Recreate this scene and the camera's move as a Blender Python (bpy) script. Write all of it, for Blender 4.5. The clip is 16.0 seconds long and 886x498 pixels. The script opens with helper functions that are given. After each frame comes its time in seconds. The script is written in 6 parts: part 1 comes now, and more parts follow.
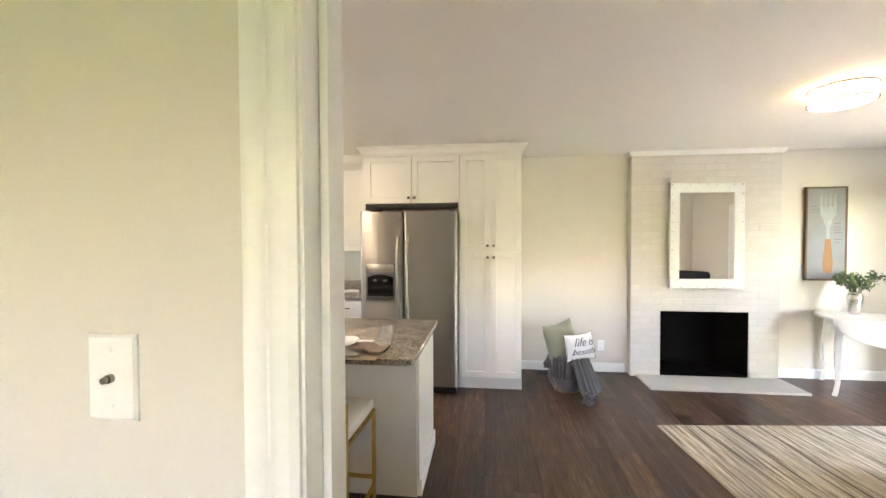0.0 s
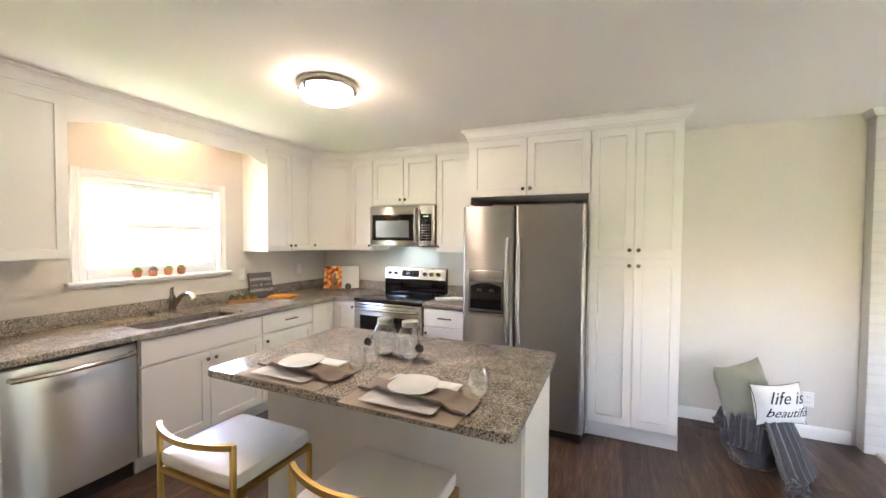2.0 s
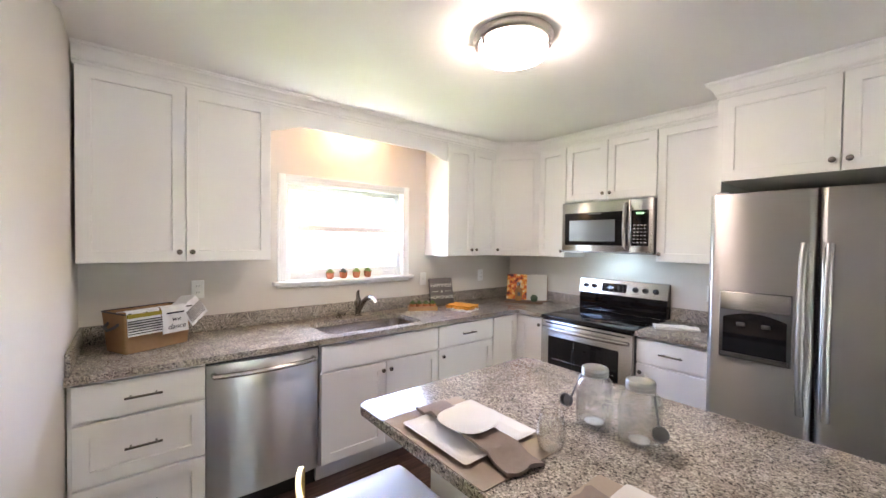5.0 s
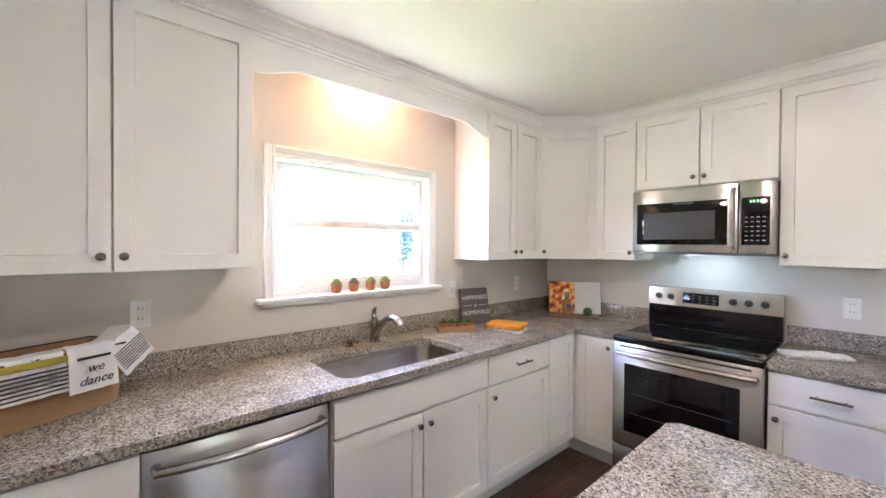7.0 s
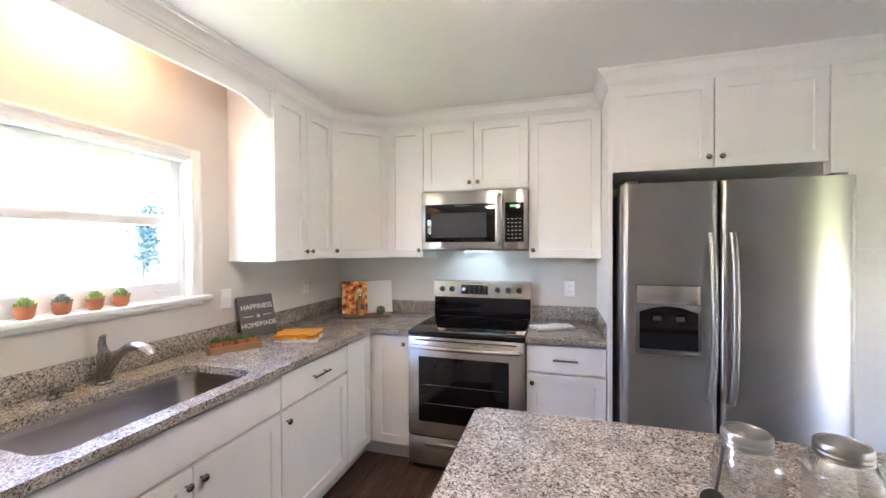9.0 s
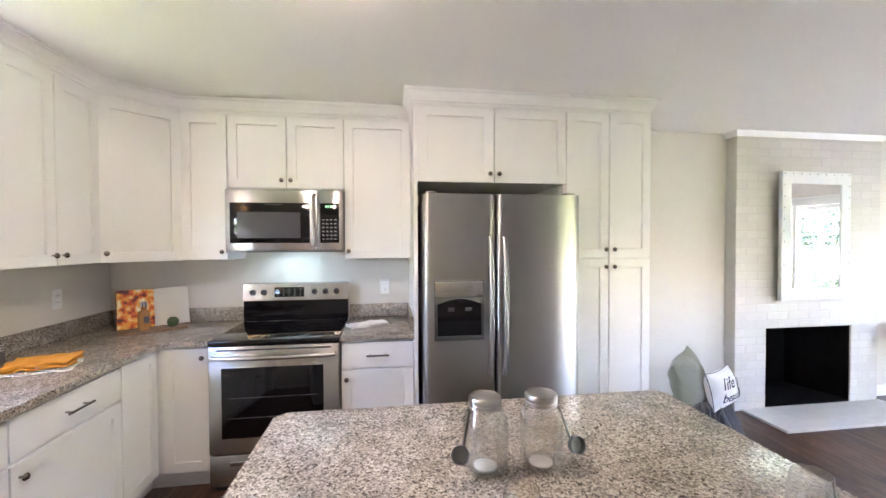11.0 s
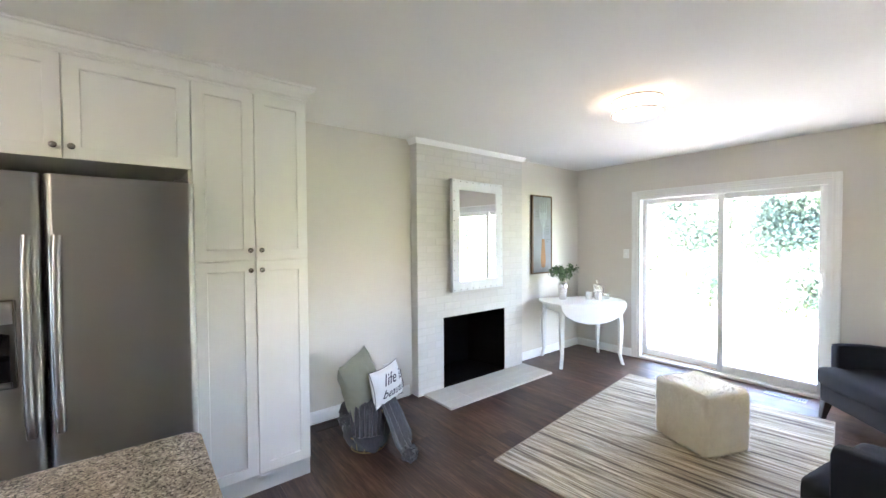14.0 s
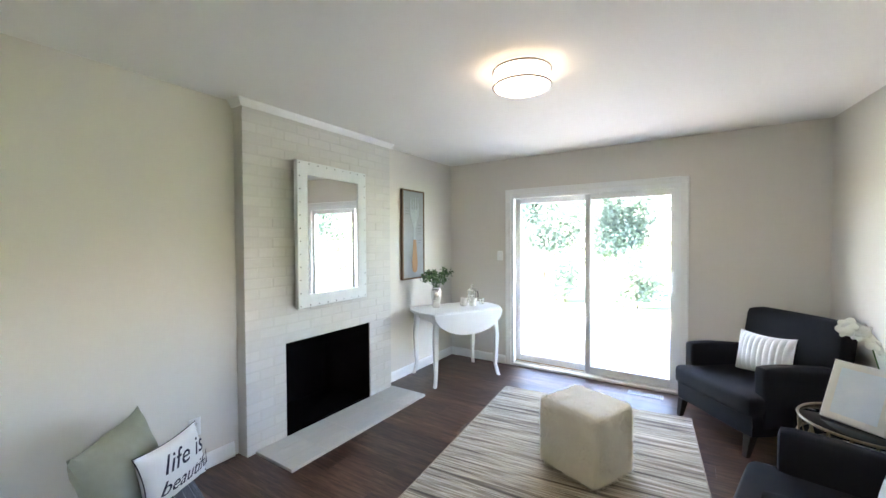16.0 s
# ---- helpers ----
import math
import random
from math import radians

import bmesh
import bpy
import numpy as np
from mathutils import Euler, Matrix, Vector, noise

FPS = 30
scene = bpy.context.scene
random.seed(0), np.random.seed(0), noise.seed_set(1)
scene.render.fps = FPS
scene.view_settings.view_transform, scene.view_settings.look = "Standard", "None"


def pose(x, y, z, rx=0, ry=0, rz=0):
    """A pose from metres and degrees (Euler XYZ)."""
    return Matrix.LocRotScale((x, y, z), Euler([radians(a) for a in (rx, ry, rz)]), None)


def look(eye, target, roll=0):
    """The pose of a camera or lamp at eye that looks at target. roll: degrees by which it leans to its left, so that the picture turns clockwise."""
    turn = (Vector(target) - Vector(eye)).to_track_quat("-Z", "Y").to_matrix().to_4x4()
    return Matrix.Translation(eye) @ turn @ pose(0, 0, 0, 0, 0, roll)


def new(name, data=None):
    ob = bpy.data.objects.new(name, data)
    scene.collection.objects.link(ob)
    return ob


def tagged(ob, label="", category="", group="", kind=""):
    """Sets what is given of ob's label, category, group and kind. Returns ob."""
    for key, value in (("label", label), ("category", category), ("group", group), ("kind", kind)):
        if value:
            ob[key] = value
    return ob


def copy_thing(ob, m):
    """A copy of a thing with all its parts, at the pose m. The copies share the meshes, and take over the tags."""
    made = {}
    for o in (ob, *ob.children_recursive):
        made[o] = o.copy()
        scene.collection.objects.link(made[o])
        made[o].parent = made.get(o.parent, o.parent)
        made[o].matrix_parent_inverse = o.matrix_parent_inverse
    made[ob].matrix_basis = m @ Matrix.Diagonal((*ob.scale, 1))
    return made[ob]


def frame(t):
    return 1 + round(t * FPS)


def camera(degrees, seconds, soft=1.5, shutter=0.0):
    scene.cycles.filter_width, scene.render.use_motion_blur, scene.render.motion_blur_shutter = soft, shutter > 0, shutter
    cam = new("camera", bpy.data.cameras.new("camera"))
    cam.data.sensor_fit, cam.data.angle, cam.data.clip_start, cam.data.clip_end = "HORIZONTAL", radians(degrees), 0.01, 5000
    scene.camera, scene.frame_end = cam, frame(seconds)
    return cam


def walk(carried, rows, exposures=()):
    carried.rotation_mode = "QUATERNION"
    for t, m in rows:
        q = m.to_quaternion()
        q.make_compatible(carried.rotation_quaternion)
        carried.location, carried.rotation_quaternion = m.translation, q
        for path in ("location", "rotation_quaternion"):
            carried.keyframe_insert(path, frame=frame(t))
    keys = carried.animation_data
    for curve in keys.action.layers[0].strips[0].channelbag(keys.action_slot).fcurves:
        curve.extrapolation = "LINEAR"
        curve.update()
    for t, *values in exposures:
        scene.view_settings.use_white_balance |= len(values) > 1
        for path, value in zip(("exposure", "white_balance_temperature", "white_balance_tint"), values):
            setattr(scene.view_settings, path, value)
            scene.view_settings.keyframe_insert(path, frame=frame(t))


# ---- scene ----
cam = camera(97.7, 16.0)
METRES, EYE, TILT, LEAN, TURN = 4.25, 1.46, 0.0, 0.0, 8.5
PATH = [
    (0, (-0.097, -0.4, 1.499), (-0.321, 1.587, 1.452), -0.2),
    (0.5, (-0.148, -0.124, 1.492), (-0.368, 1.864, 1.451), -0.3),
    (1, (-0.162, 0.076, 1.511), (-0.467, 2.052, 1.466), -0.1),
    (1.5, (-0.157, 0.218, 1.508), (-0.746, 2.128, 1.461), 0.2),
    (2, (-0.179, 0.304, 1.518), (-0.994, 2.129, 1.462), 0.4),
    (2.5, (-0.209, 0.384, 1.509), (-1.19, 2.126, 1.461), 0.3),
    (3, (-0.253, 0.459, 1.498), (-1.38, 2.111, 1.459), 0.4),
    (3.5, (-0.301, 0.529, 1.504), (-1.574, 2.071, 1.467), 0.5),
    (4, (-0.367, 0.647, 1.512), (-1.792, 2.05, 1.471), 0.6),
    (4.5, (-0.444, 0.743, 1.516), (-1.996, 2.003, 1.473), 0.7),
    (7, (-1.451, 1.036, 1.482), (-2.949, 2.361, 1.458), 0.4),
    (7.5, (-1.53, 1.073, 1.492), (-2.791, 2.625, 1.468), 0.3),
    (8, (-1.617, 1.093, 1.486), (-2.623, 2.821, 1.469), 0.2),
    (8.5, (-1.635, 1.129, 1.468), (-2.423, 2.967, 1.457), 0.0),
    (11, (-1.52, 1.055, 1.497), (-1.241, 3.035, 1.458), -0.2),
    (11.5, (-1.429, 1.061, 1.523), (-0.984, 3.01, 1.466), -0.1),
    (12, (-1.286, 1.009, 1.516), (-0.69, 2.918, 1.459), -0.1),
    (12.5, (-1.126, 0.96, 1.508), (-0.313, 2.787, 1.452), -0.2),
    (13, (-0.985, 0.929, 1.513), (0.025, 2.654, 1.45), -0.2),
    (13.5, (-0.822, 0.982, 1.5), (0.338, 2.609, 1.441), -0.2),
    (14, (-0.603, 1.035, 1.492), (0.641, 2.6, 1.445), -0.4),
    (14.5, (-0.366, 1.079, 1.486), (0.943, 2.591, 1.442), -0.5),
    (15, (-0.2, 1.162, 1.483), (1.182, 2.607, 1.441), -0.5),
    (15.5, (-0.07, 1.302, 1.486), (1.459, 2.591, 1.445), -0.6),
    (16, (0.013, 1.467, 1.484), (1.687, 2.561, 1.44), -0.3),
]
EXPOSURES = [(0.0, 6.75, 8450, 27), (2.5, 6.75, 7350, 30), (4.5, 6.72, 6800, 32), (8.0, 6.62, 6650, 33), (12.0, 6.88, 6850, 30), (16.0, 6.1, 6850, 22)]
walk(cam, [(t, look(eye, target, roll)) for t, eye, target, roll in PATH], EXPOSURES)

# ---------------------------------------------------------------- light
world = bpy.data.worlds.new("sky")
scene.world = world
world.use_nodes = True
wn = world.node_tree.nodes
sky = wn.new("ShaderNodeTexSky")
sky.sky_type = "NISHITA"
sky.sun_disc = False
sky.sun_elevation = radians(52)
sky.sun_rotation = radians(330)
world.node_tree.links.new(sky.outputs[0], wn["Background"].inputs[0])
wn["Background"].inputs[1].default_value = 0.15


def lamp(name, kind, m, energy, color, **settings):
    data = bpy.data.lights.new(name, kind)
    data.energy, data.color = energy, color
    if kind == "AREA":
        data.shape, data.size, data.size_y = "RECTANGLE", settings["size"], settings["size_y"]
    elif kind == "SUN":
        data.angle = settings["angle"]
    elif kind == "SPOT":
        data.spot_size, data.spot_blend, data.shadow_soft_size = settings["cone"], 0.6, settings["soft"]
    else:
        data.shadow_soft_size = settings["soft"]
    ob = new(name, data)
    ob.matrix_world = m
    return ob


lamp("sun", "SUN", look((-10, 17.3, 25.6), (0, 0, 0)), 4.5, (1.0, 0.95, 0.88), angle=radians(0.5))
lamp("valance_glow", "AREA", look((-3.36, 2.2, 2.40), (-3.50, 2.2, 2.12)), 0.018, (1.0, 0.60, 0.30), size=0.45, size_y=0.06)
lamp("microwave_glow", "AREA", look((-2.2, 3.98, 1.425), (-2.2, 4.06, 0.9)), 0.013, (0.48, 0.86, 1.0), size=0.3, size_y=0.05)


# ---------------------------------------------------------------- materials
def material(name, color, rough=0.5, metal=0.0, second=None, scale=8.0, bump=0.0, bump_scale=60.0, stretch=(1, 1, 1), rough_var=0.0, coat=0.0, sheen=0.0, spec=0.5):
    m = bpy.data.materials.new(name)
    m.use_nodes = True
    n, l = m.node_tree.nodes, m.node_tree.links
    b = n["Principled BSDF"]
    b.inputs["Roughness"].default_value, b.inputs["Metallic"].default_value = rough, metal
    b.inputs["Specular IOR Level"].default_value = spec
    b.inputs["Coat Weight"].default_value, b.inputs["Sheen Weight"].default_value = coat, sheen
    co, mp = n.new("ShaderNodeTexCoord"), n.new("ShaderNodeMapping")
    mp.inputs["Scale"].default_value = stretch
    l.new(co.outputs["Object"], mp.inputs[0])
    tex = n.new("ShaderNodeTexNoise")
    tex.inputs["Scale"].default_value, tex.inputs["Detail"].default_value = scale, 5
    l.new(mp.outputs[0], tex.inputs["Vector"])
    mix = n.new("ShaderNodeMix")
    mix.data_type = "RGBA"
    mix.inputs[6].default_value = (*color, 1)
    mix.inputs[7].default_value = (*(second or [c * 0.93 for c in color]), 1)
    l.new(tex.outputs[0], mix.inputs[0])
    l.new(mix.outputs[2], b.inputs["Base Color"])
    if rough_var:
        rr = n.new("ShaderNodeMapRange")
        rr.inputs[3].default_value, rr.inputs[4].default_value = rough - rough_var, rough + rough_var
        l.new(tex.outputs[0], rr.inputs[0])
        l.new(rr.outputs[0], b.inputs["Roughness"])
    if bump:
        t2, bp = n.new("ShaderNodeTexNoise"), n.new("ShaderNodeBump")
        t2.inputs["Scale"].default_value, t2.inputs["Detail"].default_value = bump_scale, 3
        l.new(mp.outputs[0], t2.inputs["Vector"])
        bp.inputs["Strength"].default_value, bp.inputs["Distance"].default_value = bump, 0.004
        l.new(t2.outputs[0], bp.inputs["Height"])
        l.new(bp.outputs[0], b.inputs["Normal"])
    return m


def ramp(n, l, source, stops):
    r = n.new("ShaderNodeValToRGB")
    while len(r.color_ramp.elements) < len(stops):
        r.color_ramp.elements.new(0.5)
    for e, (p, c) in zip(r.color_ramp.elements, stops):
        e.position, e.color = p, (*c, 1)
    l.new(source, r.inputs[0])
    return r


def granite_material(name, tones, scale=150.0, rough=0.2):
    m = material(name, (0.4, 0.4, 0.4), rough, spec=0.35)
    n, l = m.node_tree.nodes, m.node_tree.links
    b = n["Principled BSDF"]
    co = n.new("ShaderNodeTexCoord")
    vo, no = n.new("ShaderNodeTexVoronoi"), n.new("ShaderNodeTexNoise")
    vo.inputs["Scale"].default_value = scale
    warp, add = n.new("ShaderNodeTexNoise"), n.new("ShaderNodeMixRGB")
    warp.inputs["Scale"].default_value = scale * 0.7
    add.blend_type, add.inputs[0].default_value = "ADD", 0.012
    l.new(co.outputs["Object"], warp.inputs["Vector"])
    l.new(co.outputs["Object"], add.inputs[1])
    l.new(warp.outputs["Color"], add.inputs[2])
    l.new(add.outputs[0], vo.inputs["Vector"])
    sep = n.new("ShaderNodeSeparateColor")
    l.new(vo.outputs["Color"], sep.inputs[0])
    r = ramp(n, l, sep.outputs[0], tones)
    r.color_ramp.interpolation = "CONSTANT"
    no.inputs["Scale"].default_value, no.inputs["Detail"].default_value = 9, 4
    l.new(co.outputs["Object"], no.inputs["Vector"])
    r2 = ramp(n, l, no.outputs[0], [(0.3, (0.72, 0.70, 0.68)), (0.7, (1.12, 1.1, 1.08))])
    mul = n.new("ShaderNodeMixRGB")
    mul.blend_type, mul.inputs[0].default_value = "MULTIPLY", 1.0
    l.new(r.outputs[0], mul.inputs[1])
    l.new(r2.outputs[0], mul.inputs[2])
    l.new(mul.outputs[0], b.inputs["Base Color"])
    return m


def steel_material(name, color, rough, brush=(1, 1, 60)):
    """Brushed stainless steel: fine streaks across the stretch."""
    m = material(name, color, rough, 1.0, [c * 0.95 for c in color], 14.0, stretch=brush, rough_var=0.015)
    b = m.node_tree.nodes["Principled BSDF"]
    b.inputs["Anisotropic"].default_value, b.inputs["Anisotropic Rotation"].default_value = 0.94, 0.25
    return m


def glass_material(name, tint=(1, 1, 1), ior=1.45, rough=0.0):
    m = bpy.data.materials.new(name)
    m.use_nodes = True
    b = m.node_tree.nodes["Principled BSDF"]
    b.inputs["Base Color"].default_value = (*tint, 1)
    b.inputs["Transmission Weight"].default_value, b.inputs["IOR"].default_value, b.inputs["Roughness"].default_value = 1.0, ior, rough
    return m


def pane_material(name="window_glass", tint=(0.96, 0.98, 0.97)):
    """Window glass: its tint dims the light that goes straight through, with a faint gloss."""
    m = bpy.data.materials.new(name)
    m.use_nodes = True
    n, l = m.node_tree.nodes, m.node_tree.links
    clear, gloss, mix = n.new("ShaderNodeBsdfTransparent"), n.new("ShaderNodeBsdfGlossy"), n.new("ShaderNodeMixShader")
    clear.inputs[0].default_value = (*tint, 1)
    gloss.inputs["Roughness"].default_value = 0.02
    mix.inputs[0].default_value = 0.035
    l.new(clear.outputs[0], mix.inputs[1])
    l.new(gloss.outputs[0], mix.inputs[2])
    l.new(mix.outputs[0], n["Material Output"].inputs[0])
    return m


def clear_material(name, tint=(0.985, 0.99, 0.99)):
    """Thin clear glass: see-through, with gloss that grows towards its rims."""
    m = bpy.data.materials.new(name)
    m.use_nodes = True
    n, l = m.node_tree.nodes, m.node_tree.links
    clear, gloss, mix, fr, rim = n.new("ShaderNodeBsdfTransparent"), n.new("ShaderNodeBsdfGlossy"), n.new("ShaderNodeMixShader"), n.new("ShaderNodeLayerWeight"), n.new("ShaderNodeMapRange")
    clear.inputs[0].default_value = (*tint, 1)
    gloss.inputs["Roughness"].default_value = 0.03
    fr.inputs["Blend"].default_value = 0.25
    rim.inputs[3].default_value, rim.inputs[4].default_value = 0.035, 0.9
    l.new(fr.outputs["Facing"], rim.inputs[0])
    l.new(rim.outputs[0], mix.inputs[0])
    l.new(clear.outputs[0], mix.inputs[1])
    l.new(gloss.outputs[0], mix.inputs[2])
    l.new(mix.outputs[0], n["Material Output"].inputs[0])
    return m


def glow_material(name, color, strength):
    m = bpy.data.materials.new(name)
    m.use_nodes = True
    b = m.node_tree.nodes["Principled BSDF"]
    b.inputs["Base Color"].default_value = (0.8, 0.8, 0.78, 1)
    b.inputs["Emission Color"].default_value, b.inputs["Emission Strength"].default_value = (*color, 1), strength
    return m


def per_piece(m, low, high):
    """Varies the base colour's brightness from piece to piece."""
    n, l = m.node_tree.nodes, m.node_tree.links
    b = n["Principled BSDF"]
    old = b.inputs["Base Color"].links[0].from_socket
    info, mr, mul = n.new("ShaderNodeObjectInfo"), n.new("ShaderNodeMapRange"), n.new("ShaderNodeMixRGB")
    mr.inputs[3].default_value, mr.inputs[4].default_value = low, high
    l.new(info.outputs["Random"], mr.inputs[0])
    mul.blend_type, mul.inputs[0].default_value = "MULTIPLY", 1.0
    l.new(old, mul.inputs[1])
    l.new(mr.outputs[0], mul.inputs[2])
    l.new(mul.outputs[0], b.inputs["Base Color"])
    return m


def plank_material():
    """Dark brown wood plank with long grain along y and a tone of its own for each piece."""
    m = material("dark_plank", (0.06, 0.035, 0.025), 0.38, rough_var=0.08)
    n, l = m.node_tree.nodes, m.node_tree.links
    b = n["Principled BSDF"]
    co, mp, info = n.new("ShaderNodeTexCoord"), n.new("ShaderNodeMapping"), n.new("ShaderNodeObjectInfo")
    l.new(co.outputs["Object"], mp.inputs[0])
    shift = n.new("ShaderNodeVectorMath")
    shift.operation = "SCALE"
    shift.inputs[0].default_value = (37.0, 91.0, 13.0)
    l.new(info.outputs["Random"], shift.inputs["Scale"])
    l.new(shift.outputs[0], mp.inputs["Location"])
    mp.inputs["Scale"].default_value = (14, 1.1, 14)
    fine, broad = n.new("ShaderNodeTexNoise"), n.new("ShaderNodeTexNoise")
    fine.inputs["Scale"].default_value, fine.inputs["Detail"].default_value, fine.inputs["Distortion"].default_value = 5.0, 7, 0.8
    broad.inputs["Scale"].default_value, broad.inputs["Detail"].default_value = 1.1, 3
    for t in (fine, broad):
        l.new(mp.outputs[0], t.inputs["Vector"])
    r = ramp(n, l, fine.outputs[0], [(0.25, (0.030, 0.014, 0.009)), (0.5, (0.072, 0.036, 0.023)), (0.75, (0.145, 0.080, 0.052))])
    r2 = ramp(n, l, broad.outputs[0], [(0.3, (0.6, 0.58, 0.56)), (0.7, (1.35, 1.35, 1.38))])
    mul = n.new("ShaderNodeMixRGB")
    mul.blend_type, mul.inputs[0].default_value = "MULTIPLY", 1.0
    l.new(r.outputs[0], mul.inputs[1])
    l.new(r2.outputs[0], mul.inputs[2])
    l.new(mul.outputs[0], b.inputs["Base Color"])
    bp = n.new("ShaderNodeBump")
    bp.inputs["Strength"].default_value, bp.inputs["Distance"].default_value = 0.15, 0.002
    l.new(fine.outputs[0], bp.inputs["Height"])
    l.new(bp.outputs[0], b.inputs["Normal"])
    return per_piece(m, 0.7, 1.4)


def rug_material():
    """Uneven cream, taupe and grey-brown stripes along y."""
    m = material("striped_rug", (0.5, 0.45, 0.38), 0.95, bump=0.6, bump_scale=260, sheen=0.2)
    n, l = m.node_tree.nodes, m.node_tree.links
    b = n["Principled BSDF"]
    co = n.new("ShaderNodeTexCoord")
    out = []
    for sc, st in ((1.0, (30, 1.0, 1)), (1.0, (120, 2.5, 1))):
        mp, t = n.new("ShaderNodeMapping"), n.new("ShaderNodeTexNoise")
        mp.inputs["Scale"].default_value = st
        t.inputs["Scale"].default_value, t.inputs["Detail"].default_value = sc, 4
        l.new(co.outputs["Object"], mp.inputs[0])
        l.new(mp.outputs[0], t.inputs["Vector"])
        out.append(t)
    r = ramp(n, l, out[0].outputs[0], [(0.36, (0.09, 0.065, 0.045)), (0.44, (0.30, 0.24, 0.17)), (0.50, (0.66, 0.59, 0.46)), (0.56, (0.26, 0.21, 0.15)), (0.63, (0.72, 0.66, 0.54))])
    r2 = ramp(n, l, out[1].outputs[0], [(0.35, (0.62, 0.6, 0.57)), (0.6, (1.1, 1.1, 1.1))])
    mul = n.new("ShaderNodeMixRGB")
    mul.blend_type, mul.inputs[0].default_value = "MULTIPLY", 1.0
    l.new(r.outputs[0], mul.inputs[1])
    l.new(r2.outputs[0], mul.inputs[2])
    l.new(mul.outputs[0], b.inputs["Base Color"])
    return m


WALL = material("greige_wall_paint", (0.68, 0.64, 0.58), 0.62, second=(0.65, 0.61, 0.555), scale=1.5, bump=0.06, bump_scale=180)
CEIL = material("ceiling_paint", (0.85, 0.835, 0.79), 0.8, second=(0.82, 0.805, 0.765), scale=1.2, bump=0.05, bump_scale=150)
TRIM = material("white_trim_paint", (0.82, 0.82, 0.80), 0.35, second=(0.79, 0.79, 0.77), scale=4)
CAB = material("white_cabinet_paint", (0.84, 0.83, 0.80), 0.33, second=(0.825, 0.815, 0.785), scale=3)
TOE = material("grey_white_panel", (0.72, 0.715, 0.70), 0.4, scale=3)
VINYL = material("white_vinyl", (0.84, 0.85, 0.85), 0.3, scale=3)
NICKEL = material("brushed_nickel", (0.30, 0.285, 0.265), 0.26, 1.0, scale=40, stretch=(1, 1, 8))
CHROME = material("chrome", (0.8, 0.8, 0.8), 0.12, 1.0)
STEEL = steel_material("stainless_steel", (0.43, 0.422, 0.41), 0.33)
STEEL_L = steel_material("light_stainless_steel", (0.64, 0.63, 0.61), 0.32)
STEEL_H = steel_material("stainless_steel_across", (0.57, 0.56, 0.54), 0.25, (60, 60, 1))
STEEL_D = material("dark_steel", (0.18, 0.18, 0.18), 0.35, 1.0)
BLACK_GLASS = material("black_glass", (0.005, 0.005, 0.006), 0.05, spec=0.4)
RING = material("burner_print", (0.03, 0.03, 0.032), 0.25)
BLACK = material("black_plastic", (0.012, 0.012, 0.013), 0.4)
SOOT = material("soot_black_firebrick", (0.003, 0.003, 0.003), 0.95, second=(0.006, 0.0055, 0.0055), scale=12, bump=0.3, spec=0.08)
GRANITE = granite_material("grey_granite", [(0.0, (0.07, 0.064, 0.058)), (0.12, (0.20, 0.18, 0.158)), (0.30, (0.32, 0.29, 0.252)), (0.58, (0.44, 0.40, 0.345)), (0.85, (0.60, 0.555, 0.48))], 215.0)
PLANK = plank_material()
SUBFLOOR = material("floor_joint", (0.018, 0.012, 0.010), 0.8)
BRICK = per_piece(material("painted_brick", (0.63, 0.61, 0.57), 0.55, second=(0.57, 0.55, 0.515), scale=14, bump=0.45, bump_scale=45), 0.955, 1.03)
MORTAR = material("painted_mortar", (0.59, 0.57, 0.53), 0.7, bump=0.4, bump_scale=70)
HEARTH = per_piece(material("pale_hearth_tile", (0.60, 0.59, 0.55), 0.5, second=(0.50, 0.49, 0.455), scale=3.5, stretch=(1, 5, 1), bump=0.15), 0.96, 1.03)
PLATE = material("white_switch_plastic", (0.86, 0.86, 0.84), 0.3)
SLOT = material("dark_slot", (0.05, 0.05, 0.05), 0.5)
# pane tints added to dim daylight and the view, most in the kitchen
PANE = pane_material(tint=(0.80, 0.82, 0.82))
DIM_PANE = pane_material("daylight_dimming_glass", (0.61, 0.65, 0.67))


# ---------------------------------------------------------------- mesh helpers
def box(bm, x0, y0, z0, x1, y1, z1, bevel=0.0, seg=2):
    r = bmesh.ops.create_cube(bm, size=1.0, matrix=Matrix.Translation(((x0 + x1) / 2, (y0 + y1) / 2, (z0 + z1) / 2)) @ Matrix.Diagonal((abs(x1 - x0), abs(y1 - y0), abs(z1 - z0), 1)))
    if bevel:
        edges = list({e for v in r["verts"] for e in v.link_edges})
        bmesh.ops.bevel(bm, geom=edges, offset=bevel, segments=seg, affect="EDGES", profile=0.5)
    return r["verts"]


def boxed(*a, **k):
    bm = bmesh.new()
    box(bm, *a, **k)
    return bm


def loft(bm, rings, cap=True, closed=True):
    """Joins rings of equally many points into a skin."""
    rows = [[bm.verts.new(p) for p in r] for r in rings]
    k = len(rows[0])
    for a, b in zip(rows, rows[1:]):
        for i in range(k if closed else k - 1):
            bm.faces.new((a[i], a[(i + 1) % k], b[(i + 1) % k], b[i]))
    if cap:
        bm.faces.new(rows[0][::-1])
        bm.faces.new(rows[-1])
    return rows


def lathe(bm, profile, n=24, at=(0, 0, 0), cap=True):
    rings = [[(at[0] + r * math.cos(2 * math.pi * i / n), at[1] + r * math.sin(2 * math.pi * i / n), at[2] + z) for i in range(n)] for r, z in profile]
    loft(bm, rings, cap)
    return bm


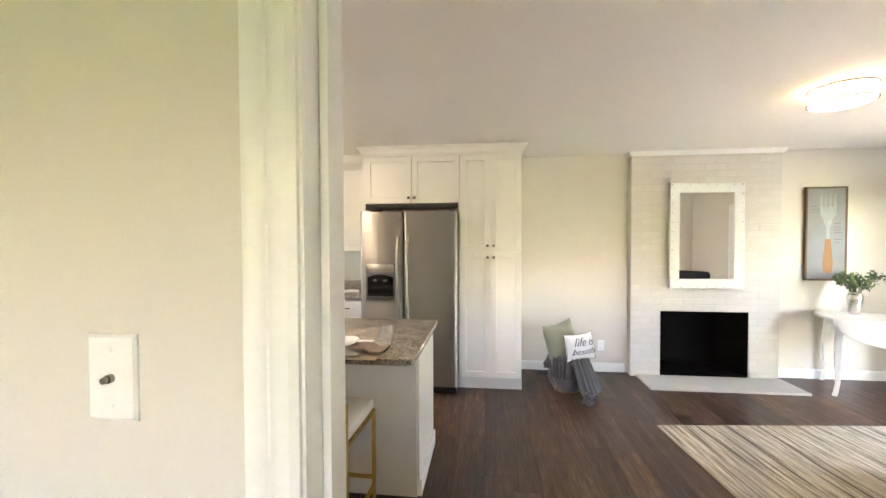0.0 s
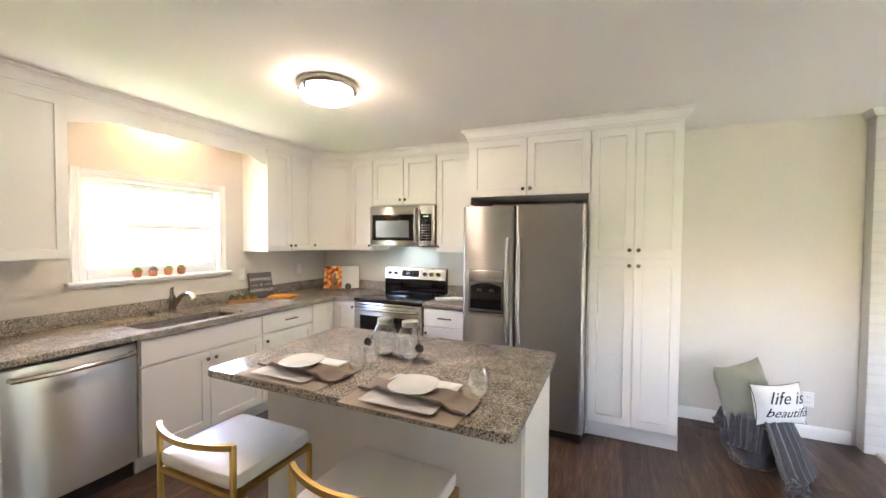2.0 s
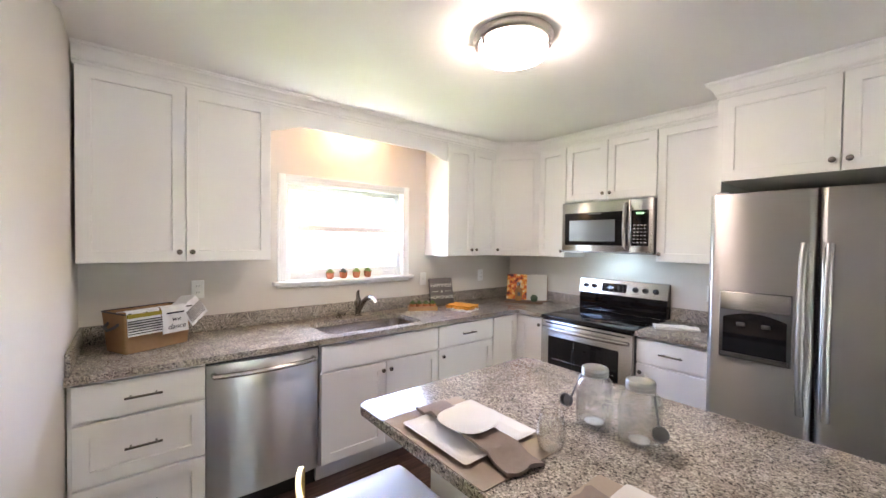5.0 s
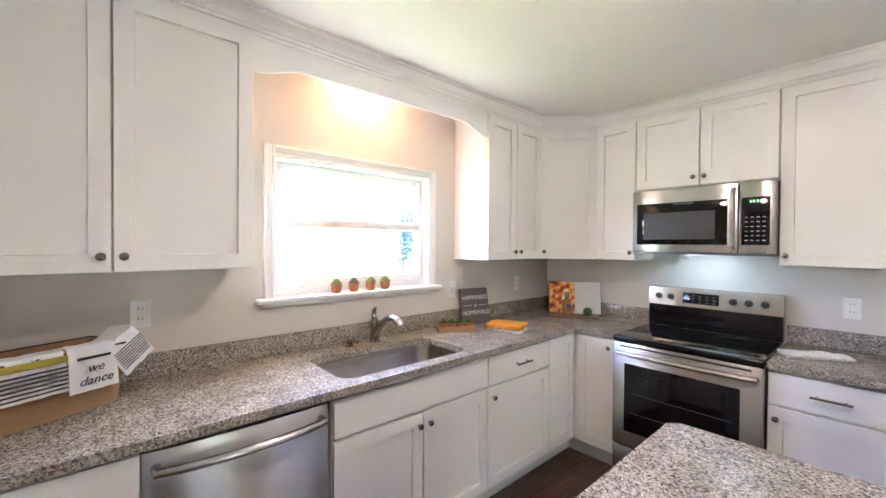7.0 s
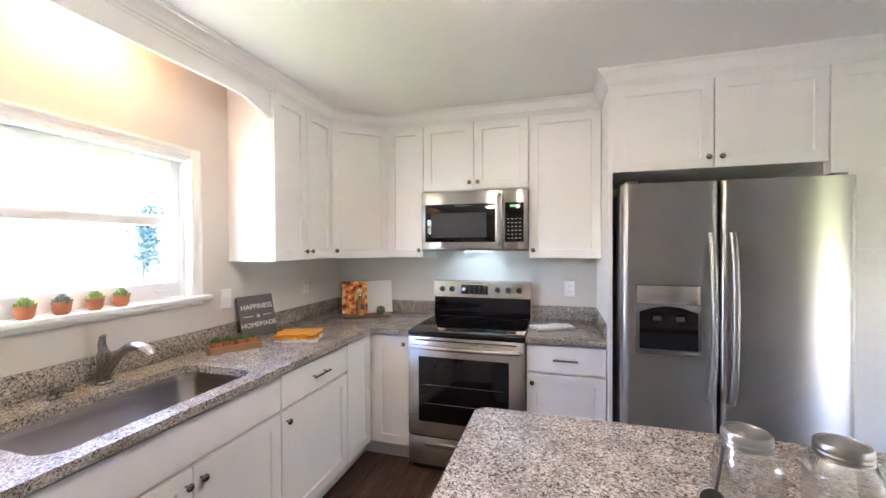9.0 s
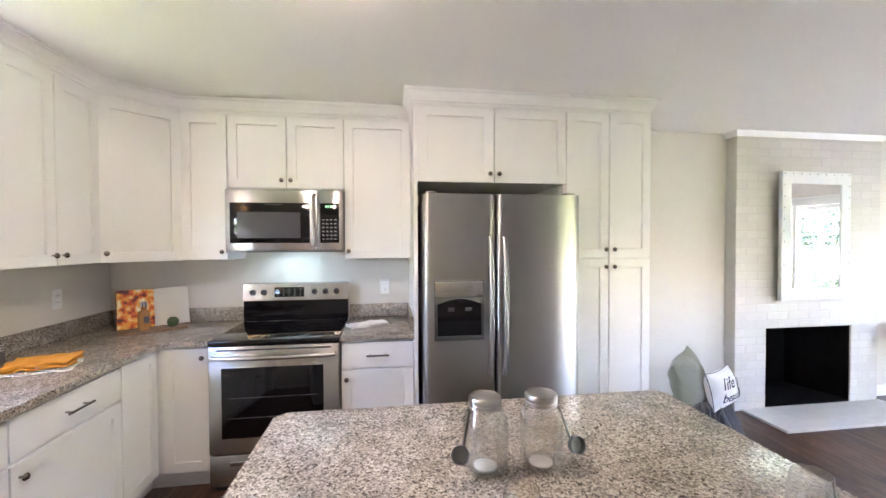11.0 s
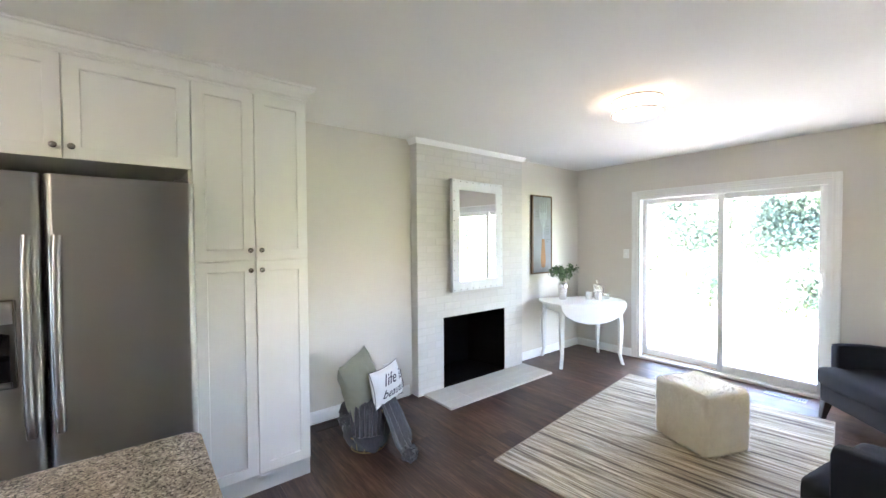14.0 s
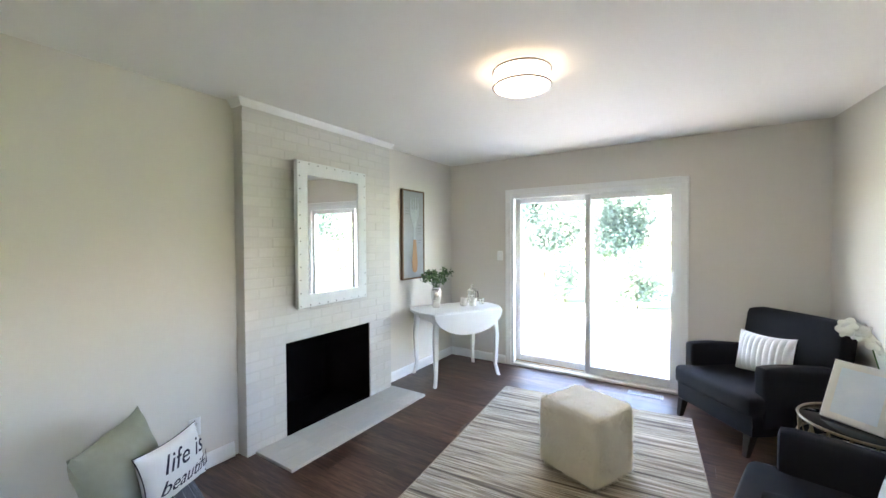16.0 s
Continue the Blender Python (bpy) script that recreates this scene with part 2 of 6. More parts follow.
def lathed(profile, n=24, at=(0, 0, 0)):
    return lathe(bmesh.new(), profile, n, at)


def tube(bm, points, radius, n=8, cap=True, flat=None):
    """A rod along points; radius may be a list. flat: (width, thickness) for a flat bar instead."""
    pts = [Vector(p) for p in points]
    radii = radius if isinstance(radius, (list, tuple)) else [radius] * len(pts)
    rings, up = [], None
    for i, p in enumerate(pts):
        d = (pts[min(i + 1, len(pts) - 1)] - pts[max(i - 1, 0)]).normalized()
        if up is None:
            up = d.cross(Vector((0, 0, 1)) if abs(d.z) < 0.9 else Vector((1, 0, 0))).normalized()
        up = (up - d * up.dot(d)).normalized()
        side = d.cross(up)
        if flat:
            w, h = flat
            rings.append([p + up * a * w / 2 + side * b * h / 2 for a, b in ((1, 1), (-1, 1), (-1, -1), (1, -1))])
        else:
            rings.append([p + (up * math.cos(2 * math.pi * k / n) + side * math.sin(2 * math.pi * k / n)) * radii[i] for k in range(n)])
    loft(bm, rings, cap)
    return bm


def tubed(points, radius, n=8, **k):
    return tube(bmesh.new(), points, radius, n, **k)


def slab(bm, outline, z0, z1, bevel=0.0, seg=2):
    """A flat plate of any outline (counter-clockwise), lying between two heights."""
    a = [bm.verts.new((x, y, z0)) for x, y in outline]
    b = [bm.verts.new((x, y, z1)) for x, y in outline]
    k = len(outline)
    for i in range(k):
        bm.faces.new((a[i], a[(i + 1) % k], b[(i + 1) % k], b[i]))
    bm.faces.new(a[::-1])
    bm.faces.new(b)
    if bevel:
        edges = [bm.edges.get((r[i], r[(i + 1) % k])) for r in (a, b) for i in range(k)]
        bmesh.ops.bevel(bm, geom=edges, offset=bevel, segments=seg, affect="EDGES", profile=0.5)
    return bm


def panel(bm, w, h, steps, x=0.0, z=0.0):
    """A panel in the xz plane that faces -y: rectangles at (inset, y) joined from back to front."""
    rings = [[(x + i, y, z + i), (x + w - i, y, z + i), (x + w - i, y, z + h - i), (x + i, y, z + h - i)] for i, y in steps]
    loft(bm, rings)
    return bm


def smooth(bm, angle=35):
    for f in bm.faces:
        f.smooth = True
    for e in bm.edges:
        e.smooth = len(e.link_faces) == 2 and e.calc_face_angle(0) < radians(angle)


def mesh_of(name, bm, mat):
    bmesh.ops.recalc_face_normals(bm, faces=bm.faces)
    smooth(bm)
    me = bpy.data.meshes.new(name)
    bm.to_mesh(me)
    bm.free()
    me.materials.append(mat)
    return me


def part(name, bm, mat, parent, label=""):
    ob = new(name, mesh_of(name, bm, mat))
    ob.parent = parent
    if label:
        ob["label"] = label
    return ob


def thing(name, m, label, category, group="", kind=""):
    ob = new(name)
    ob.empty_display_size = 0.1
    ob.matrix_world = m
    return tagged(ob, label, category, group, kind)


def solid(name, bm, mat, label, category, kind="", m=None, group=""):
    ob = new(name, mesh_of(name, bm, mat))
    if m is not None:
        ob.matrix_world = m
    return tagged(ob, label, category, group, kind)


def soft_box(bm, x0, y0, z0, x1, y1, z1, r, seg=4, puff=0.0, jitter=0.0, cuts=0):
    """An upholstered block: rounded edges, faces slightly puffed and uneven."""
    b = bmesh.new()
    box(b, x0, y0, z0, x1, y1, z1)
    if cuts:
        bmesh.ops.subdivide_edges(b, edges=b.edges[:], cuts=cuts, use_grid_fill=True)
    cx, cy, cz = (x0 + x1) / 2, (y0 + y1) / 2, (z0 + z1) / 2
    hx, hy, hz = abs(x1 - x0) / 2, abs(y1 - y0) / 2, abs(z1 - z0) / 2
    for v in b.verts:
        p = v.co - Vector((cx, cy, cz))
        q = Vector((max(-hx + r, min(hx - r, p.x)), max(-hy + r, min(hy - r, p.y)), max(-hz + r, min(hz - r, p.z))))
        d = p - q
        if d.length > 1e-6:
            p = q + d.normalized() * r
        if puff:
            n = Vector((p.x / hx, p.y / hy, p.z / hz))
            p.x *= 1 + puff * (1 - min(1, n.y * n.y)) * (1 - min(1, n.z * n.z))
            p.y *= 1 + puff * (1 - min(1, n.x * n.x)) * (1 - min(1, n.z * n.z))
            p.z *= 1 + puff * (1 - min(1, n.x * n.x)) * (1 - min(1, n.y * n.y))
        v.co = p + Vector((cx, cy, cz))
        if jitter:
            v.co += v.co.normalized() * 0 + Vector((noise.noise(v.co * 9), noise.noise(v.co * 9 + Vector((7, 0, 0))), noise.noise(v.co * 9 + Vector((0, 7, 0))))) * jitter
    me = bpy.data.meshes.new("tmp")
    b.to_mesh(me)
    b.free()
    bm.from_mesh(me)
    bpy.data.meshes.remove(me)
    return bm


# ---------------------------------------------------------------- plan
WX, EX, NY = -3.50, 4.30, 4.14      # faces of the window wall, the sliding-door wall and the fireplace wall
KY, LY, DY = 0.605, 0.56, 0.115      # faces of the kitchen's and living side's near walls and of the doorway wall
H = 2.445                           # ceiling height
FX, FY = -2.87, 3.53                # fronts of the base cabinets on the window wall and on the fireplace wall


# ---------------------------------------------------------------- structure
def wall(name, boxes, label):
    bm = bmesh.new()
    for b in boxes:
        box(bm, *b)
    return solid(name, bm, WALL, label, "wall", "structure")


WIN = (1.69, 2.72, 1.19, 1.935)     # window opening: y from, y to, z from, z to
SLD = (1.58, 3.31, 0.0, 2.02)       # sliding door opening
DOOR = (-0.293, 0.40, 2.05)         # doorway: x from, x to, height
FB = (1.78, 2.67, 0.0, 0.715)       # firebox: x from, x to, z from, z to

wall("wall_west", [(WX - 0.16, KY - 0.5, 0, WX, WIN[0], H), (WX - 0.16, WIN[1], 0, WX, NY + 0.15, H), (WX - 0.16, WIN[0], 0, WX, WIN[1], WIN[2]), (WX - 0.16, WIN[0], WIN[3], WX, WIN[1], H)], "greige painted wall with the kitchen window")
wall("wall_east", [(EX, LY - 0.5, 0, EX + 0.16, SLD[0], H), (EX, SLD[1], 0, EX + 0.16, NY + 0.15, H), (EX, SLD[0], SLD[3], EX + 0.16, SLD[1], H)], "greige painted wall with the sliding glass door")
wall("wall_north", [(WX, NY, 0, FB[0] - 0.03, NY + 0.15, H), (FB[1] + 0.03, NY, 0, EX, NY + 0.15, H), (FB[0] - 0.03, NY, FB[3] + 0.03, FB[1] + 0.03, NY + 0.15, H)], "greige painted wall behind cabinets and fireplace")
bm = bmesh.new()
slab(bm, [(WX - 0.16, 0.0), (-0.42, 0.0), (-0.42, DY), (-2.80, KY - 0.02), (-2.86, KY - 0.002), (WX, KY - 0.002), (WX - 0.16, KY - 0.002)], 0, H)
solid("wall_kitchen_near", bm, WALL, "greige painted wall at the end of the counter", "wall", "structure")
bm = bmesh.new()
near_y = lambda x: DY + (x - 0.52) * (LY - DY) / (EX - 0.52)
LIGHT_GAP = (1.45, 2.05, 0.95, 1.55)       # unseen opening added for light: x from, x to, z from, z to
for xa, xb, z0, z1 in ((0.52, LIGHT_GAP[0], 0, H), (LIGHT_GAP[1], EX, 0, H), (LIGHT_GAP[0], LIGHT_GAP[1], 0, LIGHT_GAP[2]), (LIGHT_GAP[0], LIGHT_GAP[1], LIGHT_GAP[3], H)):
    slab(bm, [(xa, 0.0), (xb + (0.16 if xb == EX else 0.0), 0.0), (xb, near_y(xb)), (xa, near_y(xa))], z0, z1)
solid("wall_living_near", bm, WALL, "greige painted wall behind the armchairs with a window opening", "wall", "structure")
wall("wall_doorway", [(-0.42, DY - 0.115, 0, DOOR[0] - 0.02, DY, H), (DOOR[1] + 0.02, DY - 0.115, 0, 0.52, DY, H), (DOOR[0] - 0.02, DY - 0.115, DOOR[2] + 0.02, DOOR[1] + 0.02, DY, H)], "greige painted wall round the doorway")
wall("wall_hall_west", [(-1.35, -2.6, 0, -1.23, DY - 0.115, H)], "greige painted hall wall")
wall("wall_hall_east", [(1.2, -2.6, 0, 1.32, DY - 0.115, H)], "greige painted hall wall")
# the unseen opening is added to let sky light into the hall
wall("wall_hall_south", [(-1.23, -2.72, 0, -0.75, -2.6, H), (-0.15, -2.72, 0, 1.2, -2.6, H), (-0.75, -2.72, 0, -0.15, -2.6, 1.25), (-0.75, -2.72, 1.75, -0.15, -2.6, H)], "greige painted hall wall with a window opening")
solid("ceiling", boxed(WX - 0.16, -2.72, H, EX + 0.16, NY + 0.15, H + 0.12), CEIL, "flat off-white painted ceiling", "ceiling", "structure")
bm = bmesh.new()
slab(bm, [(WX - 0.16, 0.0), (-1.35, 0.0), (-1.35, -2.72), (1.32, -2.72), (1.32, 0.0), (EX + 0.16, 0.0), (EX + 0.16, NY + 0.15), (WX - 0.16, NY + 0.15)], -0.12, -0.010)
floor = solid("floor", bm, SUBFLOOR, "dark brown wood plank floor", "floor", "structure")


def casing(bm, path, width, depth, normal):
    """Moulded casing: a stepped profile swept straight, one board for each pair of points. path: ((a, b, outward), ...)"""
    n = Vector(normal)
    for a, b, out in path:
        a, b, out = Vector(a), Vector(b), Vector(out)
        prof = [(0, 0), (0, depth * 0.45), (0.010, depth * 0.62), (0.016, depth * 0.5), (width * 0.42, depth * 0.62), (width * 0.5, depth * 0.78), (width * 0.58, depth * 0.7), (width * 0.68, depth * 0.92), (width * 0.8, depth), (width - 0.006, depth), (width, depth * 0.85), (width, 0)]
        loft(bm, [[p + out * u + n * v for u, v in prof] for p in (a, b)])
    return bm


def baseboard(name, x0, y0, x1, y1, nx, ny):
    """A white skirting board with a rounded top along a wall."""
    bm = bmesh.new()
    prof = [(0, 0), (0.014, 0), (0.014, 0.075), (0.011, 0.086), (0.006, 0.092), (0.004, 0.1), (0, 0.1)]
    loft(bm, [[(x + nx * u, y + ny * u, v) for u, v in prof] for x, y in ((x0, y0), (x1, y1))])
    return solid(name, bm, TRIM, "white painted skirting board along the wall", "baseboard", "structure")


baseboard("baseboard", 0.29, NY, 1.44, NY, 0, -1)
baseboard("baseboard", 3.0, NY, EX - 0.002, NY, 0, -1)
baseboard("baseboard", EX, NY - 0.016, EX, 3.378, -1, 0)
baseboard("baseboard", EX, 1.512, EX, LY + 0.016, -1, 0)
baseboard("baseboard", 0.54, DY + 0.0015, EX - 0.016, LY - 0.002, -0.12, 0.99)
baseboard("baseboard", -2.79, KY - 0.0225, -0.44, DY + 0.0045, 0.218, 0.976)

# doorway lining and casings
door = thing("door_1", pose(0, 0, 0), "open doorway with white moulded casing", "doorway", kind="structure")
bm = bmesh.new()
y0, y1 = DY - 0.117, DY + 0.002
box(bm, DOOR[0] - 0.019, y0, 0, DOOR[0], y1, DOOR[2])
box(bm, DOOR[1], y0, 0, DOOR[1] + 0.019, y1, DOOR[2])
box(bm, DOOR[0] - 0.019, y0, DOOR[2], DOOR[1] + 0.019, y1, DOOR[2] + 0.019)
part("lining", bm, TRIM, door)
part("stop", boxed(DOOR[0] + 0.0005, DY - 0.075, 0, DOOR[0] + 0.011, DY - 0.035, DOOR[2]), TRIM, door)
for y, s in ((y0 + 0.001, -1), (y1 - 0.001, 1)):
    bm = bmesh.new()
    a, b, z = DOOR[0] - 0.004, DOOR[1] + 0.004, DOOR[2] + 0.004
    casing(bm, [((a, y, 0), (a, y, z + 0.06), (-1, 0, 0)), ((b, y, 0), (b, y, z + 0.06), (1, 0, 0)), ((a, y, z), (b, y, z), (0, 0, 1))], 0.058, 0.018, (0, s, 0))
    part("casing", bm, TRIM, door)

# kitchen window: two sashes, moulded casing, stool and apron
win = thing("window_1", pose(0, 0, 0), "white double-hung kitchen window with a moulded sill", "window", kind="structure")
a, b, c, d = WIN
bm = bmesh.new()
for y in ((a, a + 0.018), (b - 0.018, b)):
    box(bm, WX - 0.15, y[0], c, WX, y[1], d)
box(bm, WX - 0.15, a + 0.018, d - 0.018, WX, b - 0.018, d)
box(bm, WX - 0.15, a + 0.018, c, WX, b - 0.018, c + 0.02)
part("window_frame", bm, TRIM, win)
for name, z0, z1, x in (("upper_sash", 1.585, d - 0.018, WX - 0.10), ("lower_sash", c + 0.02, 1.615, WX - 0.066)):
    bm = bmesh.new()
    ya, yb = a + 0.018, b - 0.018
    for q in ((ya, z0, ya + 0.042, z1), (yb - 0.042, z0, yb, z1), (ya + 0.042, z0, yb - 0.042, z0 + (0.078 if "lower" in name else 0.04)), (ya + 0.042, z1 - 0.044, yb - 0.042, z1)):
        box(bm, x, q[0], q[1], x + 0.033, q[2], q[3], bevel=0.003)
    sash = part(name, bm, VINYL, win)
    pane = part("pane", boxed(x + 0.014, ya + 0.03, z0 + 0.03, x + 0.018, yb - 0.03, z1 - 0.028), DIM_PANE, sash)
bm = bmesh.new()
for y in (a + 0.16, b - 0.18):
    box(bm, WX - 0.033, y, c + 0.050, WX - 0.018, y + 0.06, c + 0.058, bevel=0.002)
part("sash_lift", bm, VINYL, win)
bm = bmesh.new()
casing(bm, [((WX, a + 0.012, c - 0.01), (WX, a + 0.012, d + 0.045), (0, -1, 0)), ((WX, b - 0.012, c - 0.01), (WX, b - 0.012, d + 0.045), (0, 1, 0)), ((WX, a + 0.012, d - 0.012), (WX, b - 0.012, d - 0.012), (0, 0, 1))], 0.058, 0.02, (1, 0, 0))
part("casing", bm, TRIM, win)
part("window_sill", boxed(WX - 0.06, a - 0.08, c - 0.012, WX + 0.055, b + 0.08, c + 0.014, bevel=0.006), TRIM, win)
part("apron", boxed(WX - 0.002, a - 0.05, c - 0.035, WX + 0.016, b + 0.05, c - 0.012, bevel=0.003), TRIM, win)

# sliding glass door
sld = thing("sliding_door", pose(0, 0, 0), "white framed sliding glass patio door with two panels", "sliding door", kind="structure")
a, b, c, d = SLD
bm = bmesh.new()
box(bm, EX + 0.002, a, 0.0, EX + 0.15, a + 0.035, d)
box(bm, EX + 0.002, b - 0.035, 0.0, EX + 0.15, b, d)
box(bm, EX + 0.002, a + 0.035, d - 0.045, EX + 0.15, b - 0.035, d)
part("door_frame", bm, VINYL, sld)
bm = bmesh.new()
box(bm, EX - 0.012, a + 0.035, 0.0, EX + 0.15, b - 0.035, 0.028, bevel=0.004)
box(bm, EX + 0.06, a + 0.035, 0.028, EX + 0.072, b - 0.035, 0.042)
part("threshold", bm, VINYL, sld)
part("threshold_strip", boxed(EX + 0.075, 2.45, 0.028, EX + 0.148, b - 0.036, 0.05, bevel=0.003), material("tan_sill_wood", (0.42, 0.27, 0.15), 0.5, second=(0.33, 0.2, 0.11), stretch=(8, 1, 8)), sld, "tan wooden track strip")
for name, ya, yb, x in (("fixed_panel", 2.405, b - 0.035, EX + 0.085), ("sliding_panel", a + 0.035, 2.465, EX + 0.035)):
    bm = bmesh.new()
    z0, z1, w = 0.045, d - 0.048, 0.055
    box(bm, x, ya, z0, x + 0.035, ya + w, z1, bevel=0.003)
    box(bm, x, yb - w, z0, x + 0.035, yb, z1, bevel=0.003)
    box(bm, x, ya + w, z0, x + 0.035, yb - w, z0 + 0.075, bevel=0.003)
    box(bm, x, ya + w, z1 - 0.06, x + 0.035, yb - w, z1, bevel=0.003)
    pn = part(name, bm, VINYL, sld)
    pane = part("pane", boxed(x + 0.015, ya + w - 0.005, z0 + 0.07, x + 0.019, yb - w + 0.005, z1 - 0.055), PANE, pn)
    if name == "sliding_panel":
        bm = bmesh.new()
        box(bm, x - 0.006, ya + 0.012, 0.93, x, ya + 0.046, 1.19, bevel=0.003)
        tube(bm, [(x - 0.004, ya + 0.029, 0.96), (x - 0.035, ya + 0.03, 0.975), (x - 0.042, ya + 0.03, 1.06), (x - 0.035, ya + 0.03, 1.145), (x - 0.004, ya + 0.029, 1.16)], 0.008)
        part("door_handle", bm, VINYL, pn, "white pull handle")
bm = bmesh.new()
casing(bm, [((EX, a + 0.006, 0), (EX, a + 0.006, d + 0.055), (0, -1, 0)), ((EX, b - 0.006, 0), (EX, b - 0.006, d + 0.055), (0, 1, 0)), ((EX, a + 0.006, d - 0.006), (EX, b - 0.006, d - 0.006), (0, 0, 1))], 0.065, 0.02, (-1, 0, 0))
part("casing", bm, TRIM, sld)


# ---------------------------------------------------------------- kitchen units
def knob(parent, x, z, y=-0.002):
    bm = lathed([(0.0045, 0), (0.0045, 0.010), (0.007, 0.013), (0.0135, 0.018), (0.0145, 0.023), (0.011, 0.028), (0.004, 0.030)], 14)
    bmesh.ops.rotate(bm, verts=bm.verts, matrix=Matrix.Rotation(radians(90), 3, "X"))
    bmesh.ops.translate(bm, verts=bm.verts, vec=(x, y, z))
    part("knob", bm, NICKEL, parent, "brushed nickel knob")


def bar_handle(parent, x, z, length=0.14, y=-0.002):
    bm = bmesh.new()
    tube(bm, [(x - length / 2, y - 0.03, z), (x + length / 2, y - 0.03, z)], 0.0055, 10)
    for s in (-1, 1):
        tube(bm, [(x + s * length * 0.34, y, z), (x + s * length * 0.34, y - 0.028, z)], 0.0045, 8)
    part("handle", bm, NICKEL, parent, "brushed nickel bar handle")


SHAKER = lambda y, f=0.057: [(0.0, y), (0.0, y - 0.0185), (0.0015, y - 0.020), (f, y - 0.020), (f + 0.0025, y - 0.0095), (f + 0.0035, y - 0.0095)]
FLAT = lambda y: [(0.0, y), (0.0, y - 0.0185), (0.0015, y - 0.020)]


def shaker(parent, x, z, w, h, knob_at=None, name="door", flat=False, handle=False):
    """A door or drawer front that covers x..x+w, z..z+h of its cabinet's face, with a gap all round."""
    g = 0.0032
    d = part(name, panel(bmesh.new(), w - 2 * g, h - 2 * g, FLAT(-0.001) if flat else SHAKER(-0.001), x + g, z + g), CAB, parent)
    if knob_at:
        knob(d, *knob_at, y=-0.021)
    if handle:
        bar_handle(d, x + w / 2, z + h / 2, y=-0.021)
    return d


def carcass(parent, w, d, h, z=0.0, x=0.0):
    part("body", boxed(x + 0.0005, 0, z, x + w - 0.0005, d, z + h), CAB, parent)


def wall_unit(m, w, h, doors, depth=0.305, label="white shaker wall cabinet with two doors"):
    """Local origin: lower left corner of the face; x along it, y into the wall. doors: (x from, width, knob side)."""
    c = thing("wall_cabinet", m, label, "cabinet", "kitchen wall cabinets")
    carcass(c, w, depth, h)
    for x, dw, side in doors:
        kx = x + dw - 0.03 if side == "r" else x + 0.03
        shaker(c, x, 0.0, dw, h, (kx, 0.055))
    return c


UB, UT = 1.378, 2.345       # wall cabinets: bottom and top of their doors
UX, UY = WX + 0.307, NY - 0.307
west = lambda y, z, x=UX: pose(x, y, z, 0, 0, 90)
wall_unit(west(KY + 0.012, UB), 0.898, UT - UB, [(0, 0.449, "r"), (0.449, 0.449, "l")])
wall_unit(west(2.955, UB), 0.605, UT - UB, [(0, 0.3025, "r"), (0.3025, 0.3025, "l")])
# corner unit with a slanting door
c = thing("wall_cabinet", pose(0, 0, 0), "white shaker corner wall cabinet with a slanting door", "cabinet", "kitchen wall cabinets")
bm = bmesh.new()
slab(bm, [(WX, 3.5615), (UX, 3.5615), (-2.869, UY), (-2.869, NY), (WX, NY)], UB, UT)
part("body", bm, CAB, c)
ang, dl = math.degrees(math.atan2(UY - 3.5615, -2.869 - UX)), math.hypot(UY - 3.5615, -2.869 - UX)
d = part("door", panel(bmesh.new(), dl - 0.008, UT - UB - 0.004, SHAKER(-0.001), 0.004, 0.002), CAB, c)
d.matrix_basis = pose(UX, 3.5615, UB, 0, 0, ang)
knob(d, 0.035, 0.055, y=-0.021)
wall_unit(pose(-2.867, UY, UB), 0.287, UT - UB, [(0, 0.287, "r")], label="narrow white shaker wall cabinet with one door")
wall_unit(pose(-2.579, UY, 1.858), 0.757, UT - 1.858, [(0, 0.3785, "r"), (0.3785, 0.3785, "l")], label="short white shaker cabinet above the microwave")
wall_unit(pose(-1.821, UY, UB), 0.459, UT - UB, [(0, 0.459, "l")], label="white shaker wall cabinet with one door")
# fridge surround and pantry
TY = 3.487
surround = thing("fridge_surround", pose(-1.361, TY, 0), "white fridge surround with two doors above the fridge", "cabinet")
part("side_panel", boxed(0.0, 0.0, 0.0, 0.024, NY - TY, UT), CAB, surround)
part("body", boxed(0.025, 0.0, 1.872, 0.998, NY - TY, UT), CAB, surround)
part("filler", boxed(0.983, 0.0, 0.0, 0.998, NY - TY, 1.871), CAB, surround)
shaker(surround, 0.025, 1.868, 0.487, UT - 1.868, (0.482, 1.925))
shaker(surround, 0.512, 1.868, 0.487, UT - 1.868, (0.542, 1.925))
pantry = thing("pantry_cabinet", pose(-0.362, TY, 0), "tall white shaker pantry cabinet with four doors", "cabinet")
part("body", boxed(0.0, 0.0, 0.115, 0.608, NY - TY, UT), CAB, pantry)
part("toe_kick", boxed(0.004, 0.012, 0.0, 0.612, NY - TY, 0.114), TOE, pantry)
for x, k in ((0.0, 0.274), (0.304, 0.334)):
    shaker(pantry, x, 0.118, 0.304, 1.262, (k, 1.325))
    shaker(pantry, x, 1.383, 0.304, UT - 1.383, (k, 1.44))


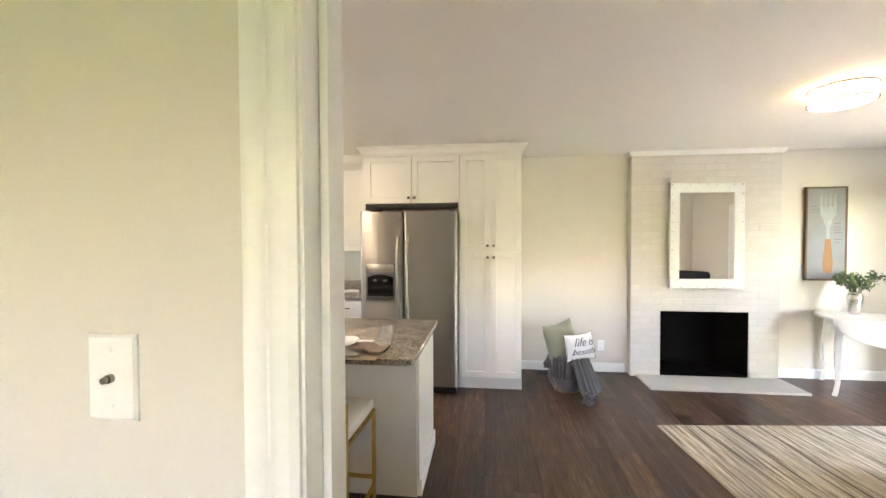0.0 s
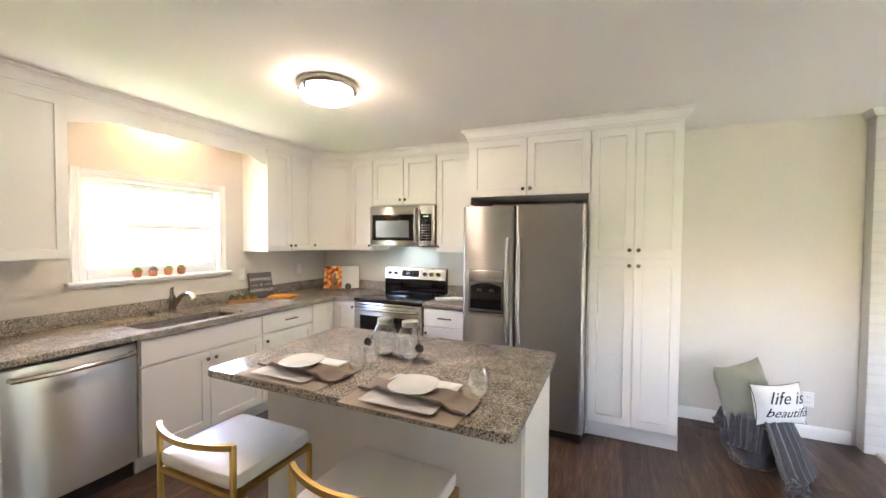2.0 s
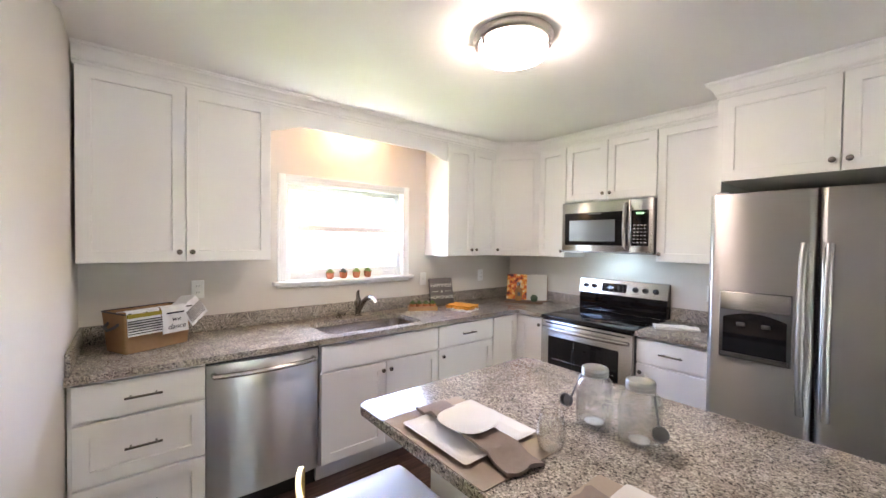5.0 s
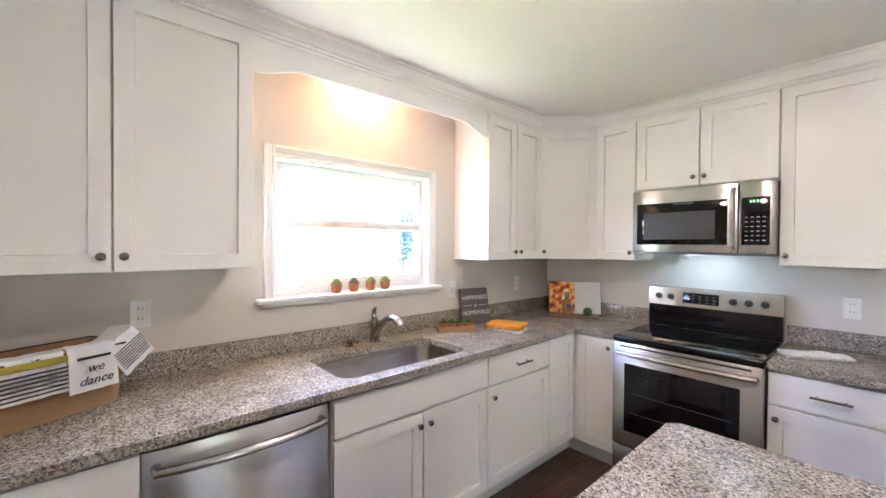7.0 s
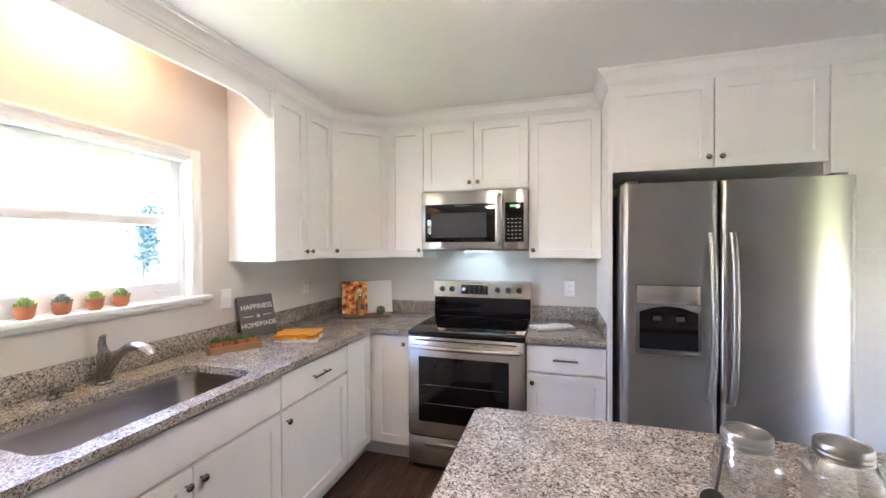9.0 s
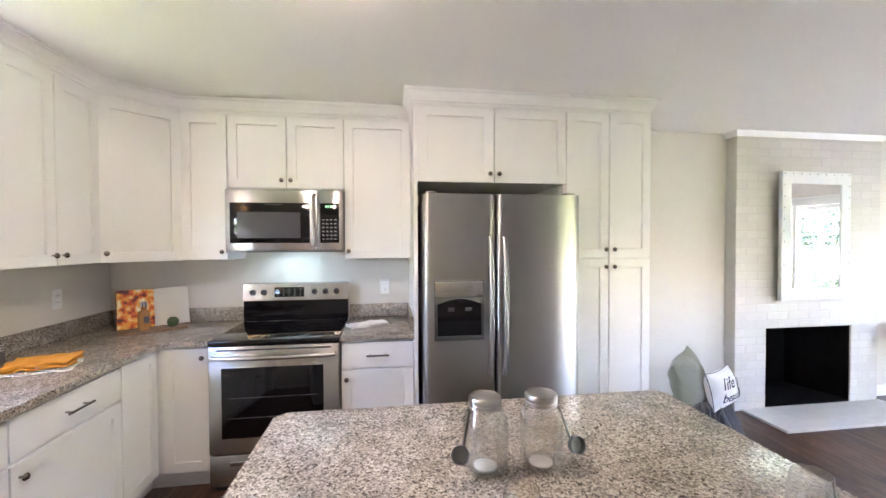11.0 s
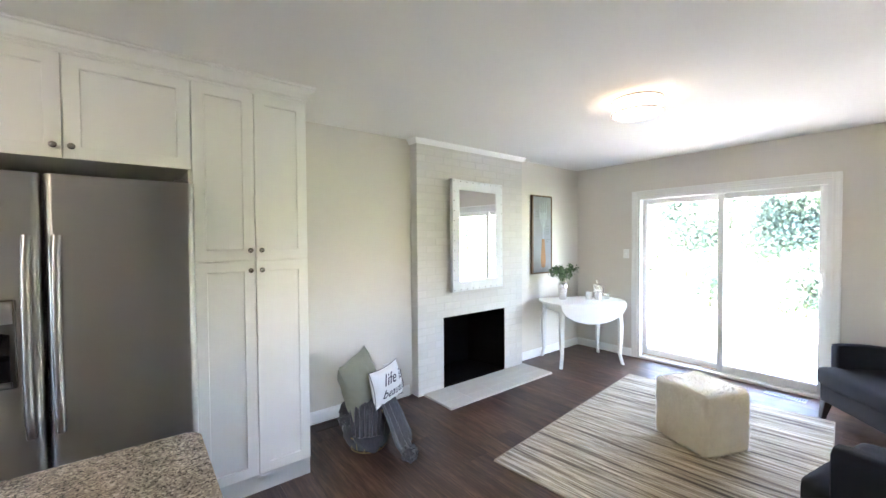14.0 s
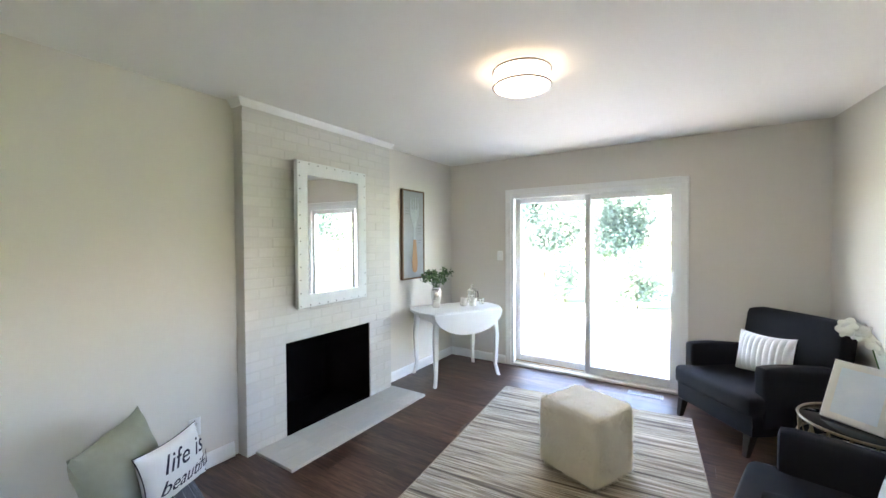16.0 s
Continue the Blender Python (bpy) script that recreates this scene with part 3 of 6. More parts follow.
def crown(name, path, label):
    """Crown moulding under the ceiling along a run of (x, y) points; the room is on the right of the way."""
    prof = [(0.0, UT + 0.004), (0.006, UT + 0.004), (0.006, UT + 0.018), (0.012, UT + 0.022), (0.012, UT + 0.034), (0.017, UT + 0.038), (0.022, UT + 0.052), (0.030, UT + 0.066), (0.044, UT + 0.076), (0.050, UT + 0.080), (0.050, UT + 0.090), (0.056, UT + 0.093), (0.056, H), (0.0, H)]
    pts = [Vector(p) for p in path]
    rings = []
    for i, p in enumerate(pts):
        a = (p - pts[i - 1]).normalized() if i else (pts[1] - p).normalized()
        b = (pts[i + 1] - p).normalized() if i < len(pts) - 1 else a
        na, nb = Vector((a.y, -a.x)), Vector((b.y, -b.x))
        n = (na + nb).normalized()
        n = n / max(0.3, n.dot(na))
        rings.append([(p.x + n.x * u, p.y + n.y * u, z) for u, z in prof])
    bm = bmesh.new()
    loft(bm, rings)
    return solid(name, bm, CAB, label, "crown moulding", "structure")


crown("trim", [(UX, KY + 0.002), (UX, 3.5615), (-2.869, UY), (-1.362, UY), (-1.362, TY), (0.247, TY), (0.247, NY)], "white stepped crown moulding above the cabinets")
bm = bmesh.new()
slab(bm, [(WX, KY + 0.003), (UX - 0.002, KY + 0.003), (UX - 0.002, 1.511), (WX, 1.511)], UT + 0.001, H)
slab(bm, [(WX, 2.955), (UX - 0.002, 2.955), (UX - 0.002, 3.5605), (-2.871, UY + 0.002), (-1.363, UY + 0.002), (-1.363, NY), (WX, NY)], UT + 0.001, H)
slab(bm, [(-1.36, TY + 0.002), (0.245, TY + 0.002), (0.245, NY), (-1.36, NY)], UT + 0.001, H)
solid("trim_soffit", bm, CAB, "white filler board above the cabinets", "trim", "structure")
# arched valance between the wall cabinets, above the window
bm = bmesh.new()
n, ya, yb = 28, 1.511, 2.955
under = [(ya + (yb - ya) * i / n, 2.195 + 0.06 * min(1.0, 2.4 * math.sin(math.pi * i / n)) ** 1.3) for i in range(n + 1)]
rings = [[(x, y, z) for y, z in under] + [(x, yb, H), (x, ya, H)] for x in (UX + 0.001, UX - 0.018)]
loft(bm, rings)
solid("trim_valance", bm, CAB, "white arched valance board above the window", "valance", "structure")
part_box = boxed(WX + 0.08, 2.1, 2.432, WX + 0.2, 2.3, H - 0.001, bevel=0.004)
solid("valance_light", part_box, glow_material("warm_valance_bulb", (1.0, 0.60, 0.26), 0.35), "small warm light above the kitchen window", "light")


def base_unit(m, w, fronts, depth=0.61, label="white shaker base cabinet", h=0.878, body=None):
    """Local origin: the face's left end on the floor. fronts: (kind, x, z, w, h, knob x)."""
    c = thing("base_cabinet", m, label, "cabinet", "kitchen base cabinets")
    carcass(c, w, depth, (body or h) - 0.115, 0.115)
    if body:
        part("front_rail", boxed(0.0005, 0.0, body, w - 0.0005, 0.02, h), CAB, c)
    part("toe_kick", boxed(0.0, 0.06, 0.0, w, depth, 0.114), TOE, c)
    for kind, x, z, fw, fh, k in fronts:
        if kind == "door":
            shaker(c, x, z, fw, fh, (k, z + fh - 0.055) if k is not None else None)
        else:
            shaker(c, x, z, fw, fh, name="drawer_front", flat=kind == "flat", handle=k is not None)
    return c


base = lambda y: pose(FX - 0.021, y, 0, 0, 0, 90)
base_unit(base(KY + 0.004), 0.512, [("flat", 0.012, 0.70, 0.50, 0.165, 1), ("drawer", 0.012, 0.415, 0.50, 0.275, 1), ("drawer", 0.012, 0.125, 0.50, 0.28, 1)], label="white base cabinet with three drawers")
base_unit(base(1.722), 0.908, [("flat", 0, 0.70, 0.908, 0.165, None), ("door", 0, 0.125, 0.454, 0.565, 0.424), ("door", 0.454, 0.125, 0.454, 0.565, 0.484)], label="white sink base cabinet with two shaker doors", body=0.66)
base_unit(base(2.632), 0.588, [("flat", 0, 0.70, 0.588, 0.165, 1), ("door", 0, 0.125, 0.588, 0.565, 0.035)], label="white base cabinet with a drawer above a door")
c = thing("base_cabinet", pose(0, 0, 0), "white corner base cabinet with a folding door", "cabinet", "kitchen base cabinets")
bm = bmesh.new()
slab(bm, [(WX, 3.222), (FX - 0.021, 3.222), (FX - 0.021, FY + 0.021), (-2.582, FY + 0.021), (-2.582, NY), (WX, NY)], 0.115, 0.878)
part("body", bm, CAB, c)
bm = bmesh.new()
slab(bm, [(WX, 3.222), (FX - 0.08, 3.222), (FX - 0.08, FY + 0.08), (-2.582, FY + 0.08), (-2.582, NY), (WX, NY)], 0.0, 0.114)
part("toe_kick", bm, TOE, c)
d = part("door", panel(bmesh.new(), 0.302, 0.74, SHAKER(-0.001), 0.002, 0.0), CAB, c)
d.matrix_basis = pose(FX - 0.021, 3.224, 0.125, 0, 0, 90)
d = part("door", panel(bmesh.new(), 0.262, 0.74, SHAKER(-0.001), 0.002, 0.0), CAB, c)
d.matrix_basis = pose(-2.848, FY + 0.021, 0.125)
knob(d, 0.228, 0.685, y=-0.021)
base_unit(pose(-1.818, FY + 0.021, 0), 0.455, [("flat", 0, 0.70, 0.455, 0.165, 1), ("door", 0, 0.125, 0.455, 0.565, 0.035)], label="white base cabinet with a drawer above a door", depth=0.588)

# granite tops and upstands
CT0, CT1 = 0.879, 0.912
SINK = (1.79, 2.53, -3.31, -2.922)      # y from, y to, x from, x to
bm = bmesh.new()
ex, ey = FX + 0.025, FY - 0.025


def rounded(x0, y0, x1, y1, r, n=5):
    out = []
    for cx, cy, a0 in ((x1 - r, y0 + r, -90), (x1 - r, y1 - r, 0), (x0 + r, y1 - r, 90), (x0 + r, y0 + r, 180)):
        for i in range(n + 1):
            a = radians(a0 + 90 * i / n)
            out.append((cx + r * math.cos(a), cy + r * math.sin(a)))
    return out


sy0, sy1, sx0, sx1 = SINK
outer = [(WX, KY), (ex, KY), (ex, ey - 0.02), (ex + 0.02, ey), (-2.581, ey), (-2.581, NY), (WX, NY)]
inner = rounded(sx0, sy0, sx1, sy1, 0.07)
rows = []
for pts in (outer, inner):
    lo, hi = [bm.verts.new((x, y, CT0)) for x, y in pts], [bm.verts.new((x, y, CT1)) for x, y in pts]
    for i in range(len(pts)):
        j = (i + 1) % len(pts)
        bm.faces.new((lo[i], lo[j], hi[j], hi[i]))
    rows.append((lo, hi))
for k in (0, 1):
    edges = []
    for r in rows:
        v = r[k]
        edges += [bm.edges.get((v[i], v[(i + 1) % len(v)])) for i in range(len(v))]
    bmesh.ops.triangle_fill(bm, edges=edges, use_beauty=True)
ct = solid("worktop", bm, GRANITE, "speckled grey granite worktop round the corner", "worktop")
part("upstand", boxed(WX + 0.001, KY + 0.002, CT1, WX + 0.02, NY - 0.002, CT1 + 0.10, bevel=0.003), GRANITE, ct)
part("upstand", boxed(WX + 0.021, NY - 0.02, CT1, -2.581, NY - 0.001, CT1 + 0.10, bevel=0.003), GRANITE, ct)
part("upstand", boxed(WX + 0.021, KY + 0.001, CT1, ex - 0.02, KY + 0.02, CT1 + 0.10, bevel=0.003), GRANITE, ct)
bm = bmesh.new()
slab(bm, [(-1.819, ey), (-1.362, ey), (-1.362, NY), (-1.819, NY)], CT0, CT1, 0.004)
ct = solid("worktop", bm, GRANITE, "speckled grey granite worktop beside the fridge", "worktop")
part("upstand", boxed(-1.819, NY - 0.02, CT1, -1.382, NY - 0.001, CT1 + 0.10, bevel=0.003), GRANITE, ct)
part("upstand", boxed(-1.381, ey + 0.03, CT1, -1.3625, NY - 0.001, CT1 + 0.10, bevel=0.003), GRANITE, ct)

# island
island = thing("kitchen_island", pose(0, 0, 0), "white island with a speckled granite top and seating overhang", "kitchen island")
part("body", boxed(-1.86, 1.79, 0.0, -0.50, 2.405, 0.872), CAB, island)
bm = panel(bmesh.new(), 0.60, 0.868, [(0, 0), (0, -0.010), (0.0, -0.012)], 0.0, 0.0)
e = part("end_panel", bm, CAB, island)
e.matrix_basis = pose(-0.50, 1.80, 0.002, 0, 0, 90)
part("end_base", boxed(-0.488, 1.80, 0.0, -0.474, 2.405, 0.10, bevel=0.003), TRIM, island)
bm = bmesh.new()
slab(bm, rounded(-1.905, 1.475, -0.457, 2.447, 0.035), 0.873, 0.906, 0.006, 3)
ITOP = 0.906
part("top", bm, GRANITE, island, "speckled grey granite top with rounded edges")


# ---------------------------------------------------------------- more materials
GOLD = material("brushed_gold", (0.62, 0.40, 0.13), 0.32, 1.0, scale=30)
LEATHER = material("white_leather", (0.76, 0.75, 0.72), 0.34, second=(0.73, 0.72, 0.69), scale=5, bump=0.12, bump_scale=220)
FABRIC = material("charcoal_fabric", (0.014, 0.014, 0.018), 0.9, second=(0.022, 0.022, 0.027), scale=240, bump=0.3, bump_scale=600, spec=0.2)
DARKWOOD = material("dark_wood", (0.02, 0.014, 0.011), 0.35)
FUR = material("cream_fur", (0.86, 0.80, 0.68), 0.95, second=(0.70, 0.63, 0.50), scale=9, sheen=0.4)
HAIR = material("cream_fur_strand", (0.88, 0.82, 0.70), 0.95, second=(0.78, 0.71, 0.58), scale=9, sheen=0.5)
hn, hl = HAIR.node_tree.nodes, HAIR.node_tree.links
hair_glow, hair_mix = hn.new("ShaderNodeBsdfTranslucent"), hn.new("ShaderNodeMixShader")
hair_glow.inputs[0].default_value = (0.90, 0.84, 0.72, 1)
hair_mix.inputs[0].default_value = 0.5
hl.new(hn["Principled BSDF"].outputs[0], hair_mix.inputs[1])
hl.new(hair_glow.outputs[0], hair_mix.inputs[2])
hl.new(hair_mix.outputs[0], hn["Material Output"].inputs[0])
WHITE_CLOTH = material("white_cloth", (0.80, 0.80, 0.80), 0.85, scale=30, bump=0.3, bump_scale=300, sheen=0.2)
TAUPE = material("taupe_linen", (0.24, 0.19, 0.16), 0.9, second=(0.30, 0.245, 0.21), scale=60, bump=0.4, bump_scale=400)
MATTAN = material("tan_placemat", (0.42, 0.34, 0.26), 0.85, second=(0.36, 0.29, 0.22), scale=180, bump=0.5, bump_scale=350)
CHINA = material("white_china", (0.84, 0.83, 0.80), 0.12, coat=0.3)
CLEAR = clear_material("clear_glass")
# opaque pale colour paints the bright reflection in the jars' thick base
BASE_SHINE = material("thick_glass_shine", (0.74, 0.77, 0.78), 0.12, coat=0.5)
TERRA = material("terracotta", (0.50, 0.17, 0.07), 0.8, second=(0.42, 0.14, 0.06), scale=30, bump=0.2)
SOIL = material("soil", (0.03, 0.02, 0.015), 0.95, bump=0.8)
GREEN = material("leaf_green", (0.06, 0.13, 0.035), 0.5, second=(0.10, 0.18, 0.05), scale=25)
DKGREEN = material("dark_leaf_green", (0.035, 0.075, 0.03), 0.55, second=(0.07, 0.11, 0.05), scale=25)
LIME = material("succulent_green", (0.22, 0.30, 0.05), 0.5, second=(0.12, 0.2, 0.04), scale=30)
GREYGREEN = material("grey_green_leaf", (0.10, 0.13, 0.10), 0.6, scale=30)
TRAYWOOD = material("light_wood", (0.42, 0.24, 0.12), 0.55, second=(0.32, 0.17, 0.08), scale=9, stretch=(1, 10, 10))
CARDBOARD = material("brown_canvas", (0.36, 0.21, 0.10), 0.85, second=(0.31, 0.18, 0.085), scale=40, bump=0.2)
SLATE = material("grey_sign_board", (0.10, 0.095, 0.10), 0.7, second=(0.14, 0.13, 0.135), scale=12)
CHALK = material("white_lettering", (0.75, 0.75, 0.73), 0.7)
INK = material("black_lettering", (0.02, 0.02, 0.03), 0.7)
ORANGE = material("orange_cloth", (0.72, 0.30, 0.03), 0.85, second=(0.62, 0.25, 0.025), scale=40, bump=0.3, bump_scale=200)
OLIVE = material("olive_band", (0.35, 0.28, 0.03), 0.85)
SAGE = material("sage_cloth", (0.29, 0.295, 0.225), 0.85, second=(0.24, 0.245, 0.185), scale=30, bump=0.3, bump_scale=250, sheen=0.2)
THROW = material("dark_grey_knit", (0.12, 0.122, 0.13), 0.95, second=(0.055, 0.056, 0.062), scale=70, stretch=(1, 1, 0.25), bump=1.0, bump_scale=160, sheen=0.3)
WHITEWASH = material("whitewashed_wood", (0.78, 0.79, 0.78), 0.45, second=(0.62, 0.66, 0.65), scale=14, stretch=(1, 1, 0.3), bump=0.1)
MIRROR = material("mirror_silver", (0.93, 0.94, 0.94), 0.0, 1.0, second=(0.93, 0.94, 0.94))
ARTWOOD = material("brown_frame_wood", (0.20, 0.11, 0.055), 0.5, second=(0.13, 0.07, 0.035), scale=12, stretch=(8, 8, 1))
ARTGREY = material("grey_print", (0.19, 0.20, 0.21), 0.6, second=(0.29, 0.30, 0.31), scale=6)
FORKSTEEL = material("painted_steel_grey", (0.40, 0.43, 0.46), 0.5, second=(0.20, 0.22, 0.24), scale=22, stretch=(4, 1, 1))
SILVERPOT = material("hammered_silver", (0.70, 0.68, 0.66), 0.22, 1.0, bump=0.8, bump_scale=50)
PETAL = material("white_petal", (0.82, 0.81, 0.74), 0.6)
VENT = material("brown_vent", (0.07, 0.05, 0.04), 0.5, 0.3)
VENTGREY = material("grey_vent", (0.30, 0.30, 0.30), 0.45, 0.5)
PAPER = material("book_paper", (0.70, 0.67, 0.62), 0.7, scale=4)
PHOTO = material("orange_food_print", (0.75, 0.12, 0.01), 0.5)
pn, pl = PHOTO.node_tree.nodes, PHOTO.node_tree.links
pt = next(q for q in pn if q.type == "TEX_NOISE")
pt.inputs["Scale"].default_value = 24
pr = ramp(pn, pl, pt.outputs[0], [(0.36, (0.10, 0.02, 0.01)), (0.45, (0.70, 0.10, 0.01)), (0.55, (0.82, 0.36, 0.04)), (0.66, (0.85, 0.72, 0.42))])
pl.new(pr.outputs[0], pn["Principled BSDF"].inputs["Base Color"])
PRINT = material("blue_white_print", (0.80, 0.83, 0.85), 0.5, second=(0.50, 0.62, 0.70), scale=9)
GREENGLOW = glow_material("green_digits", (0.1, 1.0, 0.25), 0.012)


def text(parent, words, size, m, mat=CHALK, name="lettering", shear=0.0):
    cu = bpy.data.curves.new(name, "FONT")
    cu.body, cu.size, cu.align_x, cu.align_y, cu.extrude, cu.shear = words, size, "CENTER", "CENTER", 0.0006, shear
    cu.resolution_u = 3
    tmp = bpy.data.objects.new("tmp", cu)
    me = bpy.data.meshes.new_from_object(tmp)
    bpy.data.objects.remove(tmp)
    me.materials.clear()
    me.materials.append(mat)
    ob = new(name, me)
    ob.parent = parent
    ob.matrix_basis = m
    return ob


def leaves(count, center, radii, size, seed, shell=0.55, droop=0.0):
    """A cloud of small pointed leaf blades, as one mesh."""
    rg = np.random.RandomState(seed)
    v, f = [], []
    for i in range(count):
        d = rg.normal(size=3)
        d /= np.linalg.norm(d)
        r = shell + (1 - shell) * rg.rand()
        p = np.array(center) + d * r * np.array(radii)
        a = rg.normal(size=3)
        a[2] -= droop
        a /= np.linalg.norm(a)
        b = np.cross(a, rg.normal(size=3))
        b /= np.linalg.norm(b)
        s = size * (0.6 + 0.8 * rg.rand())
        k = len(v)
        v += [p, p + a * s * 0.5 + b * s * 0.28, p + a * s, p + a * s * 0.5 - b * s * 0.28]
        f.append((k, k + 1, k + 2, k + 3))
    me = bpy.data.meshes.new("leaves")
    me.from_pydata([tuple(q) for q in v], [], f)
    return me


def leaf_part(name, me, mat, parent):
    me.materials.append(mat)
    ob = new(name, me)
    ob.parent = parent
    return ob


# ---------------------------------------------------------------- fridge
fr = thing("fridge", pose(0, 0, 0), "stainless steel side-by-side fridge with water dispenser", "fridge")
fx0, fx1, fy, ft, sx = -1.322, -0.374, 3.25, 1.772, -0.895
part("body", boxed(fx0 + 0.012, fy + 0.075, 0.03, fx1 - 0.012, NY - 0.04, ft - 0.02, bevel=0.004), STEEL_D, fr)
part("base_grille", boxed(fx0 + 0.02, fy + 0.06, 0.01, fx1 - 0.02, fy + 0.09, 0.085), BLACK, fr)
for x in (fx0 + 0.05, fx1 - 0.05):
    part("hinge_cover", boxed(x - 0.03, fy + 0.03, ft - 0.004, x + 0.03, fy + 0.13, ft + 0.016, bevel=0.006), STEEL_D, fr)


def fridge_door(x0, x1):
    """A door leaf with rounded upright edges."""
    bm = bmesh.new()
    r, k = 0.03, 6
    pts = [(x1, fy + 0.07), (x0, fy + 0.07)]
    pts += [(x0 + r - r * math.cos(radians(90 * i / k)), fy + r - r * math.sin(radians(90 * i / k))) for i in range(k + 1)]
    pts += [(x1 - r + r * math.sin(radians(90 * i / k)), fy + r - r * math.cos(radians(90 * i / k))) for i in range(k + 1)]
    slab(bm, pts, 0.09, ft, 0.004)
    return bm


dx0, dx1, dz0, dz1 = -1.262, -0.972, 0.925, 1.272
left = part("door", fridge_door(fx0, sx - 0.004), STEEL, fr)
right = part("door", fridge_door(sx + 0.004, fx1), STEEL, fr)
for d, hx in ((left, sx - 0.042), (right, sx + 0.042)):
    bm = bmesh.new()
    zs = [0.72 + 0.80 * i / 14 for i in range(15)]
    tube(bm, [(hx, fy - 0.012 - 0.048 * math.sin(math.pi * i / 14) ** 0.55, z) for i, z in enumerate(zs)], 0.0155, 12)
    part("door_handle", bm, STEEL, d, "curved stainless pull handle")
disp = part("dispenser", boxed(dx0, fy - 0.012, dz0, dx1, fy + 0.004, dz1, bevel=0.006), STEEL_D, left, "dark water and ice dispenser")
part("dispenser_panel", boxed(dx0 + 0.004, fy - 0.018, dz1 - 0.095, dx1 - 0.004, fy - 0.011, dz1 - 0.004, bevel=0.004), STEEL_H, left)
bm = bmesh.new()
n = 12
top = [(dx0 + 0.018 + (dx1 - dx0 - 0.036) * i / n, dz1 - 0.135 + 0.03 * math.sin(math.pi * i / n)) for i in range(n + 1)]
loft(bm, [[(x, y, z) for x, z in top] + [(dx1 - 0.018, y, dz0 + 0.03), (dx0 + 0.018, y, dz0 + 0.03)] for y in (fy - 0.0135, fy - 0.0125)])
part("dispenser_well", bm, BLACK_GLASS, left)
for x in (dx0 + 0.095, dx1 - 0.095):
    part("spout", boxed(x - 0.018, fy - 0.026, dz1 - 0.175, x + 0.018, fy - 0.013, dz1 - 0.155, bevel=0.004), STEEL_D, left)
part("drip_tray", boxed(dx0 + 0.012, fy - 0.03, dz0 + 0.008, dx1 - 0.012, fy - 0.012, dz0 + 0.03, bevel=0.004), STEEL_D, left)

# ---------------------------------------------------------------- microwave
mw = thing("microwave", pose(-2.578, 3.775, 1.428), "stainless steel over-range microwave with a black window", "microwave")
W, HM = 0.755, 0.418
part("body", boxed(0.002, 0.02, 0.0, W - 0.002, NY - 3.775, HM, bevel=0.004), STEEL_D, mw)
dr = part("door", boxed(0.0, -0.012, 0.012, 0.585, 0.019, HM, bevel=0.006), STEEL_H, mw)
part("window", boxed(0.03, -0.0155, 0.062, 0.535, -0.0115, HM - 0.088, bevel=0.002), BLACK_GLASS, dr)
part("window_mesh", boxed(0.075, -0.017, 0.095, 0.475, -0.0154, HM - 0.15), material("grey_glass_mesh", (0.07, 0.07, 0.075), 0.22), dr)
bm = bmesh.new()
tube(bm, [(0.565, -0.012, 0.045), (0.565, -0.045, 0.06), (0.565, -0.058, 0.2), (0.565, -0.045, HM - 0.05), (0.565, -0.012, HM - 0.035)], 0.014, 12)
part("door_handle", bm, STEEL, dr, "curved stainless handle")
cp = part("control_panel", boxed(0.588, -0.012, 0.012, W, 0.019, HM, bevel=0.006), STEEL_H, mw)
part("keypad", boxed(0.602, -0.0155, 0.062, W - 0.028, -0.0115, HM - 0.088, bevel=0.002), BLACK_GLASS, cp)
bm = bmesh.new()
for i in range(4):
    for j in range(6):
        box(bm, 0.617 + i * 0.026, -0.0168, 0.085 + j * 0.026, 0.631 + i * 0.026, -0.0154, 0.091 + j * 0.026)
part("key_marks", bm, material("key_print", (0.30, 0.30, 0.31), 0.5), cp)["kind"] = "stuff"
bm = bmesh.new()
for x in (0.638, 0.652, 0.668, 0.682):
    box(bm, x, -0.0168, HM - 0.118, x + 0.009, -0.0154, HM - 0.104)
part("clock_digits", bm, GREENGLOW, cp)
part("brand_mark", boxed(0.25, -0.0168, HM - 0.102, 0.36, -0.0154, HM - 0.096), STEEL_D, dr)
part("vent_grille", boxed(0.0, -0.004, 0.0, W, 0.019, 0.0115), STEEL_D, mw)
part("task_light", boxed(0.28, 0.17, -0.004, 0.47, 0.24, -0.0005), glow_material("cool_task_light", (0.6, 0.92, 1.0), 0.15), mw)

# ---------------------------------------------------------------- range
rg_ = thing("range", pose(-2.577, 3.50, 0), "stainless steel electric range with a black glass cooktop", "range")
W = 0.754
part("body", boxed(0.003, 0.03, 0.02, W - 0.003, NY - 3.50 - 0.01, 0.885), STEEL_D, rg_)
bm = bmesh.new()
box(bm, 0.0, -0.018, 0.882, W, 0.56, 0.914, bevel=0.008, seg=3)
part("cooktop", bm, BLACK_GLASS, rg_, "black glass cooktop")
for x, y, r in ((0.2, 0.15, 0.1), (0.56, 0.15, 0.08), (0.2, 0.42, 0.08), (0.56, 0.42, 0.1)):
    bm = bmesh.new()
    rings = [[(x + q * math.cos(2 * math.pi * i / 32), y + q * math.sin(2 * math.pi * i / 32), z) for i in range(32)] for q, z in ((r, 0.9142), (r, 0.9146), (r - 0.002, 0.9146), (r - 0.002, 0.9142))]
    loft(bm, rings + rings[:1], cap=False)
    part("burner_ring", bm, RING, rg_)
bm = bmesh.new()
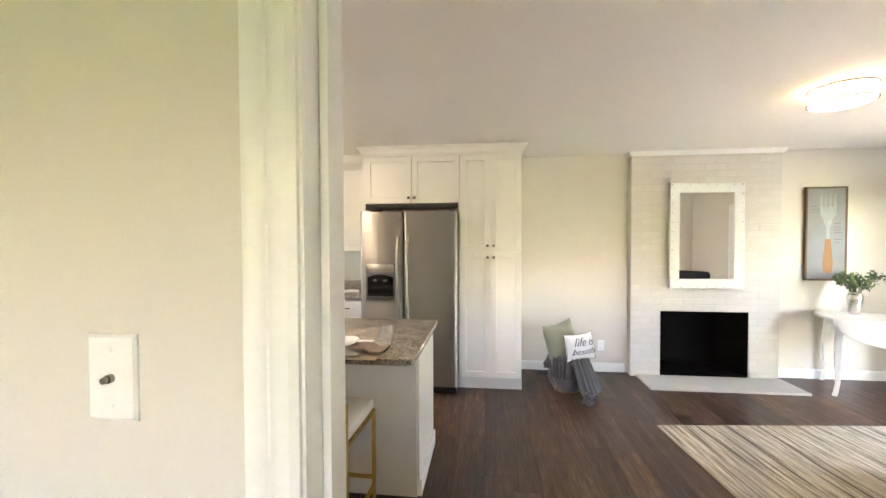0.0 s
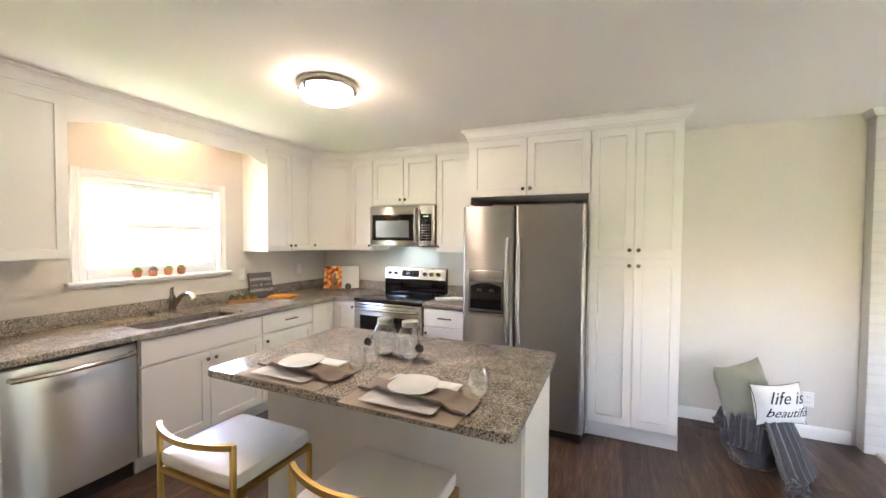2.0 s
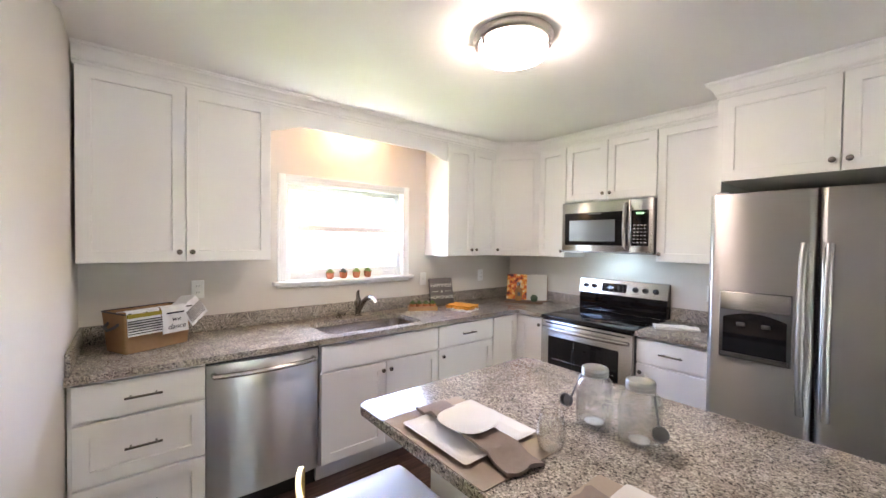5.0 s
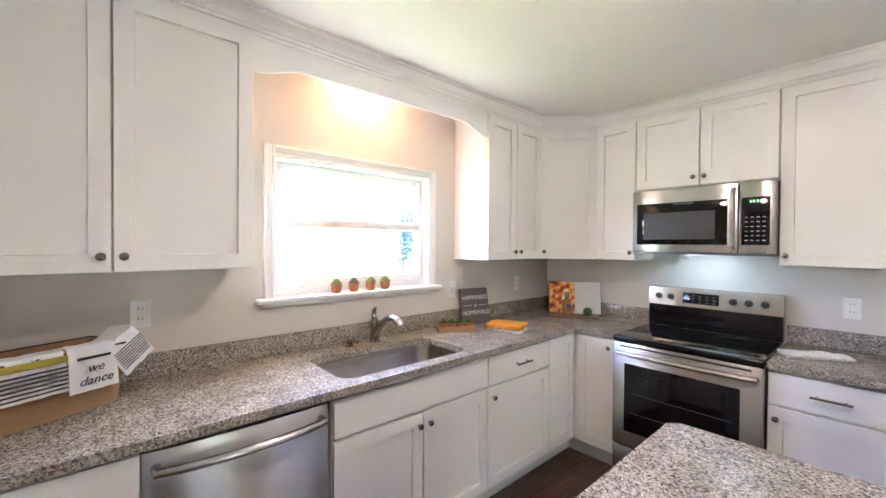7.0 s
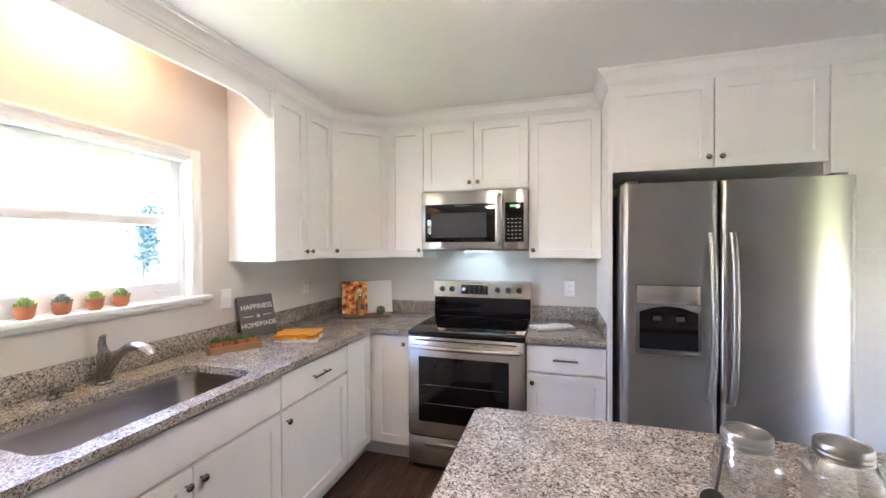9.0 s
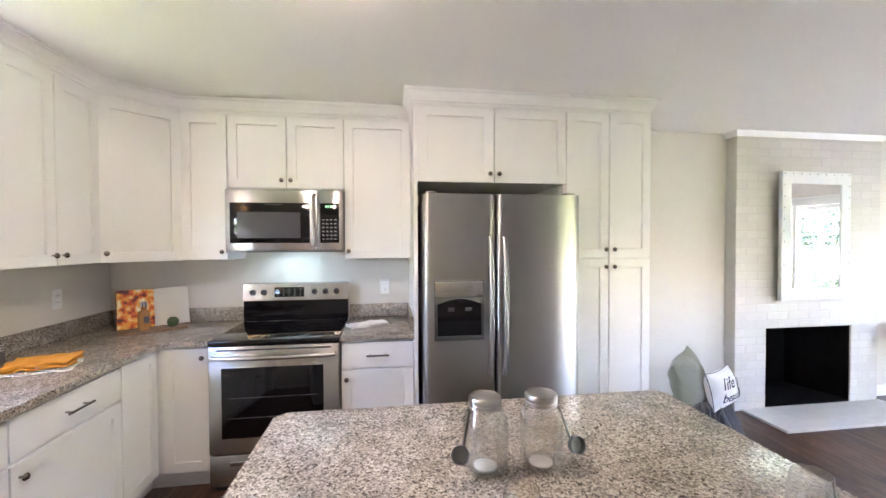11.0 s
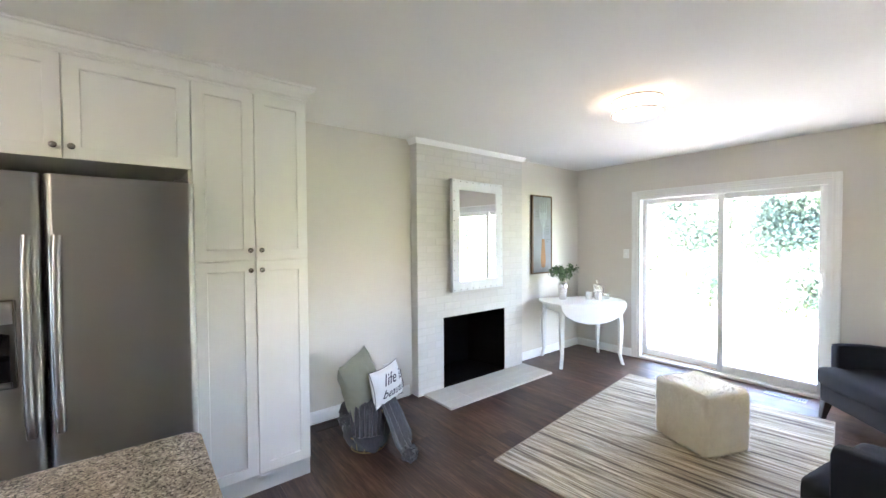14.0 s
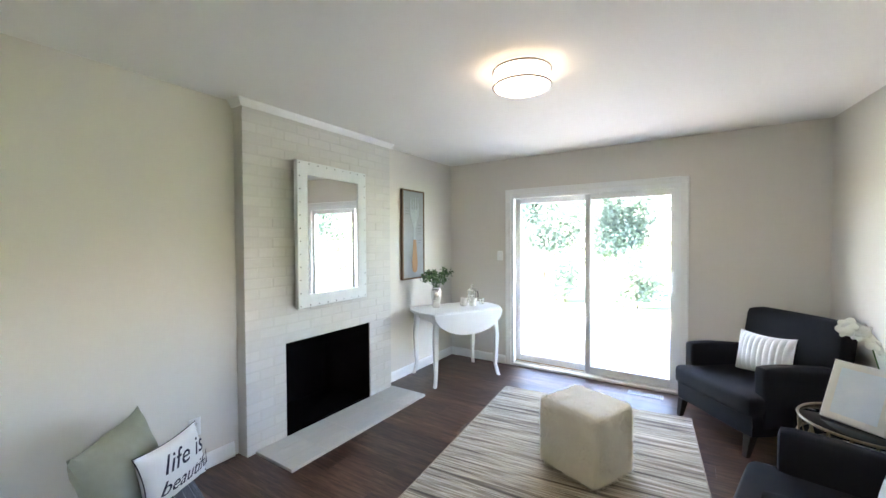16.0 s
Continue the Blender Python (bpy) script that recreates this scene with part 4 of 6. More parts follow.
loft(bm, [[(x, 0.555, 0.914), (x, 0.63, 0.914), (x, 0.63, 1.188), (x, 0.60, 1.19), (x, 0.578, 1.182), (x, 0.560, 1.06)] for x in (0.004, W - 0.004)])
bg = part("backguard", bm, BLACK_GLASS, rg_)
bm = bmesh.new()
loft(bm, [[(x, 0.5535, 1.065), (x, 0.562, 1.062), (x, 0.6005, 1.192), (x, 0.588, 1.194), (x, 0.573, 1.186)] for x in (0.0, W)])
ctl = part("control_panel", bm, STEEL_H, rg_, "stainless control panel with dials")
slope = math.atan2(0.02, 0.12)
for x in (0.068, 0.145, 0.505, 0.585, 0.665):
    bm = lathed([(0.021, 0), (0.021, 0.006), (0.018, 0.008), (0.017, 0.022), (0.015, 0.026), (0.006, 0.027)], 18)
    box(bm, -0.004, -0.016, 0.02, 0.004, 0.016, 0.030, bevel=0.001)
    k = part("dial", bm, BLACK, ctl, "black control dial")
    k.matrix_basis = pose(x, 0.5625, 1.125, 90 - math.degrees(slope))
k = part("display", boxed(-0.105, -0.036, 0.0, 0.105, 0.036, 0.003, bevel=0.001), BLACK_GLASS, ctl)
k.matrix_basis = pose(0.325, 0.5628, 1.125, 90 - math.degrees(slope))
bm = bmesh.new()
for i in range(5):
    for j in range(3):
        box(bm, -0.088 + i * 0.04, -0.025 + j * 0.02, 0.0031, -0.074 + i * 0.04, -0.0222 + j * 0.02, 0.0036)
k = part("display_marks", bm, material("display_print", (0.24, 0.28, 0.26), 0.5), ctl)
k["kind"] = "stuff"
k.matrix_basis = pose(0.325, 0.5628, 1.125, 90 - math.degrees(slope))
od = part("oven_door", boxed(0.002, -0.015, 0.235, W - 0.002, 0.028, 0.878, bevel=0.006), STEEL_H, rg_)
part("oven_window", boxed(0.075, -0.0185, 0.33, W - 0.095, -0.0145, 0.75, bevel=0.002), BLACK_GLASS, od)
bm = bmesh.new()
for z in (0.45, 0.57):
    tube(bm, [(0.11, -0.0187, z), (W - 0.13, -0.0187, z)], 0.0012, 6)
part("rack_line", bm, STEEL_D, od)
bm = bmesh.new()
pts = [(0.03 + (W - 0.06) * i / 12, -0.03 - 0.028 * math.sin(math.pi * i / 12) ** 0.6, 0.815) for i in range(13)]
tube(bm, [(0.03, -0.012, 0.815)] + pts + [(W - 0.03, -0.012, 0.815)], 0.013, 12)
part("oven_handle", bm, STEEL_H, od, "long stainless oven handle")
part("vent_slot", boxed(0.05, -0.0172, 0.852, W - 0.05, -0.0148, 0.86), BLACK, od)
sd = part("storage_drawer", boxed(0.002, -0.012, 0.045, W - 0.002, 0.028, 0.228, bevel=0.006), STEEL_H, rg_)
part("drawer_pull", boxed(0.12, -0.022, 0.165, W - 0.14, -0.0118, 0.195, bevel=0.004), CHROME, sd)
part("plinth", boxed(0.02, 0.03, 0.0, W - 0.02, 0.06, 0.06), BLACK, rg_)

# ---------------------------------------------------------------- dishwasher
dw = thing("dishwasher", pose(FX - 0.03, 1.119, 0, 0, 0, 90), "stainless steel dishwasher with a bowed bar handle", "dishwasher")
W = 0.598
part("body", boxed(0.004, 0.035, 0.1, W - 0.004, 0.58, 0.87), STEEL_D, dw)
part("toe_kick", boxed(0.004, 0.05, 0.0, W - 0.004, 0.1, 0.11), BLACK, dw)
part("top_strip", boxed(0.004, 0.0, 0.852, W - 0.004, 0.034, 0.876), BLACK, dw)
bm = bmesh.new()
rings = []
for i in range(9):
    x = 0.006 + (W - 0.012) * i / 8
    y = -0.020 * math.sin(math.pi * i / 8) ** 0.7
    rings.append([(x, 0.034, 0.115), (x, y, 0.115), (x, y - 0.004, 0.14), (x, y - 0.004, 0.82), (x, y, 0.85), (x, 0.034, 0.85)])
loft(bm, rings)
dd = part("door", bm, STEEL_L, dw)
bm = bmesh.new()
tube(bm, [(0.04, -0.01, 0.80)] + [(0.04 + (W - 0.08) * i / 12, -0.045 - 0.035 * math.sin(math.pi * i / 12) ** 0.7, 0.80) for i in range(13)] + [(W - 0.04, -0.01, 0.80)], 0.015, 12)
part("handle", bm, STEEL_H, dd, "bowed stainless bar handle")

# ---------------------------------------------------------------- sink and tap
sink = thing("sink", pose(0, 0, 0), "undermount stainless steel single-bowl sink", "sink")
bm = bmesh.new()
rings = []
for ins, z in ((-0.02, CT0 - 0.001), (-0.004, CT0 - 0.002), (0.004, CT0 - 0.03), (0.01, 0.74), (0.03, 0.705), (0.07, 0.692), (0.15, 0.688)):
    rings.append([(x, y, z) for x, y in rounded(sx0 + ins, sy0 + ins, sx1 - ins, sy1 - ins, 0.075)])
loft(bm, rings, cap=False)
bm.faces.new([bm.verts[i] for i in range(0)] or [v for v in list(bm.verts)[-len(rings[0]):]])
part("bowl", bm, material("sink_steel", (0.37, 0.32, 0.27), 0.26, 1.0, scale=3), sink)
part("drain", lathed([(0.045, 0.689), (0.045, 0.694), (0.03, 0.6935), (0.028, 0.690)], 20, (-3.12, 2.2, 0)), CHROME, sink)
tap = thing("kitchen_tap", pose(-3.405, 2.235, CT1), "brushed steel kitchen tap with a curved pull-out spout", "tap")
part("base", lathed([(0.030, 0), (0.030, 0.006), (0.024, 0.012), (0.022, 0.09), (0.024, 0.12), (0.018, 0.135), (0.005, 0.138)], 20), NICKEL, tap)
part("spout", tubed([(0.0, 0.0, 0.03), (0.03, 0.005, 0.07), (0.07, 0.012, 0.12), (0.11, 0.02, 0.15), (0.15, 0.028, 0.155), (0.175, 0.033, 0.145)], [0.019, 0.019, 0.018, 0.017, 0.018, 0.02], 12), NICKEL, tap)
part("spray_head", tubed([(0.172, 0.033, 0.147), (0.195, 0.037, 0.135), (0.205, 0.039, 0.118)], [0.022, 0.024, 0.021], 12), CHROME, tap, "shiny spray head")
part("lever", tubed([(0.0, 0.0, 0.125), (-0.005, -0.003, 0.16), (0.002, -0.004, 0.19), (0.022, -0.006, 0.20)], [0.018, 0.014, 0.011, 0.006], 10), NICKEL, tap)
sp = thing("soap_dispenser", pose(-3.40, 2.07, CT1), "low steel soap pump beside the sink", "soap dispenser")
part("base", lathed([(0.022, 0), (0.022, 0.008), (0.014, 0.014), (0.013, 0.03), (0.003, 0.032)], 16), NICKEL, sp)
part("nozzle", tubed([(0, 0, 0.025), (0.02, 0.01, 0.035), (0.055, 0.025, 0.03)], [0.012, 0.012, 0.009], 10), NICKEL, sp)


# ---------------------------------------------------------------- plates on the walls
def wall_plate(m, label, kind):
    """A plastic cover plate facing local -y, with its lower edge at the origin."""
    p = thing("wall_plate", m, label, "switch plate" if kind == "switch" else "outlet")
    part("plate", panel(bmesh.new(), 0.072, 0.116, [(0, 0), (0, -0.003), (0.004, -0.006)], -0.036, 0), PLATE, p)
    if kind == "outlet":
        for z in (0.022, 0.064):
            o = part("socket", boxed(-0.017, -0.0085, z, 0.017, -0.0055, z + 0.03, bevel=0.003), PLATE, p)
            for x in (-0.008, 0.006):
                part("slot", boxed(x, -0.0095, z + 0.012, x + 0.002, -0.0083, z + 0.022), SLOT, o)
    elif kind == "switch":
        part("toggle", boxed(-0.006, -0.016, 0.05, 0.006, -0.0055, 0.068, bevel=0.002), PLATE, p)
    else:
        bm = lathed([(0.006, 0), (0.006, 0.006), (0.0045, 0.007), (0.0045, 0.012), (0.001, 0.012)], 12)
        k = part("connector", bm, NICKEL, p, "small metal cable connector")
        k.matrix_basis = pose(0, -0.006, 0.058, 90)
    for z in ((0.058,) if kind == "outlet" else (0.02, 0.096)):
        k = part("screw", lathed([(0.003, 0), (0.003, 0.0012), (0.001, 0.0015)], 8), PLATE, p)
        k.matrix_basis = pose(0, -0.006, z, 90)
    return p


wall_plate(pose(WX, 1.16, 1.125, 0, 0, 90), "white wall outlet above the granite upstand", "outlet")
wall_plate(pose(WX, 2.935, 1.10, 0, 0, 90), "white wall switch beside the kitchen window", "switch")
wall_plate(pose(WX, 3.68, 1.10, 0, 0, 90), "white wall outlet above the granite upstand", "outlet")
wall_plate(pose(-1.55, NY, 1.085), "white wall outlet beside the range", "outlet")
wall_plate(pose(EX, 3.445, 1.24, 0, 0, -90), "white light switch beside the sliding door", "switch")
wall_plate(pose(1.19, NY, 0.24), "white wall outlet low on the wall", "outlet")
wall_plate(pose(-0.525, 0.0, 1.292) @ Matrix.Diagonal((0.86, 0.86, 0.86, 1)), "white cable plate on the hall wall", "cable")


# ---------------------------------------------------------------- on the window sill and worktop
def pot(bm, r, h, at):
    lathe(bm, [(r * 0.62, 0), (r * 0.86, h * 0.2), (r * 0.98, h * 0.48), (r * 0.96, h * 0.7), (r * 1.03, h * 0.74), (r * 1.04, h), (r * 0.85, h), (r * 0.8, h * 0.8)], 16, at)


def succulent(m, kind, s=1.0, group="small potted succulents"):
    p = thing("succulent", m, "small succulent in a terracotta pot", "plant", group)
    bm = bmesh.new()
    pot(bm, 0.030 * s, 0.05 * s, (0, 0, 0))
    part("pot", bm, TERRA, p, "terracotta pot")
    bm = bmesh.new()
    rg = random.Random(kind)
    for k in range(26):
        a, t = k * 2.4, k / 26
        r = 0.022 * s * (1 - t * 0.8)
        c = Vector((math.cos(a) * r, math.sin(a) * r, 0.042 * s + 0.022 * s * t))
        tip = c + Vector((math.cos(a) * 0.016 * (1 - t), math.sin(a) * 0.016 * (1 - t), 0.012 + 0.008 * t)) * s
        tube(bm, [c, (c + tip) / 2, tip], [0.004 * s, 0.006 * s, 0.001 * s], 5)
    part("leaves", bm, (LIME, GREYGREEN, LIME, LIME, GREEN)[kind % 5], p)
    return p


for i, y in enumerate((2.035, 2.145, 2.258, 2.36)):
    succulent(pose(WX + 0.012, y, 1.204), i, 1.0)
tr = thing("planter_tray", pose(-3.30, 2.79, CT1, 0, 0, 62), "light wooden tray holding small terracotta pots", "tray")
bm = bmesh.new()
box(bm, -0.125, -0.045, 0.0, 0.125, 0.045, 0.008)
for q in ((-0.125, -0.045, 0.125, -0.037), (-0.125, 0.037, 0.125, 0.045), (-0.125, -0.037, -0.117, 0.037), (0.117, -0.037, 0.125, 0.037)):
    box(bm, q[0], q[1], 0.008, q[2], q[3], 0.036)
part("tray", bm, TRAYWOOD, tr)
for k, u in enumerate((-0.085, -0.028, 0.030, 0.087)):
    succulent(pose(-3.30, 2.79, CT1 + 0.0085, 0, 0, 62) @ pose(u, 0, 0), 4, 0.92, "terracotta pots in the wooden tray")
sg = thing("sign_board", pose(-3.395, 3.09, CT1 + 0.002, -13, 0, 78) @ Matrix.Diagonal((1.15, 1.0, 1.12, 1)), "grey board with white lettering leaning on the wall", "sign")
part("board", boxed(-0.105, -0.008, 0, 0.105, 0.012, 0.225, bevel=0.006), SLATE, sg)
for w, sz, z in (("HAPPINESS", 0.039, 0.162), ("is", 0.034, 0.113), ("HOMEMADE", 0.038, 0.064)):
    text(sg, w, sz, pose(0, -0.0085, z, 90), CHALK)
bm = bmesh.new()
for x in (-0.085, 0.03):
    box(bm, x, -0.0095, 0.111, x + 0.055, -0.0085, 0.114)
part("rule", bm, CHALK, sg)


DOTCLOTH = material("patterned_cloth", (0.80, 0.78, 0.74), 0.9, bump=0.3, bump_scale=300)
nn_, ll_ = DOTCLOTH.node_tree.nodes, DOTCLOTH.node_tree.links
tc_, vo_ = nn_.new("ShaderNodeTexCoord"), nn_.new("ShaderNodeTexVoronoi")
vo_.inputs["Scale"].default_value = 95
ll_.new(tc_.outputs["Object"], vo_.inputs["Vector"])
rp_ = ramp(nn_, ll_, vo_.outputs["Distance"], [(0.24, (0.30, 0.29, 0.30)), (0.34, (0.80, 0.78, 0.74))])
ll_.new(rp_.outputs[0], nn_["Principled BSDF"].inputs["Base Color"])


def folded(name, m, mat, w, d, layers, label, seed=1, t=0.012):
    """A loosely folded cloth: a few wavy layers on one another."""
    c = thing(name, m, label, "towel")
    rg = random.Random(seed)
    z = 0.0
    for k in range(layers):
        bm = bmesh.new()
        nx, ny = 14, 10
        ww, dd = w * (1 - 0.06 * rg.random()), d * (1 - 0.1 * rg.random())
        top = [[(ww * (i / nx - 0.5) + 0.018 * noise.noise((i * 0.4, j * 0.3, seed + k)), dd * (j / ny - 0.5) + 0.018 * noise.noise((i * 0.3, j * 0.4, seed + k + 9)), z + t + 0.011 * noise.noise((i * 0.35, j * 0.45, seed + k * 3))) for j in range(ny + 1)] for i in range(nx + 1)]
        g = [[bm.verts.new(p) for p in r] for r in top]
        lo = [[bm.verts.new((p.co.x, p.co.y, max(z, p.co.z - t * 0.8))) for p in r] for r in g]
        for i in range(nx):
            for j in range(ny):
                bm.faces.new((g[i][j], g[i + 1][j], g[i + 1][j + 1], g[i][j + 1]))
                bm.faces.new((lo[i][j], lo[i][j + 1], lo[i + 1][j + 1], lo[i + 1][j]))
        for i in range(nx):
            for j in (0, ny):
                bm.faces.new((g[i][j], g[i + 1][j], lo[i + 1][j], lo[i][j]))
        for j in range(ny):
            for i in (0, nx):
                bm.faces.new((g[i][j], g[i][j + 1], lo[i][j + 1], lo[i][j]))
        mt = mat[k % len(mat)]
        part("fold", bm, mt, c)
        z += t * 0.9
    return c


folded("towel", pose(-3.10, 3.07, CT1, 0, 0, 20), [DOTCLOTH, DOTCLOTH, ORANGE, ORANGE, ORANGE], 0.23, 0.17, 5, "folded orange towel on a white patterned towel", 3, 0.0105)
folded("towel", pose(-1.67, 3.80, CT1, 0, 0, 30), [DOTCLOTH, DOTCLOTH], 0.27, 0.135, 2, "crumpled white patterned towel on the worktop", 8, 0.009)
# open cookbook, cork tray, bottle and moss ball in the corner
bk = thing("cookbook", pose(-3.12, 3.97, CT1 + 0.002, -14, 0, 34) @ Matrix.Diagonal((1.08, 1.0, 1.12, 1)), "open cookbook with an orange food photograph", "book")
for s, mt, nm in ((-1, PHOTO, "picture_page"), (1, PAPER, "text_page")):
    bm = bmesh.new()
    n = 8
    rings = [[(s * 0.185 * i / n, -0.012 - 0.012 * math.sin(math.pi * i / n) - 0.02 * (i / n), z) for z in (0.004, 0.235)] + [(s * 0.185 * i / n, 0.0 - 0.02 * (i / n), z) for z in (0.235, 0.004)] for i in range(n + 1)]
    loft(bm, rings)
    part(nm, bm, mt, bk)
bm = bmesh.new()
box(bm, -0.19, 0.001, 0.0, 0.19, 0.005, 0.24)
part("cover", bm, material("brown_book_cover", (0.25, 0.12, 0.06), 0.6), bk)
part("page_band", boxed(0.135, -0.0305, 0.004, 0.168, -0.0255, 0.235), material("tan_page_band", (0.50, 0.33, 0.18), 0.6), bk)
tyx = thing("serving_tray", pose(-3.06, 3.85, CT1, 0, 0, 34), "brown wooden tray in front of the cookbook", "tray")
part("tray", slab(bmesh.new(), rounded(-0.185, -0.065, 0.185, 0.065, 0.03), 0.0, 0.016, 0.003), material("dark_tray_wood", (0.20, 0.115, 0.065), 0.5, scale=10, stretch=(1, 8, 1)), tyx)
bt = thing("bottle", pose(-3.105, 3.825, CT1 + 0.0165), "glass bottle of amber oil with a metal cap", "bottle")
part("glass", lathed([(0.032, 0), (0.034, 0.01), (0.034, 0.10), (0.03, 0.115), (0.016, 0.128), (0.016, 0.15)], 18), material("amber_glass", (0.45, 0.22, 0.08), 0.1, coat=0.5), bt)
part("cap", lathed([(0.019, 0.15), (0.019, 0.178), (0.016, 0.181), (0.002, 0.181)], 16), CHROME, bt)
part("tag", boxed(0.018, -0.036, 0.05, 0.05, -0.032, 0.09), SLATE, bt)
mb = thing("moss_ball", pose(-2.965, 3.89, CT1 + 0.0165), "round green moss ball on the tray", "ornament")
bm = bmesh.new()
bmesh.ops.create_icosphere(bm, subdivisions=3, radius=0.034, matrix=Matrix.Translation((0, 0, 0.033)))
for v in bm.verts:
    v.co += (v.co - Vector((0, 0, 0.033))) * 0.25 * noise.noise(v.co * 120)
part("ball", bm, DKGREEN, mb)
# canvas box with tea towels at the counter's end
cb = thing("storage_box", pose(-3.285, 0.905, CT1, 0, 0, 116), "brown canvas storage box with rope handles", "box")
bm = bmesh.new()
r0, r1 = rounded(-0.155, -0.095, 0.155, 0.095, 0.012, 3), rounded(-0.17, -0.11, 0.17, 0.11, 0.012, 3)
i1 = rounded(-0.162, -0.102, 0.162, 0.102, 0.010, 3)
loft(bm, [[(x, y, 0.0) for x, y in r0], [(x, y, 0.205) for x, y in r1], [(x, y, 0.205) for x, y in i1], [(x, y, 0.175) for x, y in i1]])
part("body", bm, CARDBOARD, cb)
part("rim", tubed([(x, y, 0.207) for x, y in r1 + r1[:1]], 0.004, 6), DARKWOOD, cb)
part("rope_handle", tubed([(-0.160, -0.05, 0.155), (-0.186, -0.04, 0.135), (-0.192, 0.0, 0.122), (-0.186, 0.04, 0.135), (-0.160, 0.05, 0.155)], 0.008, 8), SLATE, cb)


def hung_cloth(name, m, w, h, label, back=0.1):
    """A tea towel hung over the box's rim: a front fall and a short fold over the top."""
    c = thing(name, m, label, "towel")
    bm = bmesh.new()
    path = [(0.02, -h * 0.96), (0.012, -h * 0.6), (0.006, -h * 0.3), (0.002, -0.02), (-0.004, 0.004), (-0.02, 0.008), (-back, -0.004)]
    n = 10
    rows = [[(w * (i / n - 0.5) * (1.0 - 0.06 * k / 6), -a - 0.003 * math.sin(i * 1.3 + k), b + 0.004 * noise.noise((i * 0.5, k, 3))) for i in range(n + 1)] for k, (a, b) in enumerate(path)]
    low = [[(x, y + (0.004 if k < 4 else 0.0), z - (0.0 if k < 4 else 0.004)) for x, y, z in r] for k, r in enumerate(rows)]
    loft(bm, [r + l[::-1] for r, l in zip(rows, low)])
    part("cloth", bm, WHITE_CLOTH, c)
    return c


m = pose(-3.285, 0.905, CT1, 0, 0, 116)
t1 = hung_cloth("tea_towel", m @ pose(-0.085, -0.116, 0.215), 0.16, 0.125, "white tea towel with black stripes and an olive band")
bm = bmesh.new()
for k in range(6):
    box(bm, -0.078, -0.022, -0.045 - k * 0.013, 0.078, -0.014, -0.041 - k * 0.013)
part("stripe", bm, INK, t1)
part("band", boxed(-0.08, -0.0145, -0.028, 0.08, -0.0065, -0.008), OLIVE, t1)
t2 = hung_cloth("tea_towel", m @ pose(0.062, -0.121, 0.217), 0.135, 0.145, "white tea towel with black script lettering")
for w, z in (("we", -0.065), ("dance", -0.105)):
    text(t2, w, 0.04, pose(0, -0.0245 if z < -0.08 else -0.02, z, 90), INK, shear=0.3)
part("script_bar", boxed(-0.045, -0.0165, -0.035, 0.045, -0.0125, -0.027), INK, t2)
t3 = hung_cloth("tea_towel", m @ pose(0.15, -0.108, 0.225, 0, -32, 14), 0.13, 0.125, "white tea towel with thin grey stripes over the box rim")
bm = bmesh.new()
for k in range(8):
    box(bm, -0.058, -0.0215, -0.028 - k * 0.010, 0.058, -0.0140, -0.0265 - k * 0.010)
part("stripe", bm, material("grey_stripe", (0.33, 0.32, 0.31), 0.85), t3)


# ---------------------------------------------------------------- island settings
def plate(bm, w, r, h, z):
    rings = []
    for ins, zz in ((0.32, 0.0), (0.18, 0.001), (0.03, h * 0.75), (0.0, h), (0.012, h), (0.06, h * 0.85), (0.2, h * 0.35)):
        k = w / 2 * (1 - ins)
        rings.append([(x, y, z + zz) for x, y in rounded(-k, -k, k, k, r * (1 - ins), 5)])
    loft(bm, rings)
    return bm


